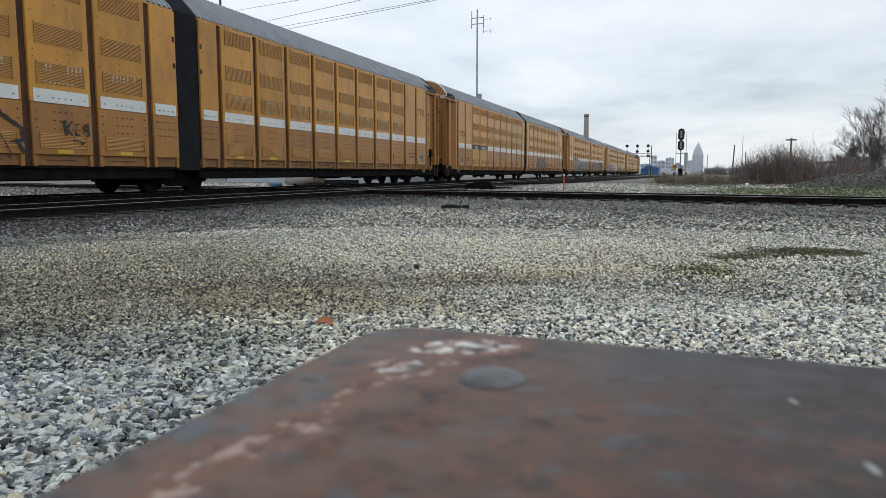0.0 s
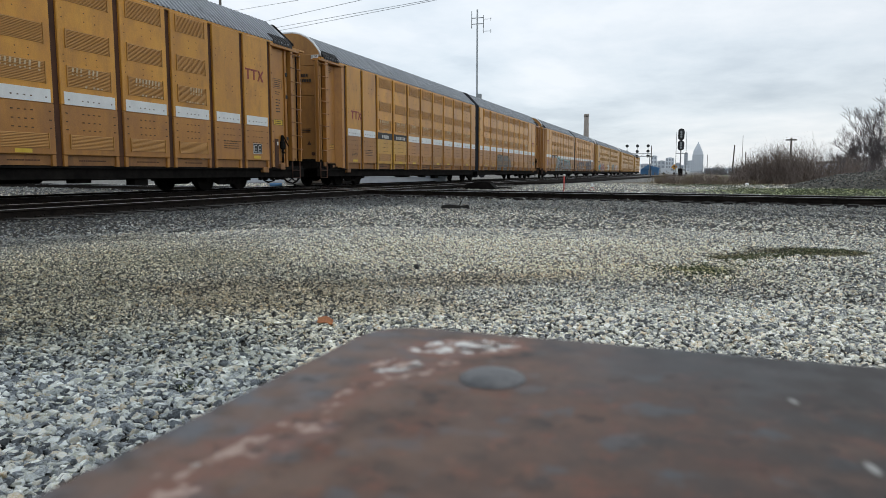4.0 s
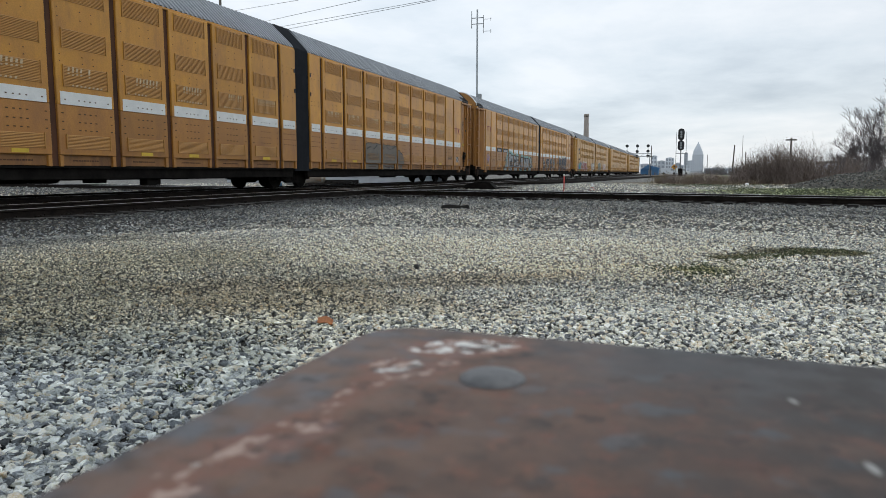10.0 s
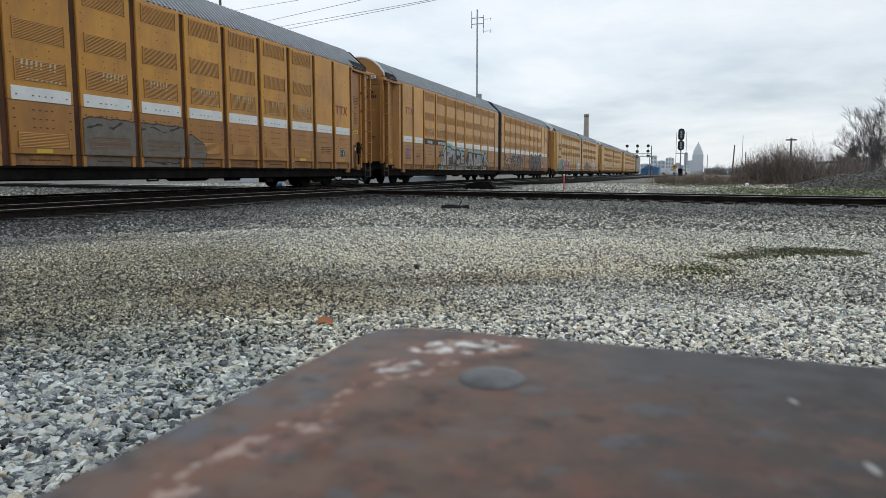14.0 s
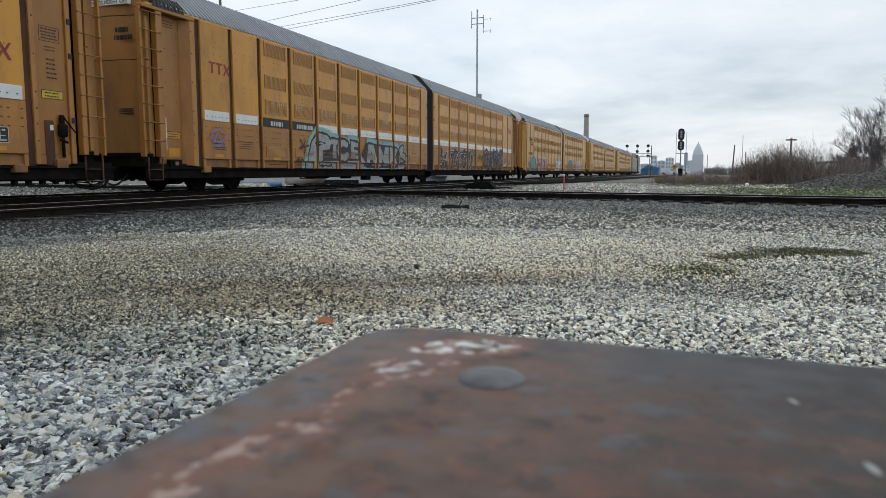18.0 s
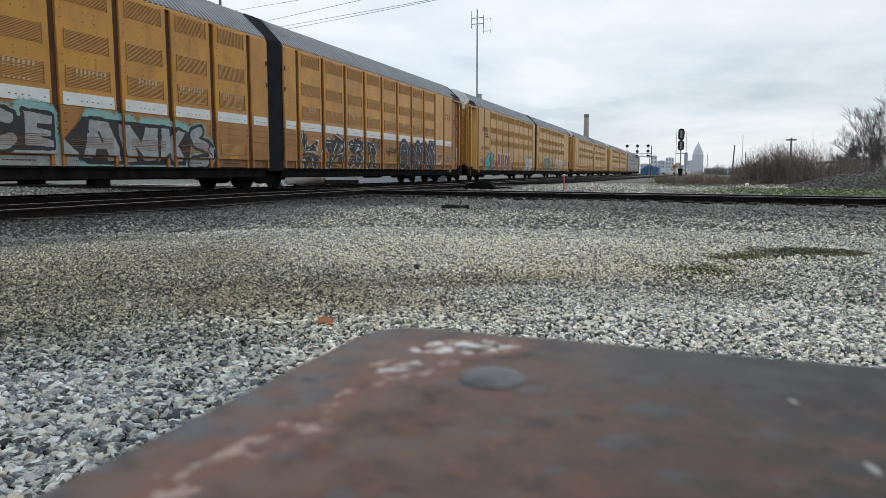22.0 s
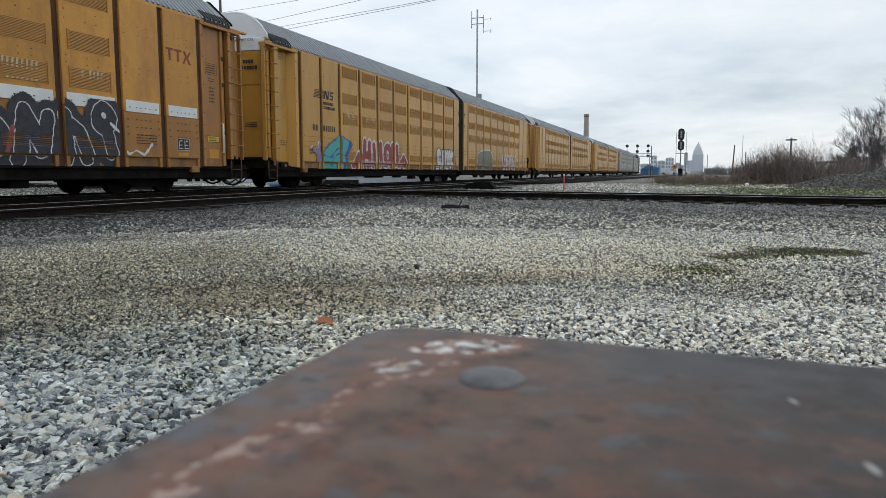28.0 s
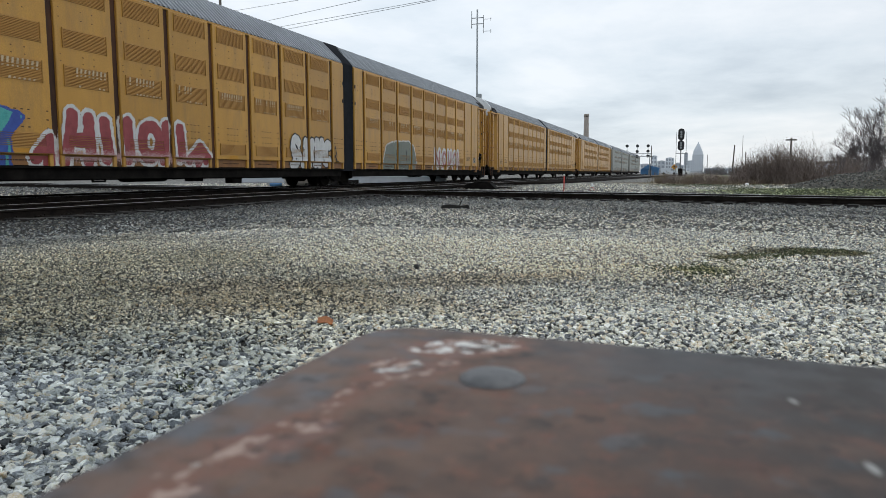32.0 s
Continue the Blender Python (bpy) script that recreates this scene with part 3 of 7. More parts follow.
# ---- rusty steel block under the camera ----
M_BLISTER = material("blistered_grey_paint", (0.05, 0.050, 0.053), (0.115, 0.115, 0.118), 120, 0.45, 0.1, 0.2, 200, shift=False)


def build_block():
    top = new("steel_block")
    tagged(top, "rusty painted steel block with worn rounded edges", "steel block")
    bm = B()
    bmesh.ops.create_uvsphere(bm, u_segments=20, v_segments=10, radius=1)
    for v in bm.verts:
        v.co = Vector((-0.058 + v.co.x * 0.0115, 0.219 + v.co.y * 0.012, 0.6815 + v.co.z * 0.0036))
    for f in bm.faces:
        f.smooth = True
    part("weld_blister", bm, M_BLISTER, top, "raised grey paint blister")
    bm = B()
    x0, x1, y0, y1 = -0.138, 0.55, -0.45, 0.295
    pts = []
    for cx, cy, a0 in ((x1 - 0.03, y1 - 0.035, 0), (x0 + 0.035, y1 - 0.035, 90), (x0 + 0.03, y0 + 0.03, 180), (x1 - 0.03, y0 + 0.03, 270)):
        for k in range(5):
            a = radians(a0 + k * 22.5)
            px, py = cx + 0.035 * math.cos(a), cy + 0.035 * math.sin(a)
            pts.append((px, py - (0.04 * (px + 0.1) if py > 0 else 0)))
    prism(bm, pts, 0.60, 0.682, "z")
    edge = [e for e in bm.edges if all(v.co.z > 0.68 for v in e.verts)]
    bmesh.ops.bevel(bm, geom=edge, offset=0.012, segments=4, affect="EDGES")
    for f in bm.faces:
        f.smooth = True
    part("top_plate", bm, M_SLAB, top, "thick rusty steel plate with flaking grey paint")
    bm = B()
    box(bm, x0 + 0.03, x1 - 0.03, y0 + 0.03, y1 - 0.03, -0.05, 0.60, 0.01)
    part("pedestal", bm, M_SLAB, top)


build_block()


# ---- autorack cars ----
HALF = 11.075
UNIT = 22.15
SIDE = 1.57
POSTS = [2.46, 4.03, 5.60] + [5.60 + 1.868 * k for k in range(1, 9)]
BODY_END = 21.66
# where the posts truly stand on the two halves of a unit, from the coupler
POSTS_A = [2.61, 4.13, 5.66, 7.52, 9.37, 11.22, 13.08, 14.95, 16.80, 18.64, 20.49]
POSTS_B = [3.01, 4.56, 6.09, 7.88, 9.70, 11.56, 13.40, 15.24, 17.10, 18.97, 20.83]
GRILLES = ((4.62, 0.44), (3.57, 0.42), (2.735, 0.46), (1.26, 0.32))
STRIPE_Z = (2.09, 2.38)
CACHE = {}


def body_end(f):
    return 21.52 if f > 0 else 21.76


def stand(f, u):
    """Place along the car for a place on the even scale of POSTS."""
    if u <= 2.2:
        return u
    return float(np.interp(u, POSTS + [BODY_END, UNIT], (POSTS_A if f > 0 else POSTS_B) + [body_end(f), UNIT]))


def shared(key, make):
    if key not in CACHE:
        CACHE[key] = make()
    return CACHE[key]


def panel_mesh(w, paint, low=0.955):
    def make():
        bm = B()
        box(bm, 1.49, SIDE, -w / 2, w / 2, low, 4.90, 0.014)
        if low < 1:
            for s in (-1, 1):
                box(bm, 1.47, SIDE - 0.012, s * (w / 2 - 0.055) - 0.05, s * (w / 2 - 0.055) + 0.05, 0.70, 0.952, 0.008)
        return mesh(bm, "panel", paint)
    return shared(("panel", round(w, 2), paint.name, low), make)


def lower_mesh(w, paint):
    """The sheet below the stripe, with its two feet."""
    def make():
        bm = B()
        box(bm, 1.49, SIDE - 0.002, -w / 2, w / 2, 0.955, 2.082, 0.014)
        for s in (-1, 1):
            box(bm, 1.47, SIDE - 0.012, s * (w / 2 - 0.055) - 0.05, s * (w / 2 - 0.055) + 0.05, 0.70, 0.952, 0.008)
        return mesh(bm, "lower_sheet", paint)
    return shared(("lower", round(w, 2), paint.name), make)


def grille_mesh(w, h, paint):
    def make():
        bm = B()
        box(bm, SIDE + 0.002, SIDE + 0.005, -w / 2, w / 2, -h / 2, h / 2, 0, 1)
        n = max(4, round(h / 0.032))
        for i in range(n):
            z = -h / 2 + (i + 0.5) * h / n
            prism(bm, [(SIDE + 0.004, z - 0.012), (SIDE + 0.016, z - 0.009), (SIDE + 0.004, z + 0.012)], -w / 2, w / 2)
        for y in (-w / 2, w / 2):
            box(bm, SIDE + 0.001, SIDE + 0.024, y - 0.012, y + 0.012, -h / 2 - 0.012, h / 2 + 0.012)
        return mesh(bm, "grille", [paint, M_SLOT])
    return shared(("grille", round(w, 2), round(h, 2), paint.name), make)


def rivet_mesh(w, solid):
    def make():
        bm = B()
        cols = [-w / 2 + 0.12, -0.24, -0.08, 0.08, 0.24, w / 2 - 0.12]
        rows = [(1.90, 1), (1.71, 1), (1.53, 1), (4.22, 0), (4.02, 0), (3.20, 0), (3.05, 0)]
        for z, big in rows:
            for i, y in enumerate(cols):
                if not big and i % 2:
                    continue
                a, b = (0.028, 0.012) if big else (0.014, 0.010)
                box(bm, SIDE + 0.001, SIDE + 0.008, y - a, y + a, z - b, z + b)
        return mesh(bm, "rivets", M_HOLE)
    return shared(("rivet", round(w, 2), solid), make)


def stripe_mesh(w, mat):
    def make():
        bm = B()
        box(bm, SIDE + 0.001, SIDE + 0.006, -w / 2, w / 2, *STRIPE_Z)
        for y in (-w / 2 + 0.12, -0.24, -0.08, 0.08, 0.24, w / 2 - 0.12):
            box(bm, SIDE + 0.004, SIDE + 0.010, y - 0.02, y + 0.02, 2.19, 2.215, 0, 1)
        return mesh(bm, "stripe", [mat, M_HOLE])
    return shared(("stripe", round(w, 2), mat.name), make)


ROOF = [(1.53, 4.96), (1.50, 5.02), (0.66, 5.84), (0.0, 5.92), (-0.66, 5.84), (-1.50, 5.02), (-1.53, 4.96)]


def roof_mesh(length):
    """One sheet with raised ribs across it."""
    def make():
        bm = B()
        n = int(length / 0.2)
        step = length / n
        cuts = [(-length / 2, 0)]
        for i in range(n):
            y = -length / 2 + (i + 0.5) * step
            cuts += [(y - 0.045, 0), (y - 0.028, 1), (y + 0.028, 1), (y + 0.045, 0)]
        cuts.append((length / 2, 0))
        rings = [[bm.verts.new((x * (1 + 0.020 * up), y, z + 0.024 * up)) for x, z in ROOF] for y, up in cuts]
        for a, b in zip(rings, rings[1:]):
            for j in range(len(ROOF) - 1):
                bm.faces.new((a[j], b[j], b[j + 1], a[j + 1]))
            bm.faces.new((a[-1], b[-1], b[0], a[0]))
        bm.faces.new(rings[0])
        bm.faces.new(rings[-1][::-1])
        bmesh.ops.recalc_face_normals(bm, faces=bm.faces[:])
        return mesh(bm, "roof", M_ROOF)
    return shared(("roof", round(length, 2)), make)


def bellows_mesh():
    bm = B()
    prof = [(1.50, 0.62), (1.52, 5.02), (0.70, 5.87), (0.0, 5.97), (-0.70, 5.87), (-1.52, 5.02), (-1.50, 0.62)]
    rings = []
    n = 15
    for i in range(n + 1):
        s = 1.0 if i % 2 else 0.955
        rings.append([bm.verts.new((x * s, -0.52 + 1.04 * i / n, 0.62 + (z - 0.62) * (0.985 if i % 2 == 0 else 1.0))) for x, z in prof])
    for a, b in zip(rings, rings[1:]):
        for j in range(len(prof) - 1):
            bm.faces.new((a[j], a[j + 1], b[j + 1], b[j]))
    bmesh.ops.recalc_face_normals(bm, faces=bm.faces[:])
    return mesh(bm, "bellows", M_RUBBER)


WHEEL_R = 0.42


def wheelset_mesh():
    bm = B()
    for s in (-1, 1):
        rod(bm, (s * 0.685, 0, 0), (s * 0.82, 0, 0), WHEEL_R, 28)
        rod(bm, (s * 0.675, 0, 0), (s * 0.70, 0, 0), WHEEL_R + 0.03, 28)
        for k in range(5):
            a = k * math.tau / 5
            rod(bm, (s * 0.815, 0.24 * math.cos(a), 0.24 * math.sin(a)), (s * 0.832, 0.24 * math.cos(a), 0.24 * math.sin(a)), 0.05, 8)
        rod(bm, (s * 0.82, 0, 0), (s * 1.05, 0, 0), 0.09, 12)
    rod(bm, (-0.7, 0, 0), (0.7, 0, 0), 0.09, 12)
    return mesh(bm, "wheelset", M_GRIME)


def sideframe_mesh():
    bm = B()
    out = [(-1.15, 0.30), (-1.15, 0.52), (-0.85, 0.58), (-0.45, 0.74), (0.45, 0.74), (0.85, 0.58), (1.15, 0.52), (1.15, 0.30), (0.72, 0.28), (0.42, 0.18), (-0.42, 0.18), (-0.72, 0.28)]
    prism(bm, out, -0.07, 0.07, "x")
    for y in (-0.16, 0, 0.16):
        rod(bm, (0.03, y, 0.28), (0.03, y, 0.56), 0.06, 10)
    for y in (-0.88, 0.88):
        rod(bm, (0.0, y, 0.42), (0.12, y, 0.42), 0.12, 12)
    box(bm, -0.03, 0.13, -0.3, 0.3, 0.55, 0.66)
    return mesh(bm, "side_frame", M_GRIME)


def add_truck(top, y):
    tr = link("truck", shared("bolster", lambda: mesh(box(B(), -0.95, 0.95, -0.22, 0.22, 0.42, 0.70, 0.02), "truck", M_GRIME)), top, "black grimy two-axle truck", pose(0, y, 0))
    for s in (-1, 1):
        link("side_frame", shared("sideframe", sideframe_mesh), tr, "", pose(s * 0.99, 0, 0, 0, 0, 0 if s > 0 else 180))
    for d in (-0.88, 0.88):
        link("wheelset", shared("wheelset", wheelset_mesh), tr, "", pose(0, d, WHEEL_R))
    return tr


def text_mesh(words, size, mat, depth=0.003):
    cu = bpy.data.curves.new("words", "FONT")
    cu.body, cu.size, cu.extrude, cu.align_x, cu.align_y = words, size, depth, "CENTER", "CENTER"
    ob = bpy.data.objects.new("words", cu)
    scene.collection.objects.link(ob)
    bpy.context.view_layer.update()
    me = bpy.data.meshes.new_from_object(ob.evaluated_get(bpy.context.evaluated_depsgraph_get()))
    bpy.data.objects.remove(ob)
    bpy.data.curves.remove(cu)
    me.materials.clear()
    me.materials.append(mat)
    return me


def bar_part(top, name, key, paint, Y0, x0, x1, u0, u1, z0, z1, bev=0.01, label=""):
    """An upright box on the car's near corner, between two places along the car."""
    w = u1 - u0
    me = shared((name, key, round(w, 3), x0, x1, z0, z1, paint.name), lambda: mesh(box(B(), x0, x1, -w / 2, w / 2, z0, z1, bev), name, paint))
    return link(name, me, top, label, pose(0, Y0((u0 + u1) / 2), 0))


def bulged(x1, bulge, depth, z0, z1, n=14):
    """A sheet across the car's end that bows outwards to -y."""
    bm = B()
    xs = [-x1 + 2 * x1 * i / n for i in range(n + 1)]
    front = [(x, bulge * (x / x1) ** 2) for x in xs]
    prism(bm, front + [(x, depth) for x in reversed(xs)], z0, z1, "z")
    bmesh.ops.bevel(bm, geom=[e for e in bm.edges if abs(e.verts[0].co.z - e.verts[1].co.z) < 1e-5 and e.calc_length() < 0.4 and min(v.co.y for v in e.verts) < depth - 0.02], offset=0.008, segments=1, affect="EDGES")
    return bm


def coupler_end(top, Y0, f, paint, gable):
    """End doors, gable, corner ladder and the recess beside it."""
    turn = 0 if f > 0 else 180
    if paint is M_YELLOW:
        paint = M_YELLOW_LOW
    if f > 0:
        thin, wide0, wide1, rec0, rec1, lip0, lip1, end, deep = 0.39, 0.93, 1.17, 1.17, 2.10, 2.28, 2.50, 0.46, 1.30
    else:
        thin, wide0, wide1, rec0, rec1, lip0, lip1, end, deep = 0.96, 1.48, 1.63, 1.88, 2.79, 2.79, 2.91, 1.02, 1.41
    # doors and gable
    leaf = M_TAN if paint is M_TAN else M_END
    far = pose(0, Y0(end), 0, 0, 0, turn)
    link("end_door", shared(("door_low", leaf.name), lambda: mesh(bulged(1.44, 0.20, 0.30, 1.08, 3.49), "end_door", leaf)), top, "", far)
    link("end_door", shared(("door_high", leaf.name), lambda: mesh(bulged(1.44, 0.20, 0.30, 3.51, 4.62), "end_door", leaf)), top, "", far)
    link("end_header", shared(("door_head", gable.name), lambda: mesh(bulged(1.37, 0.18, 0.32, 4.64, 5.05), "end_header", gable if gable is M_GABLE else M_END)), top, "", far)
    link("end_sill", shared("door_sill", lambda: mesh(box(bulged(1.42, 0.18, 0.34, 0.98, 1.06), -1.30, 1.30, 0.12, 0.34, 0.72, 0.97), "end_sill", M_GRIME)), top, "", far)

    def gable_mesh():
        gm = B()
        prism(gm, [(1.45, 5.052), (1.44, 5.16), (1.20, 5.46), (0.95, 5.68), (0.62, 5.84), (0.30, 5.90), (-0.30, 5.90), (-0.62, 5.84), (-0.95, 5.68), (-1.20, 5.46), (-1.44, 5.16), (-1.45, 5.052)], 0.17, 0.32)
        return mesh(gm, "gable", gable if gable is M_GABLE else M_END)

    def lip_mesh():
        pts = [(1.47, 0.21, 5.0), (1.46, 0.21, 5.17), (1.22, 0.21, 5.49), (0.96, 0.21, 5.71), (0.62, 0.21, 5.87), (0.30, 0.21, 5.93), (-0.30, 0.21, 5.93), (-0.62, 0.21, 5.87), (-0.96, 0.21, 5.71), (-1.22, 0.21, 5.49), (-1.46, 0.21, 5.17)]
        return mesh(tube(B(), pts, 0.045, 6), "gable_lip", M_GABLE)

    if f > 0:
        link("gable", shared(("gable", gable.name), gable_mesh), top, "", far)
        link("gable_lip", shared("gable_lip", lip_mesh), top, "pale folded edge of the gable", far)
    else:
        link("gable", shared("gable_dark", lambda: mesh(prism(B(), [(1.47, 5.052), (1.45, 5.12), (0.68, 5.83), (-0.68, 5.83), (-1.45, 5.12), (-1.47, 5.052)], 0.20, 0.318), "gable", M_GRIME)), top, "dark rubber edge at the roof's end", far)
    link("roof_cap", shared("roof_cap", lambda: mesh(prism(B(), [(1.47, 5.0), (1.44, 5.10), (0.66, 5.80), (-0.66, 5.80), (-1.44, 5.10), (-1.47, 5.0)], 0.32, 0.62), "roof_cap", M_ROOF)), top, "", far)

    def vent_mesh():
        vm = B()
        prism(vm, [(1.56, 4.905), (1.53, 5.06), (1.36, 5.24), (1.30, 5.24), (1.30, 4.905)], -0.62, 0.62)
        for n in range(9):
            y = -0.56 + n * 0.14
            prism(vm, [(1.575, 4.91), (1.545, 5.07), (1.37, 5.26), (1.35, 5.24), (1.52, 5.05), (1.55, 4.91)], y - 0.012, y + 0.012)
        return mesh(vm, "roof_vent", M_BLACK)

    link("roof_vent", shared("vent", vent_mesh), top, "dark mesh vent at the roof's end", pose(0, Y0(1.45 if f > 0 else 2.1), 0.0))
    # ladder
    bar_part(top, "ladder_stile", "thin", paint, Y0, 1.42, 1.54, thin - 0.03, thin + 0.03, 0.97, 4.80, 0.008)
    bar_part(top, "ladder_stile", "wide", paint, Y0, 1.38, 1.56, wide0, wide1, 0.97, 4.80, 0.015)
    bar_part(top, "ladder_plate", "plate", M_END, Y0, 1.33, 1.37, thin + 0.035, wide0 - 0.004, 0.98, 4.79)
    if f < 0:
        bar_part(top, "conduit", "conduit", M_POST, Y0, 1.37, 1.41, 1.20, 1.235, 0.98, 4.79, 0.006)
    r = shared(("rung", f), lambda: mesh(rod(rod(B(), (1.545, -(wide0 - thin) / 2 - 0.10, 0), (1.545, (wide0 - thin) / 2 + 0.10, 0), 0.015, 6), (1.53, f * ((wide0 - thin) / 2 + 0.08), 0), (1.585, f * ((wide0 - thin) / 2 + 0.08), 0), 0.022, 6), "rung", M_YELLOW_D))
    for k in range(8):
        link("rung", r, top, "", pose(0.012, Y0((thin + wide0) / 2 + 0.06), 1.40 + 0.473 * k))
    bar_part(top, "corner_beam", "beam", paint, Y0, 1.28, 1.565, thin + 0.04, lip1, 4.803, 4.893, 0.012)

    def stirrup_mesh():
        st = B()
        tube(st, [(1.50, -0.26, 0.96), (1.50, -0.26, 0.36), (1.50, 0.26, 0.36), (1.50, 0.26, 0.96)], 0.022)
        tube(st, [(1.50, -0.26, 0.64), (1.50, 0.26, 0.64)], 0.014)
        return mesh(st, "step_stirrup", M_POST)

    link("step_stirrup", shared("stirrup", stirrup_mesh), top, "", pose(0, Y0((thin + wide1) / 2), 0))
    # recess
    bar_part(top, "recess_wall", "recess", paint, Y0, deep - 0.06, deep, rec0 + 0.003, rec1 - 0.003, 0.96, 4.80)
    bar_part(top, "recess_foot", "foot", M_YELLOW_D, Y0, deep - 0.05, deep + 0.01, rec0 + 0.003, rec1 - 0.003, 0.74, 0.957)
    if f > 0:
        def slant():
            bm = B()
            prism(bm, [(deep - 0.05, -0.09), (deep, -0.09), (1.535, 0.09), (1.47, 0.09)], 0.76, 4.80, "z")
            return mesh(bm, "recess_cheek", paint)
        link("recess_cheek", shared(("cheek", paint.name), slant), top, "", pose(0, Y0((rec1 + lip0) / 2), 0))
    else:
        bar_part(top, "door_edge", "edge", paint, Y0, 1.30, 1.46, 1.745, 1.877, 0.76, 4.80)
        for z in (1.75, 3.20, 3.97):
            link("hinge", shared("hinge", lambda: mesh(box(B(), 0.0, 0.03, -0.05, 0.05, -0.06, 0.06, 0.006), "hinge", M_BLACK)), top, "black hinge", pose(1.458, Y0(1.80), z))
    for z in (3.45, 4.15):
        link("hinge", shared("hinge_end", lambda: mesh(box(B(), 0.0, 0.03, -0.03, 0.03, -0.07, 0.07, 0.006), "hinge", M_BLACK)), top, "black hinge", pose(SIDE, Y0(body_end(f) - 0.06), z))
    bar_part(top, "corner_lip", "lip", paint, Y0, 1.46, 1.55, lip0 + 0.003, lip1, 0.74, 4.80)
    rv = shared(("lip_bolt",), lambda: mesh(box(B(), 0, 0.008, -0.018, 0.018, -0.018, 0.018), "bolt", M_HOLE))
    for z in (1.25, 1.62, 1.95, 2.30, 3.1, 3.9, 4.5):
        link("bolt", rv, top, "", pose(1.549, Y0(lip0 + 0.05), z))
    # added near-black filler: the shade of the gap beside the ladder, as colour
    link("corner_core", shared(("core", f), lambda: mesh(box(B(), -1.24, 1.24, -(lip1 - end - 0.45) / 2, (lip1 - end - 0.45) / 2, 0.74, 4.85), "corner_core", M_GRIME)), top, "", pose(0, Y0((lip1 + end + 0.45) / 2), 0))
    white = len(CARS) in (4, 5)
    if white:
        def grab():
            gb = B()
            tube(gb, [(1.40, 0, 1.16), (1.47, 0, 1.16), (1.47, 0, 2.04), (1.40, 0, 2.04)], 0.028)
            return mesh(gb, "grab_bar", M_WHITE)
        link("grab_bar", shared("grab", grab), top, "white grab bar", pose(0.0, Y0(1.24 if f > 0 else 1.86), 0))


def build_car(kind, paint, grille_paint, stripes, marker, gable, label):
    """kind 1: coupler at the low-y end; -1: coupler at the high-y end. marker: panels whose stripe is a black board."""
    top = new("autorack_car")
    tagged(top, label, "railroad car", "autorack cars of the train")
    f = kind

    def Y0(u):
        return f * (u - HALF)

    def Y(u):
        return Y0(stand(f, u))

    END = body_end(f)
    edges = list(zip(POSTS, POSTS[1:] + [BODY_END + 0.10]))
    for i, (p, q) in enumerate(edges):
        w = abs(Y(q) - Y(p)) - 0.2
        yc = (Y(p) + Y(q)) / 2
        solid = i < 2 or i == len(edges) - 1
        pn = link("panel", panel_mesh(w, paint, 2.085 if stripes else 0.955), top, "", pose(0, yc, 0))
        if stripes:
            fresh = i in marker and len(CARS) == 2
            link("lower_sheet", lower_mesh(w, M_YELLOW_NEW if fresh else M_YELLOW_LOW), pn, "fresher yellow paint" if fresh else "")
        tagged(link("rivets", rivet_mesh(w, solid), pn), kind="stuff")
        link("kick_panel", shared(("kick", round(w, 2), paint.name), lambda: mesh(box(B(), 1.44, 1.50, -w / 2, w / 2, 0.72, 0.95), "kick_panel", M_YELLOW_D)), top, "", pose(0, yc, 0))
        if not solid:
            for z, h in GRILLES:
                link("grille", grille_mesh(w - 0.38, h, grille_paint), pn, "", pose(0, 0, z))
        if stripes:
            black = i in marker
            link("marker_board" if black else "reflective_stripe", stripe_mesh(w - (0.04 if black else 0.16), M_BLACK if black else M_WHITE), pn, "black board" if black else "white painted stripe")
        link("far_panel", panel_mesh(w, paint), top, "", pose(0, yc, 0, 0, 0, 180))
    pm = shared("post", lambda: mesh(box(B(), 1.42, 1.50, -0.13, 0.13, 0.71, 4.9), "post", M_POST))
    for p in POSTS:
        link("post", pm, top, "rusty brown post", pose(0, Y(p), 0))
        link("far_post", pm, top, "", pose(0, Y(p), 0, 0, 0, 180))
    L = END - 0.62
    for s in (0, 180):
        link("top_rail", shared(("toprail", f, paint.name), lambda: mesh(box(B(), 1.40, SIDE - 0.02, -L / 2, L / 2, 4.896, 4.955, 0.008), "top_rail", paint)), top, "", pose(0, Y0(0.62 + L / 2), 0, 0, 0, s))
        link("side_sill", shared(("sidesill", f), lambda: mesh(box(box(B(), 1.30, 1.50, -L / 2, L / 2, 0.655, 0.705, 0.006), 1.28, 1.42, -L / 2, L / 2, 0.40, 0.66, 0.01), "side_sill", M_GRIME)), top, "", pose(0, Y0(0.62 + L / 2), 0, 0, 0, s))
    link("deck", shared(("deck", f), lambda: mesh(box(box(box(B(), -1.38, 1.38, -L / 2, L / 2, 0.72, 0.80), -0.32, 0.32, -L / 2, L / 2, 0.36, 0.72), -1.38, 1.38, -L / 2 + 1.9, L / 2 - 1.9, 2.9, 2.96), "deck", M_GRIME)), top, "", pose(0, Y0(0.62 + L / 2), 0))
    r0 = 1.08 if f > 0 else 1.64
    L2 = END - r0
    link("roof", roof_mesh(L2), top, "grey corrugated galvanised roof", pose(0, Y0(r0 + L2 / 2), 0))
    coupler_end(top, Y0, f, paint, gable)
    # running gear
    add_truck(top, Y(4.13))
    if f > 0:
        add_truck(top, Y(UNIT))
        link("bellows", shared("bellows", bellows_mesh), top, "black pleated rubber bellows", pose(0, Y(UNIT) - 0.03, 0))
    cb = B()

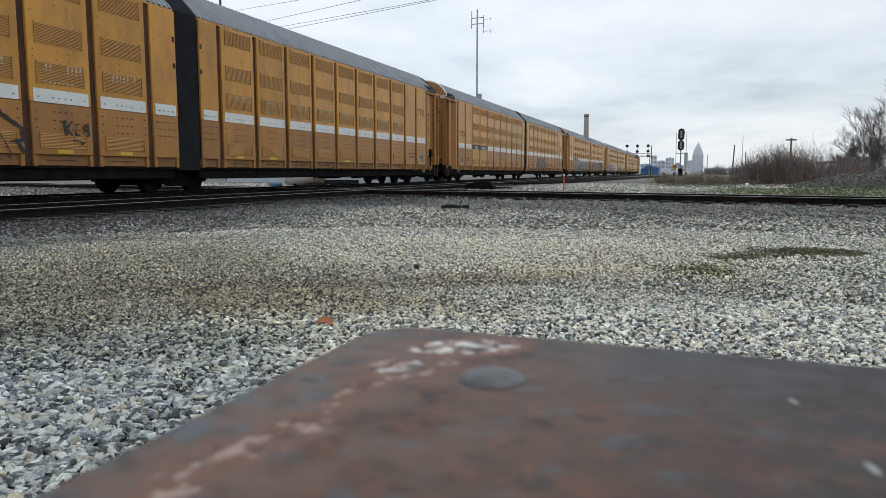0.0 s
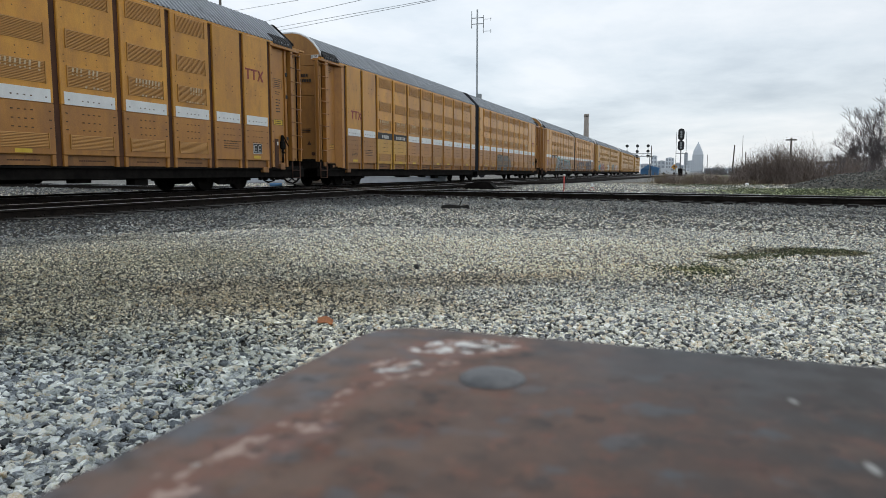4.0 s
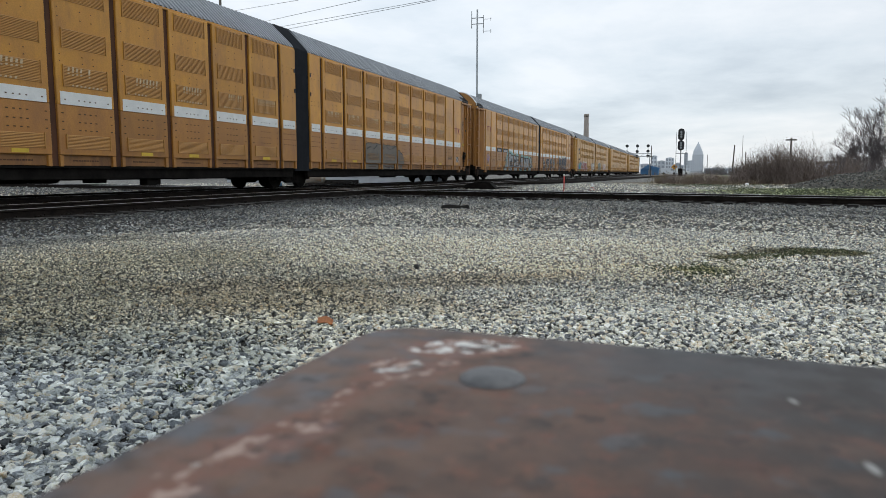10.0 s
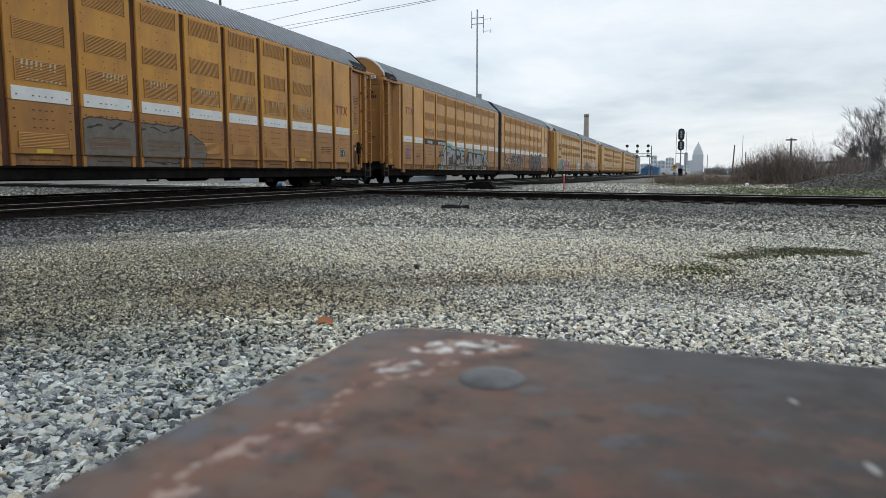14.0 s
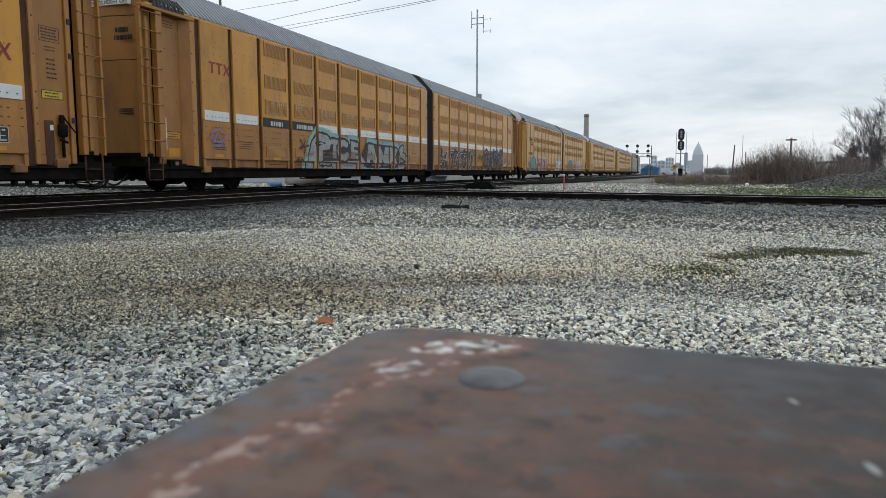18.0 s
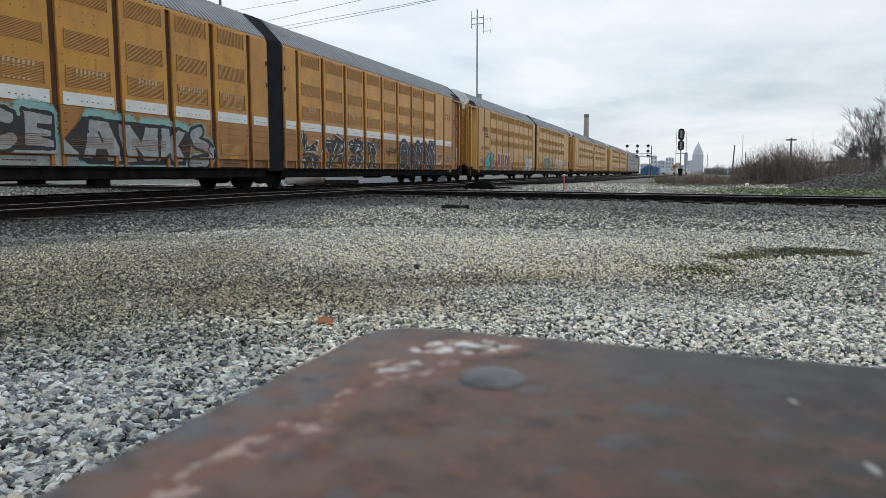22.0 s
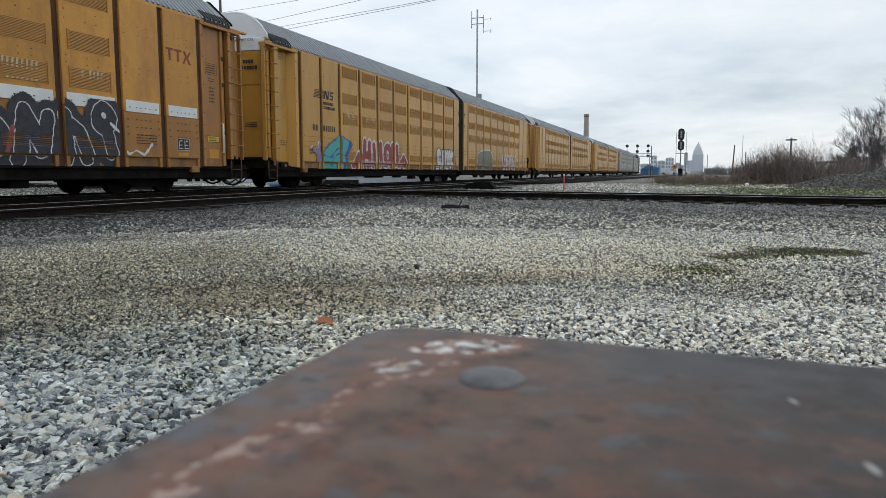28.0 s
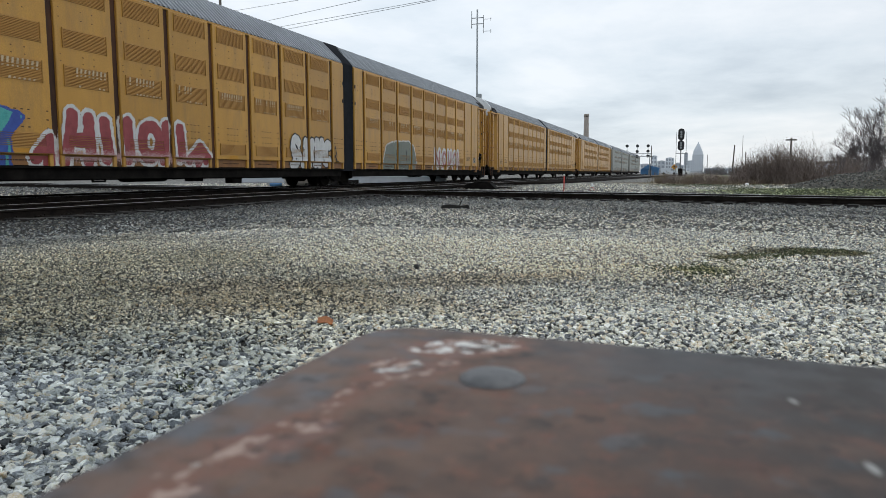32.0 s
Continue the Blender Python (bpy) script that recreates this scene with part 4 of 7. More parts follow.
    box(cb, -0.16, 0.16, -0.9, 0.55, 0.56, 0.82, 0.02)
    box(cb, -0.13, 0.13, 0.5, 0.85, 0.60, 0.86, 0.04)
    tube(cb, [(0.45, -0.6, 0.62), (0.45, -0.1, 0.34), (0.55, 0.25, 0.30), (0.75, 0.3, 0.5)], 0.022)
    tube(cb, [(0.9, -1.4, 0.55), (0.9, -0.4, 0.45), (1.2, -0.3, 0.45), (1.3, 0.1, 0.62)], 0.02)
    box(cb, 0.55, 0.85, -0.9, -0.6, 0.34, 0.58, 0.02)
    tube(cb, [(1.25, -2.3, 0.50), (1.25, -1.7, 0.44), (1.25, -1.1, 0.46), (1.22, -0.6, 0.22), (1.2, -0.2, 0.16), (1.15, 0.2, 0.24), (1.1, 0.4, 0.42)], 0.034)
    tube(cb, [(1.32, -2.6, 0.62), (1.32, -2.0, 0.40), (1.32, -1.2, 0.38), (1.32, -0.7, 0.52)], 0.022)
    for n in range(5):
        rod(cb, (1.3, -2.4 + 0.35 * n, 0.36), (1.3, -2.4 + 0.35 * n, 0.66), 0.02, 6)
        box(cb, 1.22, 1.34, -2.46 + 0.35 * n, -2.36 + 0.35 * n, 0.30, 0.40, 0.01)
    box(cb, 0.95, 1.1, -0.2, 0.05, 0.40, 0.60, 0.02)
    rod(cb, (0.7, -1.6, 0.40), (0.7, 0.1, 0.38), 0.03, 6)
    rod(cb, (1.2, -1.8, 0.50), (1.2, -0.2, 0.36), 0.022, 6)
    rod(cb, (0.06, 0.88, 0.54), (0.06, 0.88, 0.92), 0.09, 10)
    rod(cb, (-0.5, 0.2, 0.75), (1.35, 0.2, 0.62), 0.02, 6)
    link("coupler", shared("coupler", lambda: mesh(cb, "coupler", M_GRIME)), top, "", pose(0, Y(0.86), 0, 0, 0, 180 if f > 0 else 0))
    hb = B()
    tube(hb, [(0.35 + 0.0 * k, 0.5 - 0.12 * k, 0.55 - 0.32 * math.sin(k * math.pi / 9)) for k in range(10)], 0.025)
    link("air_hose", shared("hose", lambda: mesh(hb, "air_hose", M_RUBBER)), top, "", pose(0.2, Y(0.3), 0))
    ub = B()
    rod(ub, (0.5, -1.0, 0.50), (0.5, 0.6, 0.50), 0.2, 14)
    box(ub, 0.9, 1.2, 1.0, 1.5, 0.30, 0.66, 0.02)
    tube(ub, [(0.7, -5, 0.42), (0.7, 5, 0.42)], 0.03)
    tube(ub, [(1.1, -2.6, 0.62), (1.1, -2.6, 0.34), (1.1, -2.2, 0.34), (1.1, -2.2, 0.62)], 0.03)
    box(ub, 1.0, 1.3, 2.8, 3.3, 0.22, 0.5, 0.02)
    link("brake_gear", shared("brakegear", lambda: mesh(ub, "brake_gear", M_GRIME)), top, "", pose(0, Y(11.5), 0))
    return top


M_GABLE = material("white_gable_paint", (0.74, 0.76, 0.77), (0.82, 0.84, 0.85), 2.0, 0.5, 0, 0.05, 40, c=(0.6, 0.58, 0.52), cfrom=0.62, cto=0.85)
M_SILVER = material("grey_car_paint", (0.30, 0.31, 0.28), (0.40, 0.41, 0.37), 1.4, 0.6, 0.1, 0.1, 40, (1, 1, 0.25), vary=0.06)
M_GRILLE_TAN = material("faded_grille_steel", (0.37, 0.19, 0.040), (0.43, 0.225, 0.050), 3.0, 0.7, 0.0, 0.2, 50)
M_TAN = material("faded_ochre_paint", (0.49, 0.252, 0.043), (0.56, 0.297, 0.055), 1.1, 0.38, 0, 0.06, 40, (1, 1, 0.25), (0.33, 0.19, 0.062), 1.4, 0.50, 0.78, spec=0.4, vary=0.10, drip=(0.23, 0.115, 0.045))

CARS = []
# one entry a car: paint, stripes, panels with a black board, gable paint, label
SPECS = []
for k in range(17):
    if k >= 12:
        SPECS.append((M_SILVER, M_SILVER, False, (), M_GABLE, "grey steel autorack car far down the train"))
    elif k >= 6:
        SPECS.append((M_TAN, M_GRILLE_TAN, False, (), M_GABLE, "faded ochre autorack car with painted graffiti"))
    else:
        SPECS.append((M_YELLOW, M_GRILLE, True, (2, 3) if k in (2, 4) else (), M_YELLOW, "ochre yellow autorack car with a white stripe"))
for k, spec in enumerate(SPECS):
    CARS.append(build_car(1 if k % 2 == 0 else -1, *spec))


# ---- lettering, boards and graffiti on the cars ----
def car_y(k, u):
    return stand(1, u) - HALF if k % 2 == 0 else HALF - stand(-1, u)


def end_y(k, u):
    """The same near the coupler, in plain metres from it."""
    return u - HALF if k % 2 == 0 else HALF - u


def flat_paint(name, a, b, rough=0.6):
    return material(name, a, b, 5.0, rough, 0, 0.05, 60, c=tuple(v * 0.8 for v in a), cscale=3, cfrom=0.55, cto=0.75)


INKS = {
    "silver": flat_paint("silver_spray", (0.26, 0.275, 0.275), (0.40, 0.415, 0.41)),
    "black": flat_paint("black_spray", (0.014, 0.015, 0.016), (0.03, 0.03, 0.032)),
    "cyan": flat_paint("pale_cyan_spray", (0.20, 0.42, 0.40), (0.30, 0.47, 0.42)),
    "teal": flat_paint("teal_spray", (0.05, 0.34, 0.32), (0.10, 0.42, 0.38)),
    "blue": flat_paint("blue_spray", (0.03, 0.07, 0.32), (0.05, 0.10, 0.38)),
    "red": flat_paint("red_spray", (0.26, 0.045, 0.05), (0.34, 0.07, 0.075)),
    "white": flat_paint("white_spray", (0.58, 0.58, 0.56), (0.68, 0.68, 0.66)),
    "slate": flat_paint("slate_spray", (0.016, 0.018, 0.026), (0.04, 0.043, 0.056)),
    "grey": flat_paint("buffed_grey", (0.125, 0.108, 0.088), (0.185, 0.160, 0.130)),
    "purple": flat_paint("purple_spray", (0.22, 0.17, 0.36), (0.28, 0.22, 0.42)),
    "olive": flat_paint("grey_green_spray", (0.16, 0.18, 0.15), (0.21, 0.23, 0.19)),
    "pink": flat_paint("pale_red_spray", (0.46, 0.28, 0.27), (0.52, 0.34, 0.32)),
}


def stroke_distance(gu, gz, strokes):
    d = np.full(gu.shape, 9.0)
    for line in strokes:
        for (ax, az), (bx, bz) in zip(line, line[1:]):
            vx, vz = bx - ax, bz - az
            n = vx * vx + vz * vz + 1e-9
            t = np.clip(((gu - ax) * vx + (gz - az) * vz) / n, 0, 1)
            d = np.minimum(d, np.hypot(gu - ax - t * vx, gz - az - t * vz))
    return d


def ring(cx, cz, rx, rz, a0=0, a1=360, n=14):
    return [(cx + rx * math.cos(radians(a0 + (a1 - a0) * i / n)), cz + rz * math.sin(radians(a0 + (a1 - a0) * i / n))) for i in range(n + 1)]


def inside(gu, gz, outlines):
    """True within any of the closed outlines."""
    hit = np.zeros(gu.shape, bool)
    for line in outlines:
        one = np.zeros(gu.shape, bool)
        for (ax, az), (bx, bz) in zip(line, line[1:]):
            if az != bz:
                one ^= ((az > gz) != (bz > gz)) & (gu < (bx - ax) * (gz - az) / (bz - az) + ax)
        hit |= one
    return hit


def graffiti(k, layers, label, zlo=0.72, zhi=2.3, cell=0.014, posts=False):
    """layers: (ink, strokes, half-width, roughness), later ones on top. Sprayed on the proud panels and, with posts, on the posts behind the gaps."""
    us = [p[0] for _, st, _, _ in layers for line in st for p in line]
    u0, u1 = min(us) - 0.4, max(us) + 0.4
    gu, gz = np.meshgrid(np.arange(u0, u1, cell), np.arange(zlo, zhi, cell))
    wob = 0.02 * np.sin(gu * 9 + gz * 5) + 0.014 * np.sin(gu * 17 - gz * 23)
    idx = np.full(gu.shape, -1)
    names = []
    grain = np.random.default_rng(k).uniform(-1, 1, gu.shape)
    for ink, strokes, half, fuzz in layers:
        if ink not in names:
            names.append(ink)
        d = stroke_distance(gu, gz, strokes) + wob * 0.6 + grain * fuzz
        mark = d < half
        if half <= 0:  # closed outlines are filled, with a thin spot of bare paint here and there
            mark = inside(gu + wob * 0.4, gz, strokes)
            if fuzz:
                mark &= (np.sin(gu * 31 + gz * 7) + np.sin(gz * 19 - gu * 11) + grain * 0.9 > -1.4)
        idx[mark] = names.index(ink)
    ok = np.zeros(gu.shape, bool)
    for p, q in zip(POSTS, POSTS[1:] + [BODY_END + 0.10]):
        ok |= (gu > p + 0.11) & (gu < q - 0.11)
    gap = ~ok
    if posts:
        ok[:] = True
    ok &= gap | ~((gz > 0.93) & (gz < 0.975))
    # the lower grilles show through the paint as open slots
    for p, q in list(zip(POSTS, POSTS[1:]))[2:]:
        hole = (gu > p + 0.31) & (gu < q - 0.31) & (np.abs(gz - 1.26) < 0.15) & ((gz / 0.042) % 1.0 < 0.36)
        ok &= ~hole
    idx[~ok] = -1
    co, faces, mis = [], [], []
    for r in range(idx.shape[0]):
        row = idx[r]
        c = 0
        while c < len(row):
            if row[c] < 0:
                c += 1
                continue
            e = c
            while e < len(row) and row[e] == row[c] and gap[r, e] == gap[r, c]:
                e += 1
            z = gz[r, 0]
            x = SIDE + 0.027 if z > 0.96 and not gap[r, c] else 1.503
            ya, yb = car_y(k, gu[r, c] - cell / 2), car_y(k, gu[r, e - 1] + cell / 2)
            if ya > yb:
                ya, yb = yb, ya
            i = len(co)
            co += [(x, ya, z - cell / 2), (x, yb, z - cell / 2), (x, yb, z + cell / 2), (x, ya, z + cell / 2)]
            faces.append((i, i + 1, i + 2, i + 3))
            mis.append(int(row[c]))
            c = e
    me = build_mesh("graffiti", co, faces, [INKS[n] for n in names])
    me.polygons.foreach_set("material_index", np.array(mis, np.int32))
    ob = link("graffiti", me, CARS[k], label)
    return ob


def build_graffiti():
    # silver piece with black outlines on a pale cyan cloud
    def closed(*pts):
        return list(pts) + [pts[0]]

    big = [closed((8.60, 0.72), (8.68, 1.2), (8.95, 1.72), (9.4, 2.06), (10.2, 1.98), (10.5, 1.75), (10.3, 1.46), (9.75, 1.42), (9.78, 1.1), (9.4, 0.72)),
           closed((10.45, 1.88), (11.05, 1.86), (11.0, 1.68), (10.88, 1.66), (10.9, 1.12), (10.58, 1.12), (10.64, 1.66), (10.42, 1.66)),
           closed((12.2, 1.87), (12.9, 1.80), (12.87, 1.62), (12.5, 1.62), (12.52, 1.52), (12.85, 1.48), (12.84, 1.36), (12.5, 1.36), (12.92, 1.26), (12.9, 1.12), (12.2, 1.14)),
           closed((13.95, 1.80), (14.5, 1.78), (15.0, 0.86), (14.55, 0.84), (14.42, 1.12), (14.1, 1.12), (14.05, 0.90), (13.72, 0.92)),
           closed((14.85, 1.76), (15.2, 1.75), (15.6, 1.32), (15.75, 1.72), (16.2, 1.72), (16.2, 0.88), (15.8, 0.86), (15.35, 1.25), (15.5, 0.84), (15.15, 0.82)),
           closed((16.35, 1.74), (16.65, 1.74), (16.7, 1.4), (17.0, 1.72), (17.3, 1.66), (17.0, 1.3), (17.3, 0.88), (16.9, 0.84), (16.65, 1.1), (16.3, 0.84))]
    curl = [ring(11.55, 1.46, 0.42, 0.30, 50, 320), [(17.95, 1.74), (17.65, 1.62), (17.75, 1.42), (18.25, 1.32), (18.55, 1.1), (18.3, 0.88), (17.7, 0.84)]]
    back = [closed((13.2, 1.3), (13.75, 1.86), (16.9, 1.80), (17.6, 1.66), (17.4, 0.76), (13.9, 0.76)), closed((9.5, 1.0), (10.4, 1.75), (13.0, 1.75), (12.9, 1.05))]
    foot = [closed((9.3, 0.70), (9.6, 1.08), (13.0, 1.08), (13.4, 1.5), (13.7, 0.72))]
    inner = [[(9.2, 1.66), (9.6, 1.74), (9.95, 1.68)], [(9.3, 1.6), (9.75, 1.62)], [(14.2, 1.5), (14.3, 1.3)], ring(18.25, 1.08, 0.07, 0.05), [(9.6, 0.78), (9.9, 0.86), (9.85, 0.76), (10.2, 0.86), (10.3, 0.76), (10.6, 0.87), (10.7, 0.76)]]
    extra = [[(8.1, 1.75), (8.5, 1.3)], [(8.4, 1.8), (8.35, 1.2)], [(8.05, 1.45), (8.65, 1.55)], [(7.8, 1.0), (8.0, 1.08), (7.95, 0.94), (8.2, 1.05), (8.3, 0.93)], [(18.2, 1.5), (18.4, 1.35), (18.3, 1.2), (18.5, 1.05)], [(13.8, 1.75), (13.9, 1.5)]]
    graffiti(4, [("cyan", big + curl, 0.26, 0.05), ("silver", foot, 0.0, 0.0), ("black", big, 0.085, 0.003), ("black", back, 0.0, 0.0), ("black", curl, 0.22, 0.003), ("silver", big, 0.0, 0.0), ("silver", curl, 0.13, 0.003), ("black", inner, 0.03, 0), ("black", extra, 0.03, 0.006)], "silver and black spray-painted graffiti with a pale cyan edge", posts=True)
    tag = [ring(3.2, 1.65, 0.3, 0.18, 20, 330), [(2.8, 1.6), (3.0, 1.45), (3.2, 1.75), (3.4, 1.45), (3.65, 1.7)], [(2.9, 1.35), (3.6, 1.38)]]
    graffiti(4, [("purple", tag, 0.022, 0.012)], "thin purple spray-painted scribble")
    # five dark pieces, one a panel, and a slate piece
    def on_panel(u, pts, close=False):
        line = [(u - 0.12 - a * 1.63, 0.73 + b * 1.32) for a, b in pts]
        return line + line[:1] if close else line

    panes = [POSTS[i] for i in (10, 9, 8, 7)]
    big_k = [on_panel(panes[0], p, True) for p in (
        [(0.03, 0.70), (0.12, 1.06), (0.30, 0.80), (0.24, 0.52), (0.62, 0.74), (0.78, 0.80), (0.72, 0.46), (0.30, 0.46), (0.14, 0.44)],
        [(0.12, 0.44), (0.05, 0.24), (0.16, 0.22), (0.20, -0.02), (0.34, 0.0), (0.50, 0.24), (0.55, 0.22), (0.66, 0.0), (0.80, 0.0), (0.78, 0.2), (1.0, 0.5), (0.82, 0.35), (0.5, 0.42)])]
    big_b = [on_panel(panes[1], p, True) for p in (
        [(0.0, 0.84), (0.45, 0.86), (0.42, 1.02), (0.98, 0.82), (0.97, 0.45), (0.90, 0.10), (0.66, 0.12), (0.60, 0.34), (0.44, 0.24), (0.30, -0.02), (0.1, 0.03), (0.17, 0.4), (0.02, 0.6)],)]
    big_s = [on_panel(panes[2], p, True) for p in (
        [(0.05, 0.85), (0.30, 0.92), (0.35, 0.84), (0.6, 1.0), (0.95, 0.84), (0.93, 0.58), (0.72, 0.50), (0.92, 0.42), (0.94, 0.15), (0.7, -0.02), (0.45, 0.16), (0.2, -0.02), (0.05, 0.3), (0.28, 0.44), (0.05, 0.6)],)]
    big_r = [on_panel(panes[3], p, True) for p in (
        [(0.02, 0.92), (0.5, 0.78), (0.64, 0.52), (0.48, 0.36), (0.74, 0.05), (0.58, -0.02), (0.36, 0.3), (0.32, -0.02), (0.12, 0.0), (0.20, 0.4), (0.05, 0.6)],)]
    shapes = big_k + big_b + big_s + big_r
    pale = [on_panel(panes[0], [(0.16, 0.94), (0.22, 0.72), (0.17, 0.5)]), on_panel(panes[0], [(0.30, 0.5), (0.66, 0.66), (0.68, 0.5)]), on_panel(panes[0], [(0.24, 0.34), (0.44, 0.36), (0.5, 0.26)]),
            on_panel(panes[1], [(0.05, 0.76), (0.32, 0.76), (0.28, 0.60), (0.12, 0.58)]), on_panel(panes[1], [(0.36, 0.44), (0.56, 0.74), (0.88, 0.66), (0.62, 0.42), (0.40, 0.40)]), on_panel(panes[1], [(0.62, 0.40), (0.9, 0.48), (0.84, 0.2)]), on_panel(panes[1], [(0.2, 0.1), (0.35, 0.3), (0.9, 0.74)]),
            on_panel(panes[2], [(0.12, 0.64), (0.16, 0.76), (0.8, 0.76), (0.82, 0.62), (0.5, 0.58)]), on_panel(panes[2], [(0.35, 0.42), (0.62, 0.68), (0.85, 0.5), (0.84, 0.2), (0.5, 0.24), (0.52, 0.44), (0.72, 0.34)]), on_panel(panes[2], [(0.14, 0.26), (0.34, 0.22), (0.36, 0.08)]),
            on_panel(panes[3], [(0.12, 0.8), (0.44, 0.68), (0.5, 0.54), (0.3, 0.44), (0.24, 0.7)]), on_panel(panes[3], [(0.2, 0.1), (0.28, 0.34), (0.52, 0.12)])]
    deep = [on_panel(panes[0], [(0.10, 0.9), (0.14, 0.6), (0.5, 0.5), (0.72, 0.72)]), on_panel(panes[0], [(0.1, 0.36), (0.3, 0.3), (0.26, 0.1)]), on_panel(panes[0], [(0.58, 0.34), (0.72, 0.26), (0.73, 0.06)]),
            on_panel(panes[1], [(0.05, 0.68), (0.22, 0.5), (0.24, 0.1)]), on_panel(panes[1], [(0.5, 0.92), (0.85, 0.8), (0.92, 0.6)]), on_panel(panes[1], [(0.46, 0.36), (0.8, 0.38), (0.78, 0.16)]), on_panel(panes[1], [(0.8, 0.5), (0.97, 0.9)]),
            on_panel(panes[2], [(0.4, 0.9), (0.85, 0.82)]), on_panel(panes[2], [(0.1, 0.8), (0.4, 0.68), (0.3, 0.5)]), on_panel(panes[2], [(0.6, 0.1), (0.86, 0.34), (0.62, 0.5)]), on_panel(panes[2], [(0.1, 0.12), (0.7, 0.62)]),
            on_panel(panes[3], [(0.06, 0.75), (0.3, 0.55), (0.28, 0.1)]), on_panel(panes[3], [(0.3, 0.3), (0.62, 0.08)]), on_panel(panes[3], [(0.1, 0.5), (0.55, 0.6)])]
    bare = [on_panel(panes[1], [(0.62, 0.58), (0.74, 0.62), (0.7, 0.52), (0.62, 0.58)]), on_panel(panes[2], [(0.22, 0.68), (0.5, 0.68), (0.4, 0.62)])]
    scr = [[(11.4, 1.7), (11.7, 1.35), (11.5, 1.6), (12.0, 1.7), (11.9, 1.3)], [(12.2, 1.75), (12.3, 1.3), (12.6, 1.65), (12.7, 1.3)], [(11.5, 1.5), (12.7, 1.55)], [(13.4, 2.0), (13.7, 1.85), (14.0, 2.05), (14.3, 1.8)],
           [(13.3, 1.9), (13.5, 1.6), (13.6, 1.95), (13.85, 1.6)], [(14.4, 1.9), (14.1, 1.6), (13.9, 1.9)], [(13.35, 1.45), (13.5, 1.3), (13.6, 1.45)]]
    graffiti(5, [("white", shapes, 0.026, 0.006), ("slate", shapes, 0.0, 0.01), ("grey", bare, 0.03, 0.012), ("black", deep, 0.05, 0.014), ("white", pale, 0.012, 0.004), ("black", scr, 0.028, 0.006), ("red", [on_panel(panes[1], [(0.62, 1.02), (0.72, 0.98)]), on_panel(panes[2], [(0.7, 1.0), (0.76, 0.94)])], 0.035, 0.014)], "dark slate angular graffiti letters with thin pale outlines")
    blob = [ring(10.4, 1.62, 0.25, 0.2), ring(10.4, 1.15, 0.3, 0.22), ring(9.3, 1.3, 0.28, 0.32, 20, 340), [(8.6, 0.85), (8.45, 1.85), (8.0, 1.05), (7.85, 1.75)], [(7.4, 1.85), (7.3, 0.9)], [(6.7, 0.9), (7.0, 1.5), (7.2, 1.6)], ring(6.2, 1.85, 0.22, 0.22), [(6.2, 1.75), (5.95, 1.05)]]
    swoosh = [[(6.0, 1.75), (5.70, 1.55), (5.62, 1.15), (5.40, 1.02), (5.15, 1.12), (4.85, 1.02), (4.55, 1.30)]]
    graffiti(5, [("slate", blob, 0.40, 0.015), ("white", blob, 0.205, 0.0), ("slate", blob, 0.178, 0.004), ("red", [[(8.9, 1.0), (8.75, 1.5)]], 0.05, 0), ("white", [ring(6.2, 1.92, 0.05, 0.05)], 0.03, 0), ("white", swoosh, 0.026, 0.004)], "slate blue bubble graffiti with white outlines")
    # teal piece, red letters and a white throw-up
    teal = [[(4.1, 0.70), (4.1, 1.3), (4.6, 1.62), (5.2, 1.85), (5.55, 2.05), (5.75, 2.0), (6.6, 1.75), (6.25, 1.3), (6.3, 0.70), (4.1, 0.70)]]
    shade = [[(6.12, 0.72), (6.1, 1.25), (6.45, 1.72)]]
    lines = [[(4.15, 1.22), (4.7, 1.14), (5.5, 1.32), (6.0, 1.25)], [(4.7, 1.16), (5.3, 1.5), (5.52, 1.52)], [(5.8, 1.9), (5.7, 1.4), (5.75, 0.8)], ring(5.0, 0.98, 0.12, 0.14, 60, 300)]
    fig = [[(3.35, 1.45), (3.7, 1.3), (3.8, 1.65)], [(3.7, 1.3), (3.65, 0.95)], [(3.75, 1.2), (3.98, 1.0)]]
    graffiti(6, [("blue", teal, 0.06, 0.01), ("teal", teal, 0.0, 0.0), ("blue", shade, 0.10, 0.006), ("blue", lines, 0.022, 0.004), ("purple", fig, 0.09, 0.02), ("white", [[(3.75, 1.72), (3.66, 1.62), (3.68, 1.5)], [(3.1, 1.48), (3.25, 1.55)]], 0.022, 0.004)], "teal graffiti with a blue edge and a purple figure", posts=True)
    red = [[(6.95, 0.9), (7.25, 1.25), (7.3, 0.8)], [(7.7, 0.85), (7.9, 1.85)], [(8.35, 1.8), (8.4, 0.85)], [(7.8, 1.3), (8.4, 1.3)], [(8.85, 1.75), (8.95, 0.9)], [(9.65, 0.9), (9.6, 1.8)], ring(10.4, 1.35, 0.32, 0.4, 60, 400), [(10.95, 0.9), (11.0, 1.8)], [(11.55, 1.75), (11.6, 1.0)], [(12.0, 0.95), (12.4, 1.25), (12.75, 0.95)], [(12.35, 1.2), (12.4, 0.85)]]
    graffiti(6, [("white", red, 0.26, 0.012), ("red", red, 0.17, 0.008), ("pink", [[(7.6, 0.95), (12.5, 0.92)]], 0.09, 0.09)], "dark red block graffiti with white outlines", posts=True)
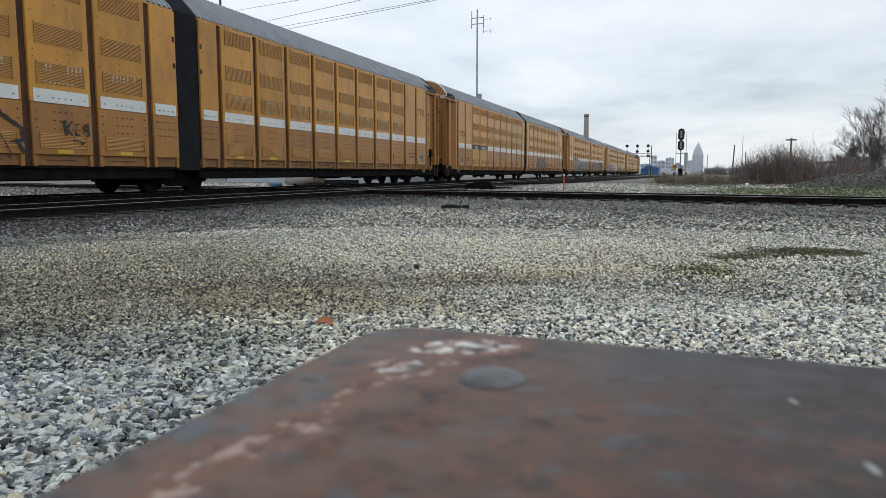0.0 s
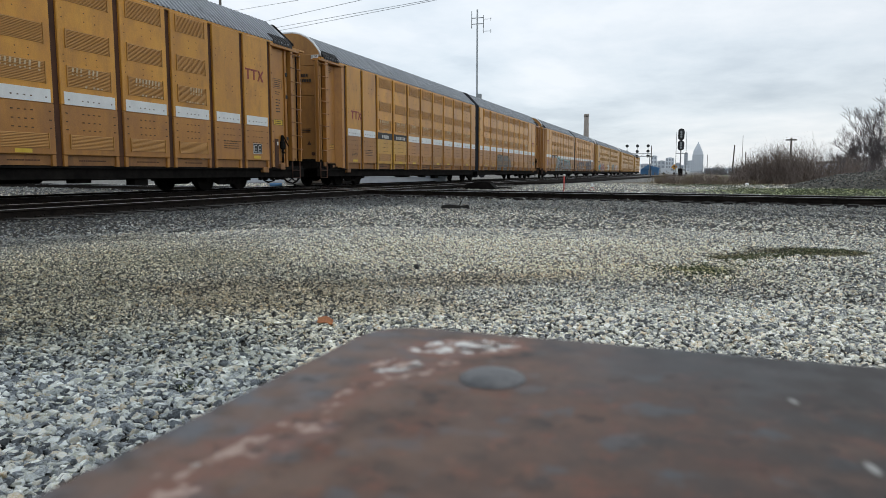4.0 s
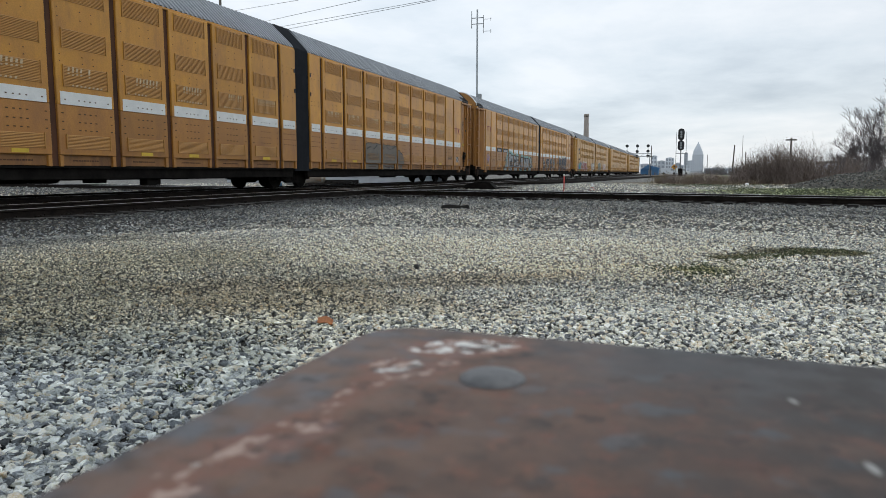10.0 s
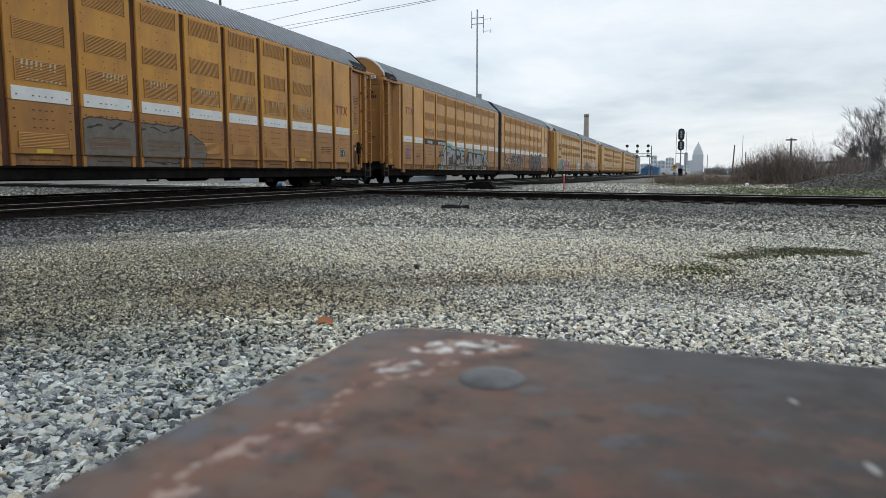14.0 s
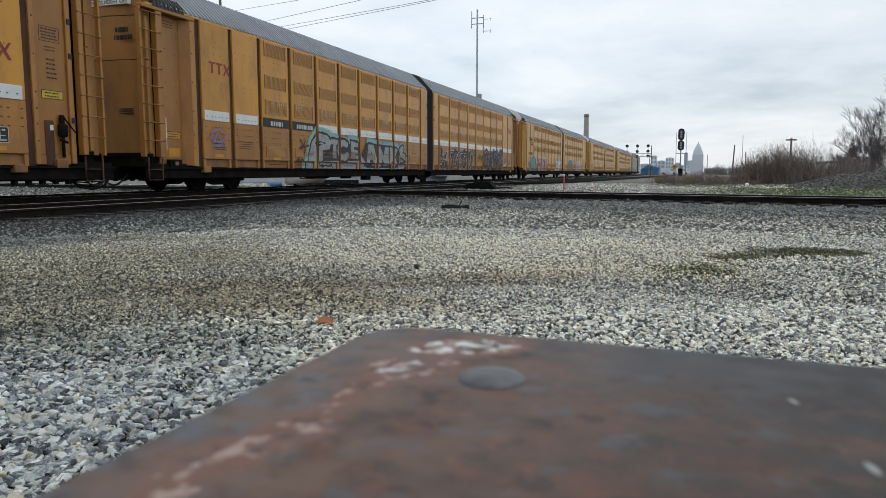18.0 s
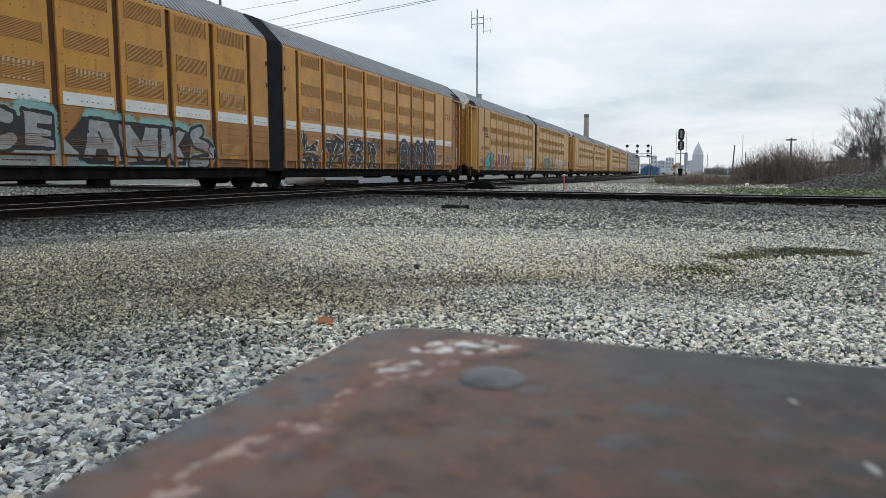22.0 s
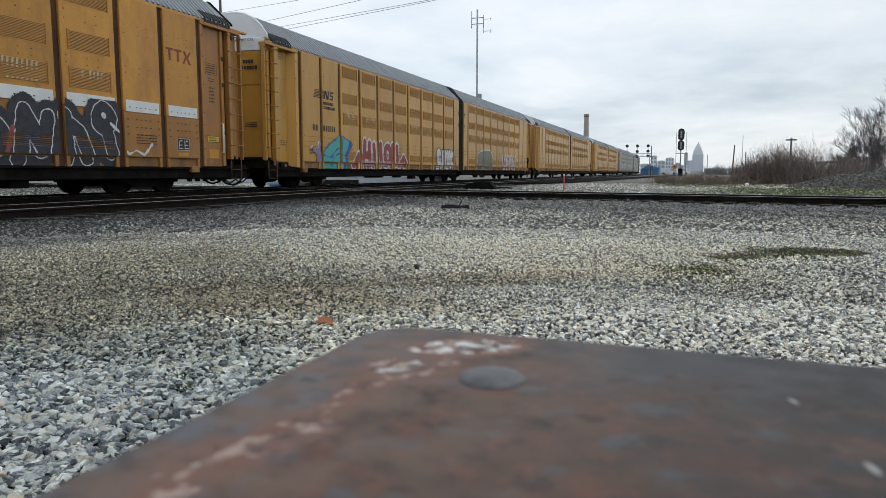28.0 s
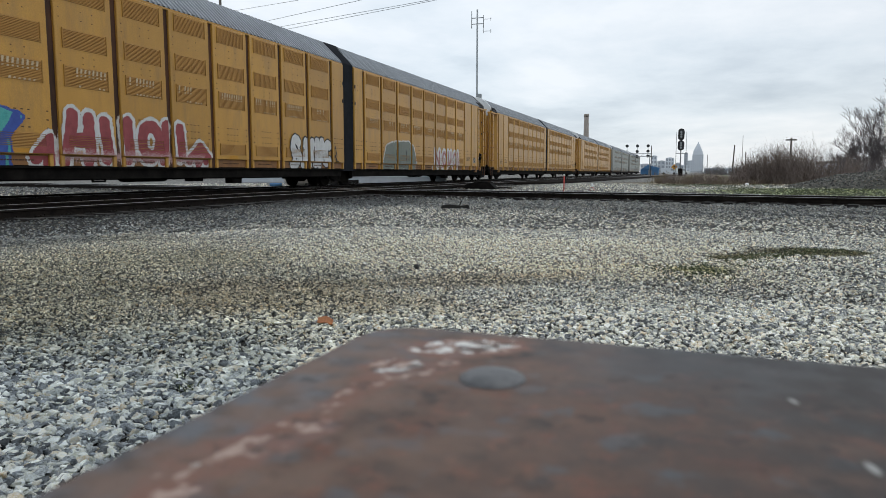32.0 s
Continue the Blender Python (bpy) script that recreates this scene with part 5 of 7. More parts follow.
    thr = [ring(17.75, 1.5, 0.2, 0.22, 40, 300), ring(17.75, 1.05, 0.22, 0.2, -120, 120), [(18.4, 0.9), (18.45, 1.65)], [(18.9, 1.65), (18.85, 0.9)], [(19.3, 0.9), (19.3, 1.7), (19.6, 0.9), (19.65, 1.7)], ring(20.15, 1.3, 0.18, 0.34, 60, 300)]
    graffiti(6, [("black", thr, 0.24, 0.0), ("white", thr, 0.19, 0.005), ("black", [[(17.7, 1.55), (17.85, 1.4)], [(20.8, 1.6), (20.95, 1.2)], [(20.8, 1.2), (21.0, 0.95)], [(20.75, 0.9), (21.1, 1.0)]], 0.03, 0.005)], "white throw-up graffiti with black outlines")
    ghost = [[(14.6, 0.9), (14.9, 1.55), (15.4, 1.7), (16.2, 1.68), (17.0, 1.65), (17.9, 1.5), (18.2, 0.9)], [(15.0, 1.1), (17.8, 1.1)]]
    graffiti(7, [("white", ghost, 0.44, 0.03), ("olive", ghost, 0.385, 0.02), ("black", [[(15.6, 0.9), (15.7, 1.6)], [(16.9, 0.85), (17.0, 1.6)]], 0.03, 0.01)], "grey-green filled graffiti with a pale edge")
    rw = [[(11.3, 0.9), (11.25, 1.7), (10.6, 0.95), (10.55, 1.7)], ring(9.7, 1.3, 0.3, 0.38), [(9.0, 1.7), (9.0, 0.9), (8.5, 1.2), (8.45, 1.7)], ring(7.7, 1.3, 0.26, 0.36, 30, 330), [(7.1, 1.7), (7.0, 0.9)]]
    graffiti(7, [("white", rw, 0.27, 0.02), ("pink", rw, 0.12, 0.02), ("red", rw, 0.035, 0.008)], "white and red graffiti letters")
    # buffed-over patch
    buff = [[(12.6, 0.75), (12.55, 1.1), (12.9, 1.25)], [(13.2, 0.8), (13.3, 1.45), (16.5, 1.5), (16.5, 0.8), (13.4, 0.8), (14.0, 1.2), (16.3, 1.15)]]
    graffiti(3, [("black", buff, 0.375, 0.01), ("grey", buff, 0.345, 0.008), ("black", [[(13.35, 1.8), (13.6, 1.72), (14.0, 1.62), (14.4, 1.75), (14.8, 1.66), (15.1, 1.78)], [(15.5, 1.78), (15.8, 1.62), (16.2, 1.70), (16.6, 1.60)], [(13.3, 0.82), (13.9, 0.78), (14.5, 0.86), (15.0, 0.78)]], 0.016, 0.006)], "grey buffed paint patch with a wavy dark edge")
    graffiti(0, [("black", [[(17.75, 1.7), (17.8, 1.42)], [(17.95, 1.7), (17.78, 1.55), (17.95, 1.42)], [(18.05, 1.42), (18.08, 1.66), (18.2, 1.66)], [(18.07, 1.54), (18.18, 1.54)], [(18.05, 1.42), (18.2, 1.42)], ring(18.36, 1.58, 0.07, 0.07), ring(18.36, 1.47, 0.08, 0.07), [(18.0, 1.3), (18.3, 1.25), (18.2, 1.2)]], 0.022, 0.004),
                 ("black", [[(16.0, 2.0), (16.2, 1.75), (16.65, 1.5), (16.65, 1.25), (16.35, 1.2)], [(15.9, 1.6), (16.2, 1.25), (16.4, 0.85)], [(16.5, 1.2), (16.75, 0.9)], [(15.4, 1.7), (15.7, 1.1), (16.1, 1.4)]], 0.03, 0.004)], "thin black marker scribble")


build_graffiti()


def bars(name, k, rows, u0, z0, width, step, h, mat, label, gap=0.35, seed=1, x=SIDE, dash=0.10, near=False):
    """Unreadable lettering as rows of short bars."""
    rnd = random.Random(seed)
    big = h >= 0.1
    bm = B()
    for r in range(rows):
        u = u0
        z = z0 - r * step
        while u < u0 + width - 0.03:
            w = min(rnd.uniform(0.5, 1.3) * dash, u0 + width - u)
            a, b = sorted((u, u + w) if near else (car_y(k, u), car_y(k, u + w)))
            if big:
                part(name, box(B(), x + 0.001, x + 0.006, a, b, z - h / 2, z + h / 2), mat, CARS[k], label)
            else:
                box(bm, x + 0.001, x + 0.006, a, b, z - h / 2, z + h / 2)
            u += w + dash * gap
    if big:
        bm.free()
    else:
        tagged(part(name, bm, mat, CARS[k], label), kind="stuff")


M_ORANGE = flat_paint("orange_label", (0.55, 0.25, 0.02), (0.62, 0.30, 0.03))
M_LABEL = flat_paint("yellow_label", (0.60, 0.40, 0.03), (0.66, 0.46, 0.05))
M_CHALK = flat_paint("chalk_ghosts", (0.50, 0.37, 0.21), (0.62, 0.50, 0.33), 0.8)
M_INK = flat_paint("black_lettering", (0.02, 0.018, 0.015), (0.04, 0.035, 0.03))
M_BOARDTEXT = flat_paint("pale_lettering", (0.5, 0.5, 0.47), (0.62, 0.62, 0.58))


def plate(k, name, u, z, w, h, mat, label, x=SIDE, lift=0.004, near=False):
    bm = B()
    box(bm, x + 0.001, x + lift, -w / 2, w / 2, z - h / 2, z + h / 2)
    ob = part(name, bm, mat, CARS[k], label)
    ob.matrix_basis = pose(0, u if near else car_y(k, u), 0)
    return ob


def frame_outline(k, u, z, w, h, mat, x=SIDE, t=0.012):
    bm = B()
    for a, b, c, d in ((-w / 2, w / 2, -h / 2, -h / 2 + t), (-w / 2, w / 2, h / 2 - t, h / 2), (-w / 2, -w / 2 + t, -h / 2 + t, h / 2 - t), (w / 2 - t, w / 2, -h / 2 + t, h / 2 - t)):
        box(bm, x + 0.001, x + 0.005, a, b, z + c, z + d)
    ob = part("label_border", bm, mat, CARS[k])
    ob.matrix_basis = pose(0, u, 0)


def emblem(k, z):
    """The owner's mark as plain maroon shapes."""
    bm = B()
    s = 1  # letters run along +y as seen from the near side
    c = end_y(k, 3.52 if k % 2 == 0 else 3.93)
    x0 = SIDE + 0.001
    for dx in (-0.43, -0.10):
        box(bm, x0, SIDE + 0.006, c + dx - 0.03, c + dx + 0.27, z + 0.11, z + 0.165)
        box(bm, x0, SIDE + 0.006, c + dx + 0.075, c + dx + 0.155, z - 0.17, z + 0.11)
    prism(bm, [(c + 0.22, z + 0.165), (c + 0.31, z + 0.165), (c + 0.55, z - 0.19), (c + 0.46, z - 0.19)], x0, SIDE + 0.006, "x")
    prism(bm, [(c + 0.49, z + 0.165), (c + 0.55, z + 0.165), (c + 0.44, z + 0.0), (c + 0.39, z + 0.03)], x0, SIDE + 0.006, "x")
    prism(bm, [(c + 0.20, z - 0.185), (c + 0.27, z - 0.185), (c + 0.355, z - 0.035), (c + 0.31, z + 0.0)], x0, SIDE + 0.006, "x")
    part("emblem", bm, M_MAROON, CARS[k], "maroon painted emblem")


def letter_cars():
    rnd = random.Random(5)
    for k in range(0, 10):
        seed = 20 + k
        if k < 6:
            emblem(k, {0: 3.65, 1: 3.70, 2: 2.97, 3: 3.06, 4: 3.64, 5: 3.75}[k])
        # stencil boards on every second car, plain print on the others
        if k % 2:
            a = car_y(k, 3.28)
            plate(k, "stencil_board", 3.28, 1.335, 0.48, 0.31, M_BLACK, "black stencil board")
            frame_outline(k, a, 1.335, 0.50, 0.33, M_BOARDTEXT)
            for d in (-0.115, 0.115):
                bm = B()
                box(bm, SIDE + 0.005, SIDE + 0.008, a + d - 0.08, a + d + 0.08, 1.215, 1.24)
                box(bm, SIDE + 0.005, SIDE + 0.008, a + d - 0.08, a + d + 0.06, 1.31, 1.33)
                box(bm, SIDE + 0.005, SIDE + 0.008, a + d - 0.08, a + d - 0.055, 1.25, 1.44)
                box(bm, SIDE + 0.005, SIDE + 0.008, a + d - 0.02, a + d + 0.06, 1.42, 1.45)
                part("stencil_print", bm, M_BOARDTEXT, CARS[k])
        else:
            bars("small_print", k, 4, 3.0, 1.42, 0.62, 0.055, 0.018, M_INK, "rows of small black print", seed=seed + 7, dash=0.07)
        plate(k, "orange_label", 3.3, 1.06, 0.42, 0.09, M_ORANGE if k > 2 else M_LABEL, "orange label")
        bars("small_print", k, 4, 4.35, 1.52, 0.75, 0.07, 0.022, M_INK, "rows of small black print", seed=seed, dash=0.07)
        for i, p in enumerate(POSTS[2:-1]):
            if rnd.random() < 0.5:
                plate(k, "orange_label", p + 0.95, 1.03, 0.42, 0.085, M_ORANGE if k > 3 else M_LABEL, "small orange label", lift=0.005)
            bars("sill_print", k, 1, p + 0.5, 0.83, 0.8, 0.1, 0.03, M_POST, "faint stencilled print", seed=seed + i, x=1.50, dash=0.06)
            # chalk ticks along the third grille's edges
            n = 2 if rnd.random() < 0.75 else 1
            bm = B()
            for j in range(n):
                u = p + rnd.uniform(0.36, 0.75)
                z = 2.735 + (0.15 if j == 0 else -0.20)
                for c in range(rnd.randint(5, 10)):
                    if u > p + 1.50:
                        break
                    y = car_y(k, u)
                    hh = (0.060 if j == 0 else 0.022) * rnd.uniform(0.7, 1.15)
                    if rnd.random() < 0.88:
                        prism(bm, [(y - 0.036, z - hh), (y + 0.020, z - hh), (y + 0.036, z + hh), (y - 0.016, z + hh)], SIDE + 0.0175, SIDE + 0.0205, "x")
                        if j == 0:
                            prism(bm, [(y - 0.036, z - hh - 0.07), (y + 0.016, z - hh - 0.07), (y + 0.026, z - hh - 0.035), (y - 0.026, z - hh - 0.035)], SIDE + 0.0175, SIDE + 0.0205, "x")
                    u += 0.118
            if n:
                tagged(part("chalk_mark", bm, M_CHALK, CARS[k], "faded pale chalk ticks"), kind="stuff")
            else:
                bm.free()
        # recess labels, door lock on every second car
        if k % 2:
            c = end_y(k, 2.29)
            low = 1.555 if k == 5 else 2.29
            frame_outline(k, c, 3.61, 0.53, 0.33, M_INK, 1.41)
            bars("recess_print", k, 4, c - 0.21, 3.71, 0.42, 0.066, 0.028, M_INK, "small black print", seed=seed, x=1.41, dash=0.06, near=True)
            bars("recess_print", k, 2, c - 0.14, 3.33, 0.28, 0.07, 0.022, M_INK, "small black print", seed=seed + 1, x=1.41, dash=0.06, near=True)
            bars("recess_print", k, 5, c - 0.12, 3.06, 0.26, 0.10, 0.034, M_INK, "small black print", seed=seed + 3, x=1.41, dash=0.07, near=True)
            plate(k, "warning_label", c, low, 0.57, 0.19, M_LABEL, "yellow label with a black border", 1.41, near=True)
            frame_outline(k, c, low, 0.57, 0.19, M_INK, 1.414)
            bars("recess_print", k, 2, c - 0.2, low + 0.035, 0.36, 0.07, 0.025, M_INK, "small black print", seed=seed + 4, x=1.414, dash=0.07, near=True)
            if k != 5:
                part("lock_plate", box(B(), 1.412, 1.425, c - 0.26, c - 0.02, 0.72, 1.72, 0.004), M_POST, CARS[k], "rusty backing plate")
                bm = B()
                box(bm, 1.41, 1.53, -0.12, 0.13, 1.36, 1.66, 0.04)
                box(bm, 1.42, 1.50, -0.07, 0.07, 1.64, 1.86, 0.03)
                rod(bm, (1.47, 0.0, 1.4), (1.47, 0.0, 0.90), 0.035, 8)
                rod(bm, (1.50, 0.02, 1.80), (1.52, 0.30, 1.48), 0.02, 6)
                rod(bm, (1.50, -0.1, 1.30), (1.50, 0.1, 1.24), 0.03, 6)
                ob = part("door_lock", bm, M_GRIME, CARS[k], "black steel door lock with a lever")
                ob.matrix_basis = pose(0, end_y(k, 2.12), 0)
                part("lock_tag", box(B(), 1.426, 1.432, c - 0.13, c - 0.04, 1.50, 1.62), M_WHITE, CARS[k], "small white tag")
                ob = part("lock_step", box(box(B(), 1.36, 1.52, -0.15, 0.15, 0.66, 0.86, 0.012), 1.52, 1.528, -0.09, 0.09, 0.70, 0.82), M_YELLOW_D, CARS[k])
                ob.matrix_basis = pose(0, end_y(k, 2.2), 0)
            else:
                plate(k, "orange_label", c + 0.02, 1.12, 0.44, 0.26, M_ORANGE, "faded orange label", 1.41, near=True)
        else:
            c = end_y(k, 1.73)
            bars("recess_print", k, 3, c - 0.26, 4.66, 0.40, 0.07, 0.020, M_POST, "small brown print", seed=seed, x=1.30, dash=0.09, near=True)
            plate(k, "warning_label", c, 1.59, 0.58, 0.20, M_TAN if k != 4 else M_YELLOW, "ochre label with a black border", 1.30, near=True)
            frame_outline(k, c, 1.59, 0.58, 0.20, M_INK, 1.304)
            bars("recess_print", k, 2, c - 0.2, 1.625, 0.4, 0.07, 0.022, M_POST, "small brown print", seed=seed + 4, x=1.304, dash=0.07, near=True)
            if k > 2:
                plate(k, "orange_label", c + 0.03, 1.12, 0.44, 0.24, M_ORANGE, "faded orange label", 1.30, near=True)
            for z in (2.6, 3.0, 3.9):
                part("bolt", box(B(), 1.30, 1.308, c - 0.22, c - 0.19, z, z + 0.03), M_HOLE, CARS[k])
                part("bolt", box(B(), 1.30, 1.308, c + 0.17, c + 0.20, z - 0.1, z - 0.07), M_HOLE, CARS[k])
            bm = B()
            box(bm, 1.15, 1.44, -0.24, 0.24, 0.70, 0.92, 0.01)
            box(bm, 1.44, 1.455, -0.13, 0.13, 0.73, 0.89, 0.0)
            ob = part("corner_box", bm, M_GRIME, CARS[k], "dark steel corner box")
            ob.matrix_basis = pose(0, end_y(k, 1.66), 0)
            part("corner_box_lid", box(B(), 1.456, 1.462, end_y(k, 1.60), end_y(k, 1.74), 0.76, 0.86), M_YELLOW_D, CARS[k])
        # jacking lug under the first post
        bm = B()
        box(bm, 1.40, 1.54, -0.16, 0.16, 0.56, 0.74, 0.015)
        ob = part("jacking_pad", bm, M_YELLOW_D, CARS[k])
        ob.matrix_basis = pose(0.012, car_y(k, 2.75), 0)
    for k in (2, 4):
        for i, w in ((2, 0.8), (3, 1.15)):
            mid = (POSTS[i] + POSTS[i + 1]) / 2
            bars("board_print", k, 1, mid - w / 2 + 0.05, 2.205, w, 0.1, 0.15, M_BOARDTEXT, "pale lettering", seed=9, x=SIDE + 0.006, dash=0.13, gap=0.45)
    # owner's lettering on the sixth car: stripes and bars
    def slab(bm, pts):
        prism(bm, [(end_y(6, u), z) for u, z in pts], SIDE + 0.001, SIDE + 0.006, "x")

    bm = B()
    for i in range(6):
        z = 3.385 + i * 0.055
        for a, b in ((3.52 + 0.03 * i, 4.015), (4.245, 4.36)):
            slab(bm, [(a, z), (b, z), (b, z + 0.032), (a, z + 0.032)])
    slab(bm, [(4.33, 3.38), (4.43, 3.38), (4.50, 3.70), (4.40, 3.70)])
    slab(bm, [(4.44, 3.70), (4.54, 3.70), (4.68, 3.38), (4.58, 3.38)])
    slab(bm, [(4.62, 3.38), (4.72, 3.38), (4.79, 3.70), (4.69, 3.70)])
    for a, b, z in ((4.82, 5.06, 3.38), (4.86, 5.10, 3.51), (4.88, 5.14, 3.64)):
        slab(bm, [(a, z), (b, z), (b + 0.01, z + 0.065), (a + 0.01, z + 0.065)])
    slab(bm, [(4.86, 3.57), (4.94, 3.57), (4.95, 3.65), (4.87, 3.65)])
    slab(bm, [(5.00, 3.44), (5.08, 3.44), (5.09, 3.52), (5.01, 3.52)])
    part("emblem", bm, M_INK, CARS[6], "black striped emblem")
    bars("owner_print", 6, 1, end_y(6, 4.28), 3.22, 0.78, 0.17, 0.11, M_INK, "black lettering", seed=4, dash=0.09, gap=0.3, near=True)
    bars("owner_print", 6, 1, end_y(6, 4.31), 3.05, 0.92, 0.17, 0.11, M_INK, "black lettering", seed=7, dash=0.09, gap=0.3, near=True)
    bars("car_number", 6, 1, end_y(6, 3.46), 2.25, 0.42, 0.2, 0.22, M_INK, "black number", seed=5, dash=0.13, gap=0.6, near=True)
    bars("car_number", 6, 1, end_y(6, 4.26), 2.26, 0.98, 0.2, 0.22, M_INK, "black number", seed=6, dash=0.11, gap=0.7, near=True)
    # end-of-car warnings
    for k in range(0, 12, 2):
        x0, x1 = (0.72, 1.42) if k == 2 else (-0.12, 1.12)
        front = end_y(k, 0.46) + 0.20 * (x1 / 1.44) ** 2 - (0.06 if k == 2 else 0.13)
        bm = B()
        box(bm, x0, x1, front - 0.012, front + (0.05 if k == 2 else 0.11), 4.90, 5.04)
        if k < 6:
            part("warning_board", bm, M_WHITE, CARS[k], "white warning board")
        else:
            bm.free()
        me = shared(("excess", k == 2), lambda: text_mesh("EXCESS HEIGHT CAR", 0.10 if k == 2 else 0.128, M_INK))
        me2 = link("warning_words", me, CARS[k], "black words on white", pose((x0 + x1) / 2, front - 0.014, 4.97, 90, 0, 0))
        if k == 2:
            me2.matrix_basis = me2.matrix_basis @ Matrix.Diagonal((0.70, 1, 1, 1))
        bm = B()
        for i in range(4):
            box(bm, 0.62 + i * 0.105, 0.69 + i * 0.105, -0.004, 0.03, 4.22, 4.33)
        for i in range(6):
            box(bm, 0.55 + i * 0.105, 0.62 + i * 0.105, -0.004, 0.03, 4.02, 4.13)
        for r in range(3):
            for i in range(7):
                box(bm, 0.62 + i * 0.07, 0.67 + i * 0.07, -0.004, 0.03, 2.10 + r * 0.06, 2.125 + r * 0.06)
        ob = part("end_print", bm, M_INK, CARS[k], "black print")
        ob.matrix_basis = pose(0, end_y(k, 0.46) + 0.20 * (0.62 / 1.44) ** 2, 0)
    # a dark upright strip and a triangle on one car's end
    bm = B()
    box(bm, -0.30, 0.56, end_y(2, 0.44), end_y(2, 0.50), 1.09, 4.98)
    part("door_gap", bm, M_GRIME, CARS[2], "dark upright strip on the car's end")
    bm = B()
    prism(bm, [(0.93, 1.62), (1.09, 1.62), (1.01, 1.76)], end_y(2, 0.52), end_y(2, 0.60))
    rod(bm, (1.17, end_y(2, 0.54), 1.28), (1.17, end_y(2, 0.62), 1.28), 0.07, 10)
    part("end_mark", bm, M_POST, CARS[2], "small dark triangle and boss")


letter_cars()


# ---- far things ----
M_WOODPOLE = material("weathered_pole", (0.07, 0.06, 0.05), (0.13, 0.115, 0.10), 3, 0.9, 0, 0.3, 30, (4, 4, 0.4))
M_GALV = material("galvanised_steel", (0.26, 0.28, 0.29), (0.36, 0.38, 0.39), 3, 0.5, 0.4, 0.1)
M_BRICKSTACK = material("stack_masonry", (0.24, 0.21, 0.185), (0.32, 0.28, 0.25), 0.2, 0.9, 0, 0.2, 3)
# walls and windows kept pale and close in tone: distance haze painted in
M_CONC = material("hazy_pale_concrete", (0.60, 0.64, 0.69), (0.70, 0.74, 0.78), 0.1, 0.85, 0, 0.1, 2)
M_CONC2 = material("hazy_grey_cladding", (0.42, 0.455, 0.50), (0.50, 0.535, 0.58), 0.1, 0.85, 0, 0.1, 2)
M_GLASS = material("hazy_grey_windows", (0.30, 0.33, 0.37), (0.37, 0.40, 0.44), 0.3, 0.25, 0, 0)
M_BLUE = material("blue_sheet", (0.05, 0.17, 0.36), (0.08, 0.22, 0.42), 1, 0.6)
M_TWIG = material("bare_twigs", (0.15, 0.115, 0.098), (0.23, 0.185, 0.16), 2, 0.9, 0, 0.2, 30)
M_TWIG2 = material("dark_bark", (0.085, 0.072, 0.074), (0.14, 0.122, 0.124), 2, 0.9, 0, 0.2, 30)
M_TWIG3 = material("pale_far_twigs", (0.11, 0.10, 0.10), (0.17, 0.16, 0.16), 2, 0.9, 0, 0.2, 30)
M_STRAW = material("dead_grass", (0.13, 0.10, 0.06), (0.22, 0.17, 0.105), 2, 0.95, 0, 0.2, 30)
M_GRASS = material("green_grass", (0.055, 0.075, 0.028), (0.11, 0.125, 0.055), 1.2, 0.9, 0, 0.2, 30)
M_SIGNAL = material("signal_black", (0.012, 0.013, 0.014), (0.025, 0.026, 0.028), 3, 0.6)
M_RED = material("red_plastic", (0.55, 0.05, 0.04), (0.62, 0.08, 0.06), 5, 0.6)


def thing(name, x, y, z, label, category, group="", turn=0):
    ob = new(name)
    ob.matrix_basis = pose(x, y, z, 0, 0, turn)
    return tagged(ob, label, category, group)


def sticks(name, segs, mat, parent=None, label="", sides=3):
    """Many thin tapered sticks in one mesh: rows of (p, q, r at p, r at q)."""
    p = np.array([s[0] for s in segs], float)
    q = np.array([s[1] for s in segs], float)
    r = np.array([[s[2], s[3]] for s in segs], float)
    d = q - p
    d /= np.linalg.norm(d, axis=1)[:, None] + 1e-9
    a = np.cross(d, np.where(np.abs(d[:, 2:3]) > 0.9, [[1.0, 0, 0]], [[0, 0, 1.0]]))
    a /= np.linalg.norm(a, axis=1)[:, None] + 1e-9
    b = np.cross(d, a)
    rings = []
    for base, rad in ((p, r[:, 0]), (q, r[:, 1])):
        for k in range(sides):
            t = k * math.tau / sides
            rings.append(base + (a * math.cos(t) + b * math.sin(t)) * rad[:, None])
    co = np.stack(rings, 1).reshape(-1, 3)
    off = np.arange(len(segs))[:, None] * 2 * sides
    faces = np.concatenate([np.array([[k, (k + 1) % sides, sides + (k + 1) % sides, sides + k]]) + off for k in range(sides)])
    return link(name, build_mesh(name, co, faces, [mat]), parent, label)


def branch(rnd, segs, p, d, length, r, depth):
    """A limb that wanders upwards and carries ever finer twigs."""
    n = 4
    for i in range(n):
        q = p + d * (length / n)
        segs.append((tuple(p), tuple(q), r, r * 0.85))
        p, r = q, max(r * 0.85, 0.007)
        d = (d + Vector((rnd.gauss(0, 0.13), rnd.gauss(0, 0.13), rnd.gauss(0.07, 0.08)))).normalized()
        if depth > 0:
            for _ in range(2 if depth < 3 else 1):
                side = Vector((rnd.gauss(0, 1), rnd.gauss(0, 1), rnd.gauss(0.45, 0.4))).normalized()
                branch(rnd, segs, p, (d * 0.55 + side * 0.55).normalized(), length * rnd.uniform(0.4, 0.62), max(r * 0.55, 0.007), depth - 1)


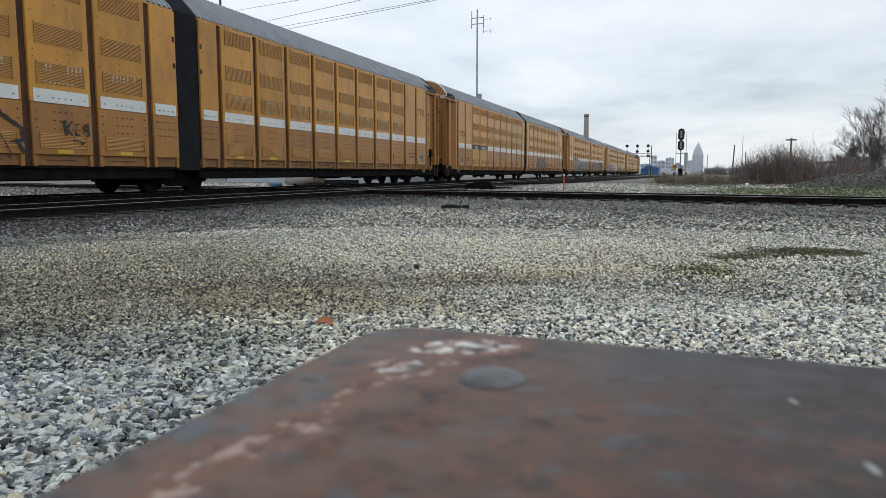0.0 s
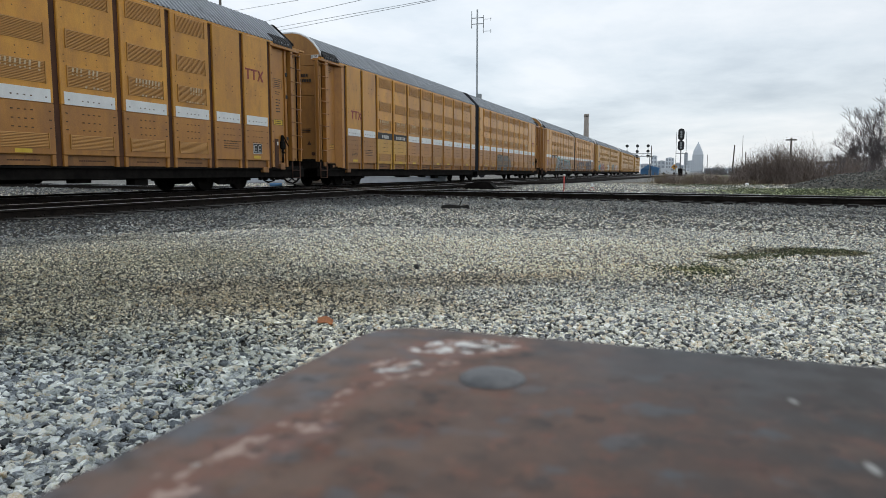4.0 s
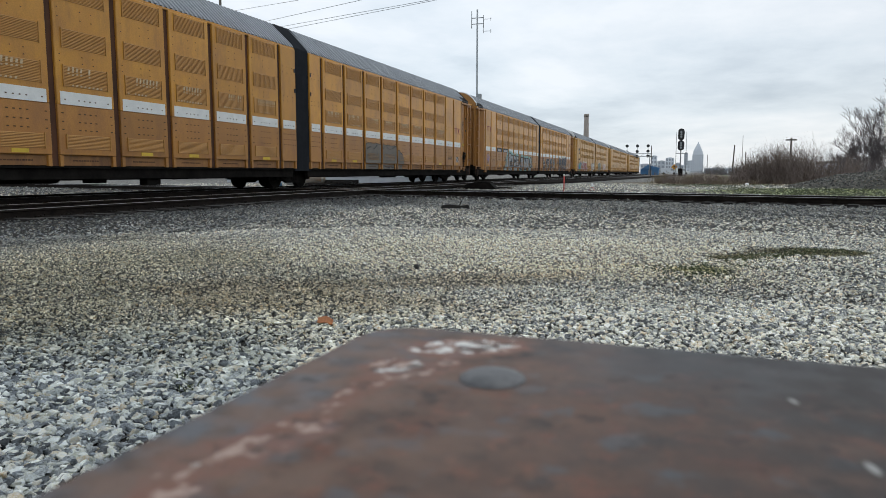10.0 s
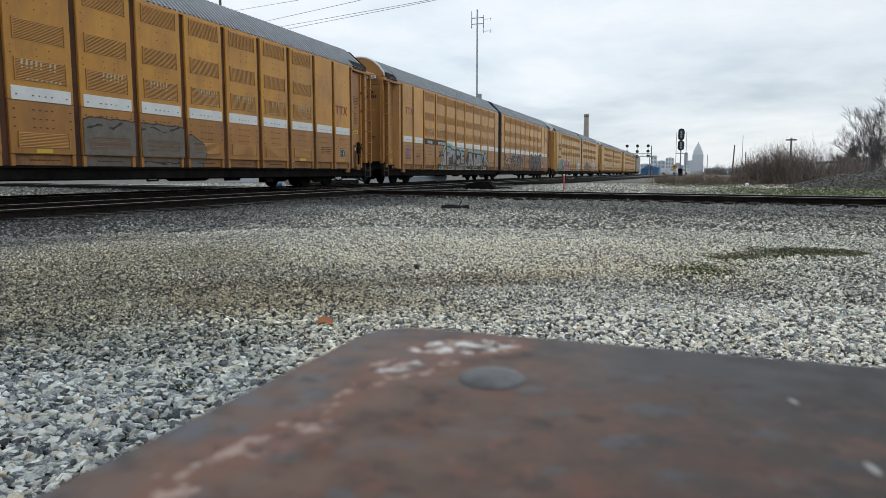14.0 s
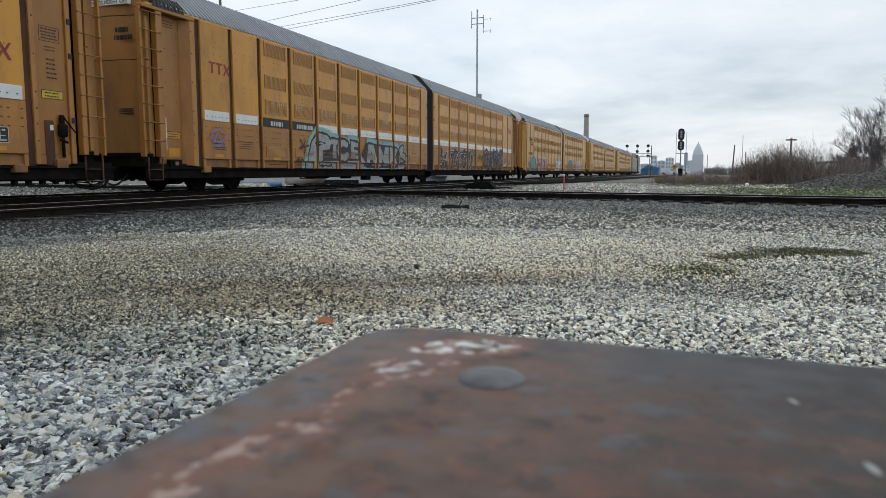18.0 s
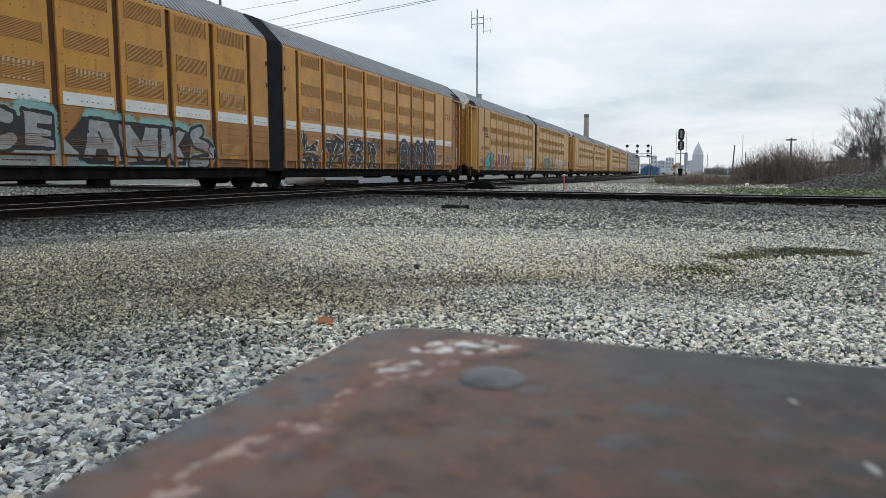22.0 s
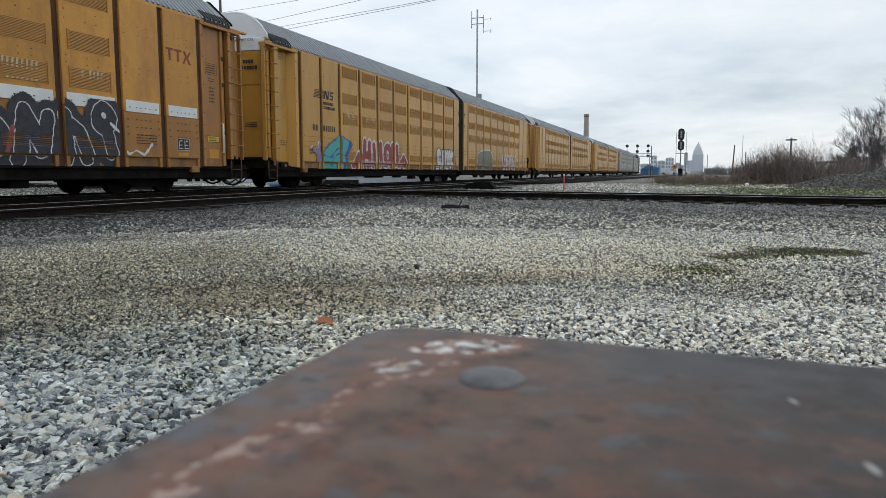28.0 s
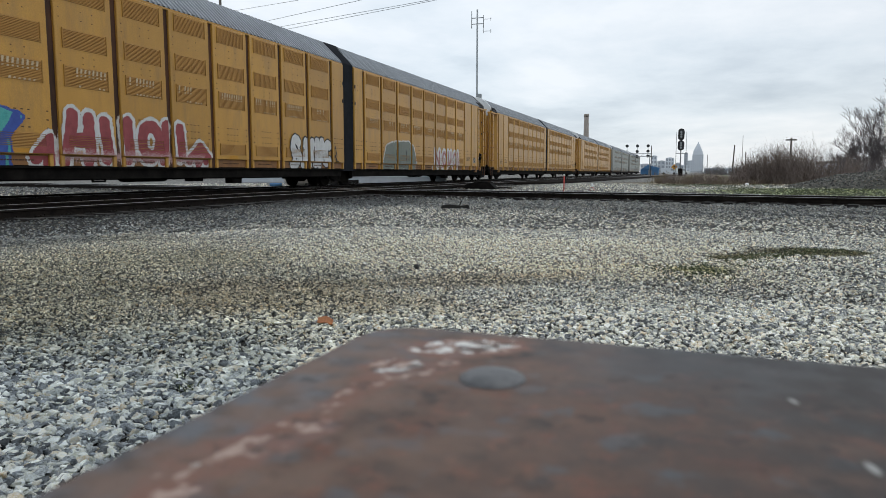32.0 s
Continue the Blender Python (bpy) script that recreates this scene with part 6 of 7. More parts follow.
def bare_tree(x, y, h, seed, label, depth=4, r=0.11, mat=None):
    rnd = random.Random(seed)
    top = thing("bare_tree", x, y, -0.05, label, "tree", "bare trees by the yard")
    segs = []
    lim = []
    p = Vector((0, 0, 0))
    for i in range(4):
        q = p + Vector((rnd.gauss(0, 0.03), rnd.gauss(0, 0.03), 0.085)) * h
        segs.append((tuple(p), tuple(q), r * (1 - 0.13 * i), r * (0.87 - 0.13 * i)))
        p = q
        if i > 0:
            for _ in range(3):
                a = rnd.uniform(0, math.tau)
                d = Vector((math.cos(a) * 0.8, math.sin(a) * 0.8, rnd.uniform(0.4, 1.0))).normalized()
                branch(rnd, lim, p, d, h * rnd.uniform(0.36, 0.5), r * 0.4, depth - 1)
    branch(rnd, lim, p, Vector((0, 0, 1)), h * 0.55, r * 0.5, depth - 1)
    sticks("trunk", segs, mat or M_TWIG2, top, "", 8)
    tagged(sticks("crown", lim, mat or M_TWIG2, top, "leafless branching twigs"), kind="stuff")


def shrub(x, y, w, h, n, seed, label, mat, thick=1.0):
    rnd = random.Random(seed)
    top = thing("shrub", x, y, -0.03, label, "shrub", "leafless shrubs along the track")
    segs = []
    for _ in range(n):
        px, py = rnd.gauss(0, w * 0.32), rnd.gauss(0, w * 0.25)
        a = rnd.uniform(0, math.tau)
        fall = max(0.35, 1 - (px / w) ** 2 * 1.6)
        hh = h * rnd.uniform(0.45, 1.0) * fall
        p = Vector((px, py, 0))
        d = Vector((math.cos(a) * 0.25, math.sin(a) * 0.25, 1)).normalized()
        r = rnd.uniform(0.010, 0.020) * thick
        for i in range(5):
            q = p + d * hh / 5
            segs.append((tuple(p), tuple(q), r, r * 0.8))
            p, r = q, r * 0.8
            d = (d + Vector((rnd.gauss(0, 0.2), rnd.gauss(0, 0.2), 0.05))).normalized()
            for _ in range(2):
                e = (d + Vector((rnd.gauss(0, 0.6), rnd.gauss(0, 0.6), rnd.gauss(0, 0.3)))).normalized()
                l = hh * rnd.uniform(0.1, 0.24)
                m = p + e * l
                segs.append((tuple(p), tuple(m), r * 0.7, r * 0.4))
                g = (e + Vector((rnd.gauss(0, 0.5), rnd.gauss(0, 0.5), 0.2))).normalized()
                segs.append((tuple(m), tuple(m + g * l * 0.7), r * 0.4, r * 0.2))
    tagged(sticks("brushwood", segs, mat, top), kind="stuff")


def tufts(name, spots, h0, h1, per, mat, label, seed, width=0.006):
    rnd = random.Random(seed)
    segs = []
    for x, y, rad in spots:
        for _ in range(per):
            px, py = x + rnd.gauss(0, rad), y + rnd.gauss(0, rad)
            a = rnd.uniform(0, math.tau)
            h = rnd.uniform(h0, h1)
            z0 = float(height(np.array(px), np.array(py))) - 0.02
            p = Vector((px, py, z0))
            q = p + Vector((math.cos(a) * h * 0.3, math.sin(a) * h * 0.3, h * 0.7))
            e = q + Vector((math.cos(a) * h * 0.4, math.sin(a) * h * 0.4, h * 0.25))
            segs += [(tuple(p), tuple(q), width, width * 0.8), (tuple(q), tuple(e), width * 0.8, width * 0.2)]
    tagged(sticks(name, segs, mat, None, label), label, "grass", kind="stuff")


def build_far():
    # radio mast
    m = thing("radio_mast", -34.6, 118.8, 0, "tall slim grey radio mast with antenna arms", "radio mast")
    part("pole", rod(B(), (0, 0, 0), (0, 0, 28.4), 0.19, 8, 0.14), M_GALV, m)
    for z in (26.0, 27.0):
        part("arm", rod(B(), (-1.05, 0, z), (1.15, 0, z), 0.07, 6), M_GALV, m)
    for x in (-1.0, 1.1):
        part("antenna", rod(B(), (x, 0, 25.3), (x, 0, 28.2 if x < 0 else 27.4), 0.07, 6), M_GALV, m)
    for z, l in ((26.7, 2.4), (24.7, 2.4)):
        part("antenna", rod(rod(B(), (1.1, 0, z), (l, 0, z), 0.04, 5), (l, 0, z - 0.3), (l, 0, z + 0.3), 0.05, 5), M_GALV, m)
    part("strut", rod(B(), (1.1, 0, 24.4), (1.1, 0, 26.0), 0.04, 5), M_GALV, m)
    part("equipment_box", box(B(), 0.2, 0.8, -0.3, 0.3, 13.0, 14.2, 0.05), M_GALV, m)
    # tall pole behind the train with wires
    p = thing("utility_pole", -57.2, 78.5, 0, "tall dark steel utility pole behind the train", "utility pole")
    part("pole", rod(B(), (0, 0, 0), (0, 0, 27), 0.20, 8, 0.16), M_WOODPOLE, p)
    part("crossarm", box(B(), -1.6, 1.6, -0.1, 0.1, 24.5, 24.75, 0.02), M_WOODPOLE, p)
    for z in (21.05, 18.8, 18.0, 17.45):
        part("insulator", rod(B(), (0, 0, z - 0.12), (0, 0, z + 0.12), 0.26, 8), M_GALV, p)
    q = thing("utility_pole", 17.2, 54.2, 0, "wooden utility pole beside the thicket", "utility pole")
    part("pole", rod(B(), (0, 0, 0), (0, 0, 20.6), 0.20, 8, 0.15), M_WOODPOLE, q)
    for z in (18.45, 19.97, 17.61, 18.05):
        part("insulator", rod(B(), (0, 0, z - 0.1), (0, 0, z + 0.1), 0.24, 8), M_GALV, q)
    for z0, z1 in ((21.05, 18.45), (18.79, 19.97), (18.01, 17.61), (17.44, 18.05)):
        cu = bpy.data.curves.new("overhead_wire", "CURVE")
        cu.dimensions, cu.bevel_depth, cu.bevel_resolution = "3D", 0.024, 1
        sp = cu.splines.new("POLY")
        sp.points.add(1)
        sp.points[0].co, sp.points[1].co = (-57.0, 78.4, z0, 1), (17.15, 54.25, z1, 1)
        cu.materials.append(M_GALV)
        tagged(new("overhead_wire", cu), "thin dark overhead wire above the train", "wire", "overhead wires")
    # chimney
    c = thing("chimney", -122.4, 923.8, 0, "tall tapered masonry factory chimney", "chimney")
    part("shaft", rod(B(), (0, 0, 0), (0, 0, 74), 4.4, 24, 2.8), M_BRICKSTACK, c)
    part("rim", rod(B(), (0, 0, 71.6), (0, 0, 75), 3.3, 24), M_BRICKSTACK, c)
    # twin-head signal
    s = thing("railway_signal", -0.6, 90.8, 0, "black two-head colour light railway signal on a mast", "railway signal")
    part("mast", rod(B(), (0, 0.2, 0), (0, 0.2, 6.0), 0.08, 8), M_GALV, s)
    for z, hh in ((5.30, 0.72), (3.98, 0.62)):
        bm = B()
        prism(bm, [(0.38 * math.cos(radians(a)), z + (hh - 0.38) * (1 if a < 180 else -1) + 0.38 * math.sin(radians(a))) for a in range(0, 360, 20)], 0.02, 0.06)
        hd = part("signal_head", bm, M_SIGNAL, s, "black oval backplate")
        for dz in (-0.27, 0, 0.27):
            part("hood", rod(B(), (0, -0.22, z + dz), (0, 0.02, z + dz), 0.13, 10, 0.12), M_GALV, hd)
            part("lens", rod(B(), (0, -0.06, z + dz), (0, -0.03, z + dz), 0.09, 10), M_GALV, hd)
    for x in (-0.55, 0.62):
        part("ladder_rail", rod(B(), (x, 0.5, 0), (x, 0.5, 5.6), 0.03, 5), M_GALV, s)
    part("platform", box(B(), -0.6, 0.7, 0.1, 0.8, 3.0, 3.08), M_GALV, s)
    part("relay_box", box(B(), -0.25, 0.3, -0.1, 0.5, 0.0, 1.2, 0.03), M_GRIME, s)
    # far signal bridge
    g = thing("signal_bridge", -12.2, 198.7, 0, "far steel signal bridge with three black signals", "signal bridge")
    part("truss", box(box(B(), -4.2, 3.4, -0.3, 0.3, 4.9, 5.05), -4.2, 3.4, -0.3, 0.3, 5.7, 5.82), M_GALV, g)
    bm = B()
    for i in range(9):
        x = -4.2 + i * 0.95
        rod(bm, (x, 0, 4.95), (x + 0.95, 0, 5.75) if i % 2 else (x + 0.95, 0, 5.0), 0.05, 5)
    part("truss_bracing", bm, M_GALV, g)
    for x in (-3.0, 3.0):
        part("leg", rod(B(), (x, 0, 0), (x, 0, 5.4), 0.14, 6), M_GALV, g)
    for x, zs in ((-3.0, (7.8, 6.2)), (-0.3, (7.8, 6.3, 5.0)), (2.5, (7.8, 6.4, 5.1))):
        part("signal_mast", rod(B(), (x, 0, 4.9), (x, 0, 7.9), 0.06, 5), M_GALV, g)
        for z in zs:
            part("signal_head", rod(B(), (x, -0.25, z), (x, -0.1, z), 0.42, 10), M_SIGNAL, g)
    for x, y, h, r, n in ((-7.0, 157.8, 6.6, 0.11, 0), (8.2, 141.0, 5.9, 0.13, 0), (12.2, 175, 9.3, 0.06, 0), (14.0, 190, 6.0, 0.12, 0), (5.6, 205, 5.6, 0.1, 0)):
        o = thing("pole", x, y, -0.3, "thin weathered pole in the distance", "pole", "distant poles")
        part("shaft", rod(B(), (0, 0, 0), (0.25 if r > 0.12 else 0, 0, h), r, 6, r * 0.8), M_WOODPOLE, o)
        part("cap", rod(B(), (0.25 if r > 0.12 else 0, 0, h), (0.25 if r > 0.12 else 0, 0, h + 0.1), r * 0.9, 6), M_WOODPOLE, o)
    t = thing("telegraph_pole", 10.6, 83.6, 0, "wooden telegraph pole with one crossarm", "utility pole")
    part("pole", rod(B(), (0, 0, 0), (0, 0, 4.4), 0.11, 8, 0.09), M_WOODPOLE, t)
    part("crossarm", box(B(), -0.55, 0.55, -0.07, 0.07, 4.1, 4.24, 0.01), M_WOODPOLE, t)
    # blue locomotive-like thing, simplified to a made-up shed, and far yard things
    b = thing("shed", -9.1, 199, 0, "small bright blue locomotive-like shape in the far yard", "shed")
    part("wall", box(B(), -2.4, 2.3, 0, 3, 0, 1.5), M_BLUE, b)
    bm = B()
    prism(bm, [(-2.3, 1.5), (-0.6, 2.7), (2.5, 1.9), (2.5, 1.5)], -0.2, 3.2)
    part("roof", bm, M_BLUE, b, "blue sheet roof")
    part("door", box(B(), -0.4, 0.5, -0.02, 0.0, 0, 1.3), M_GLASS, b)
    e = thing("warning_sign", -2.15, 150, 0, "yellow diamond warning sign with a black mark on a steel post", "road sign")
    part("post", rod(B(), (0, 0.06, 0), (0, 0.06, 2.3), 0.04, 8), M_POST, e)
    bm = B()
    prism(bm, [(0, -0.60), (0.60, 0), (0, 0.60), (-0.60, 0)], -0.012, 0.012)
    bm.transform(Matrix.Translation((0, 0, 1.78)))
    bd = part("board", bm, M_ORANGE, e)
    bm = B()
    box(bm, -0.07, 0.07, -0.02, -0.014, 1.5, 2.0)
    box(bm, -0.24, 0.24, -0.02, -0.014, 1.80, 1.92)
    part("mark", bm, M_BLACK, bd, "black painted mark")
    for x, y, paint, label in ((-4.6, 222, M_CONC, "pale grey parked van in the far yard"), (-1.2, 232, M_WHITE, "white parked van in the far yard")):
        v = thing("parked_van", x, y, 0, label, "van")
        bm = B()
        prism(bm, [(-2.4, 0.35), (2.4, 0.35), (2.45, 1.0), (1.7, 1.15), (1.1, 1.95), (-2.4, 2.0)], -0.9, 0.9)
        part("body", bm, paint, v)
        bm = B()
        prism(bm, [(0.5, 1.2), (1.5, 1.2), (1.1, 1.8), (0.5, 1.8)], -0.93, -0.905)
        part("side_window", bm, M_GLASS, v)
        for wx in (-1.5, 1.5):
            part("wheel", rod(B(), (wx, -0.92, 0.34), (wx, -0.70, 0.34), 0.34, 14), M_RUBBER, v)
            part("wheel", rod(B(), (wx, 0.70, 0.34), (wx, 0.92, 0.34), 0.34, 14), M_RUBBER, v)


def building(name, x, y, w, d, h, storeys, bays, mat, label, steps=()):
    top = thing(name, x, y, 0, label, "building", "far city buildings")
    full = h
    part("wall", box(B(), -w / 2, w / 2, 0, d, 0, h), mat, top)
    for i, (f, hh) in enumerate(steps):
        part("upper_wall", box(B(), -w / 2 * f, w / 2 * f, d * (1 - f) / 2, d * (1 + f) / 2, h, hh), mat, top)
        h = hh
    if not steps:
        part("roof", box(B(), -w * 0.2, w * 0.2, d * 0.3, d * 0.7, h, h + 0.03 * h), mat, top)
    me = shared((name, "pane", w, storeys, bays), lambda: mesh(box(B(), -w / bays * 0.3, w / bays * 0.3, -0.08, 0.02, -full / storeys * 0.3, full / storeys * 0.3), "window", M_GLASS))
    wall_h = full
    for s in range(storeys):
        for c in range(bays):
            link("window", me, top, "", pose(-w / 2 + (c + 0.5) * w / bays, 0, (s + 0.5) * wall_h / storeys))


def build_city():
    building("office_tower", 29.6, 1930, 27, 27, 46, 9, 5, M_CONC, "tall pale office tower with a stepped pyramid top", ((0.86, 55), (0.7, 60), (0.54, 65), (0.38, 69), (0.24, 73), (0.1, 78)))
    building("office_block", 0.4, 1600, 7.5, 20, 42, 8, 2, M_CONC2, "narrow grey office block on the skyline")
    building("office_block", 11, 1650, 15, 20, 26, 5, 4, M_CONC, "low pale office block on the skyline")
    for i, (x, y, w, h) in enumerate(((-30, 735, 5, 17), (-23, 735, 7, 12), (-15, 740, 8, 15), (-7, 744, 5, 10), (0, 748, 9, 8), (26, 800, 14, 5), (48, 820, 20, 5.5), (-38, 730, 9, 9))):
        building("factory_hall", x, y, w, 20, h, max(1, round(h / 4)), max(2, round(w / 3)), M_CONC2 if i % 2 else M_CONC, "distant grey factory hall in the haze")
    building("warehouse", 19.5, 102, 3.0, 12, 1.9, 1, 3, M_CONC, "low pale warehouse wall behind the shrubs")
    part_roof = thing("roof_slab", 19.6, 101.6, 1.9, "dark flat roof edge of the low warehouse", "roof")
    part("edge", box(B(), -1.7, 1.5, -0.3, 13, 0, 0.3), M_WOODPOLE, part_roof)


build_far()
build_city()


def build_plants():
    rnd = random.Random(3)
    # thicket along the yard's edge
    for i in range(17):
        a = i / 16
        x = 3.6 + a * 6.2 + rnd.uniform(-0.2, 0.2)
        y = 47 + rnd.uniform(-1.5, 3.0)
        h = (1.62 + 0.80 * math.sin(a * 2.6 + 0.5)) * rnd.uniform(0.85, 1.1) * (0.8 if a < 0.1 else 1)
        shrub(x, y, 1.6, h, 160 if a < 0.55 else 40, 100 + i, "dense leafless brown shrub beside the tracks", M_TWIG)
    for i in range(7):
        shrub(7.4 + i * 0.6, 51 + rnd.uniform(-1, 1), 1.2, rnd.uniform(1.9, 2.6), 22, 200 + i, "tall thin leafless shrub beside the tracks", M_TWIG2)
    for i, (x, y, h) in enumerate(((13.6, 57.5, 5.8), (13.1, 60.0, 4.3), (12.4, 58.0, 3.2), (11.6, 59.5, 2.4))):
        bare_tree(x, y, h, 11 + i, "dense leafless tree behind the gravel heap", 4, 0.10 if h > 5 else 0.07)
    for i in range(9):
        shrub(10.8 + i * 0.5, 56.0 + rnd.uniform(-1, 1.5), 1.5, rnd.uniform(1.5, 2.2), 75, 250 + i, "dense dark leafless shrub behind the gravel heap", M_TWIG2 if i % 2 else M_TWIG)
    # far tree line
    for i in range(16):
        x = 5 + i * 1.7 + rnd.uniform(-0.6, 0.6)
        shrub(x, 190 + rnd.uniform(-15, 25), 3.5, rnd.uniform(2.4, 3.9), 45, 300 + i, "grey leafless trees in the distance", M_TWIG3, 3.2)
    # low brush and dead grass
    for i in range(9):
        shrub(-1.5 + i * 0.6, 48 + rnd.uniform(-3, 5), 1.3, rnd.uniform(0.6, 1.0), 70, 400 + i, "low dry brush beside the tracks", M_TWIG if i % 3 else M_STRAW)
    spots = [(rnd.uniform(-1.5, 9), rnd.uniform(42, 54), 0.35) for _ in range(70)]
    tufts("dead_grass", spots, 0.1, 0.4, 14, M_STRAW, "dry straw-coloured grass along the yard edge", 5, 0.010)
    spots = [(rnd.uniform(1.5, 9.5), rnd.uniform(23.5, 38), 0.45) for _ in range(110)]
    spots += [(rnd.uniform(-1.5, 4.5), rnd.uniform(39, 46), 0.4) for _ in range(60)]
    tufts("green_grass", spots, 0.03, 0.09, 40, M_GRASS, "short green grass beyond the crossing track", 6, 0.010)
    spots = [(0.30 + 1.2 * q + rnd.gauss(0, 0.09), 6.40 + 1.25 * q ** 0.8 + rnd.gauss(0, 0.10), 0.07) for q in (rnd.uniform(0, 1) for _ in range(60))]
    spots += [(0.08 + rnd.gauss(0, 0.14), 5.72 + rnd.gauss(0, 0.22), 0.06) for _ in range(30)]
    spots += [(0.55 + rnd.gauss(0, 0.08), 6.15 + rnd.gauss(0, 0.08), 0.05) for _ in range(6)]
    spots += [(-2.9 + rnd.gauss(0, 0.35), 6.3 + rnd.gauss(0, 0.2), 0.06) for _ in range(10)]
    tufts("weeds", spots, 0.012, 0.034, 30, M_GRASS, "short green weeds in a gravel hollow", 8, 0.004)
    tufts("small_weeds", [(-1.62, 1.98, 0.02), (-1.75, 2.1, 0.015), (-1.30, 2.62, 0.012)], 0.02, 0.05, 14, M_GRASS, "tiny green weeds between the stones", 9, 0.0025)


build_plants()


def build_mound():
    bm = B()
    rings = []
    for i in range(9):
        q = i / 8
        rings.append([bm.verts.new((1.6 + 4.4 * q * math.cos(t * math.tau / 36), 54 + 2.2 * q * math.sin(t * math.tau / 36), 0.62 * (1 - q * q) ** 1.2 + 0.10 * noise.noise(Vector((q * 3 * math.cos(t * math.tau / 36), q * 3 * math.sin(t * math.tau / 36), 2))) * (1 - q) - 0.04)) for t in range(36)])
    for p, q in zip(rings, rings[1:]):
        for t in range(36):
            bm.faces.new((p[t], p[(t + 1) % 36], q[(t + 1) % 36], q[t]))
    for f in bm.faces:
        f.smooth = True
    tagged(part("dirt_mound", bm, material("brown_earth", (0.11, 0.085, 0.06), (0.20, 0.16, 0.11), 2.5, 0.95, 0, 0.6, 14, c=(0.10, 0.12, 0.05), cscale=1.5, cfrom=0.5, cto=0.65)), "low brown earth mound with dry brush", "earth mound")
    bag = B()
    bmesh.ops.create_icosphere(bag, subdivisions=2, radius=0.12)
    for v in bag.verts:
        v.co = Vector((v.co.x, v.co.y, v.co.z * 0.7)) * (1 + 0.3 * noise.noise(v.co * 14))
    ob = part("plastic_bag", bag, M_WHITE)
    ob.matrix_basis = pose(3.35, 43.4, 0.06)
    tagged(ob, "crumpled white plastic bag on the grass", "plastic bag")


build_mound()


def build_heap():
    """The gravel heap by the thicket."""
    n = 15000
    a = RNG.uniform(0, math.tau, n)
    r = np.sqrt(RNG.uniform(0, 1, n))
    x, y = 9.3 + 4.6 * r * np.cos(a), 38.0 + 2.6 * r * np.sin(a)
    z = 0.98 * np.clip(1 - r, 0, 1) ** 0.8 + 0.08 * np.sin(x * 2.1) * (1 - r)
    bm = B()
    rings = []
    for i in range(9):
        q = i / 8
        rings.append([bm.verts.new((9.3 + 4.6 * q * math.cos(t * math.tau / 40), 38 + 2.6 * q * math.sin(t * math.tau / 40), 0.98 * (1 - q) ** 0.8 - 0.05)) for t in range(40)])
    for p, q in zip(rings, rings[1:]):
        for t in range(40):
            bm.faces.new((p[t], p[(t + 1) % 40], q[(t + 1) % 40], q[t]))
    h = part("spoil_mound", bm, M_HEAPBASE)
    tagged(h, "low heap of dark grey crushed stone", "spoil mound")
    st = scatter_stones("heap_stones", np.stack([x, y], -1), RNG.uniform(0.06, 0.17, n), z, 5, "dark grey crushed stones on the heap", M_STONE_DARK)
    return st


M_HEAPBASE = material("heap_core", (0.08, 0.078, 0.07), (0.13, 0.125, 0.11), 6, 0.95, 0, 0.5, 20)
build_heap()


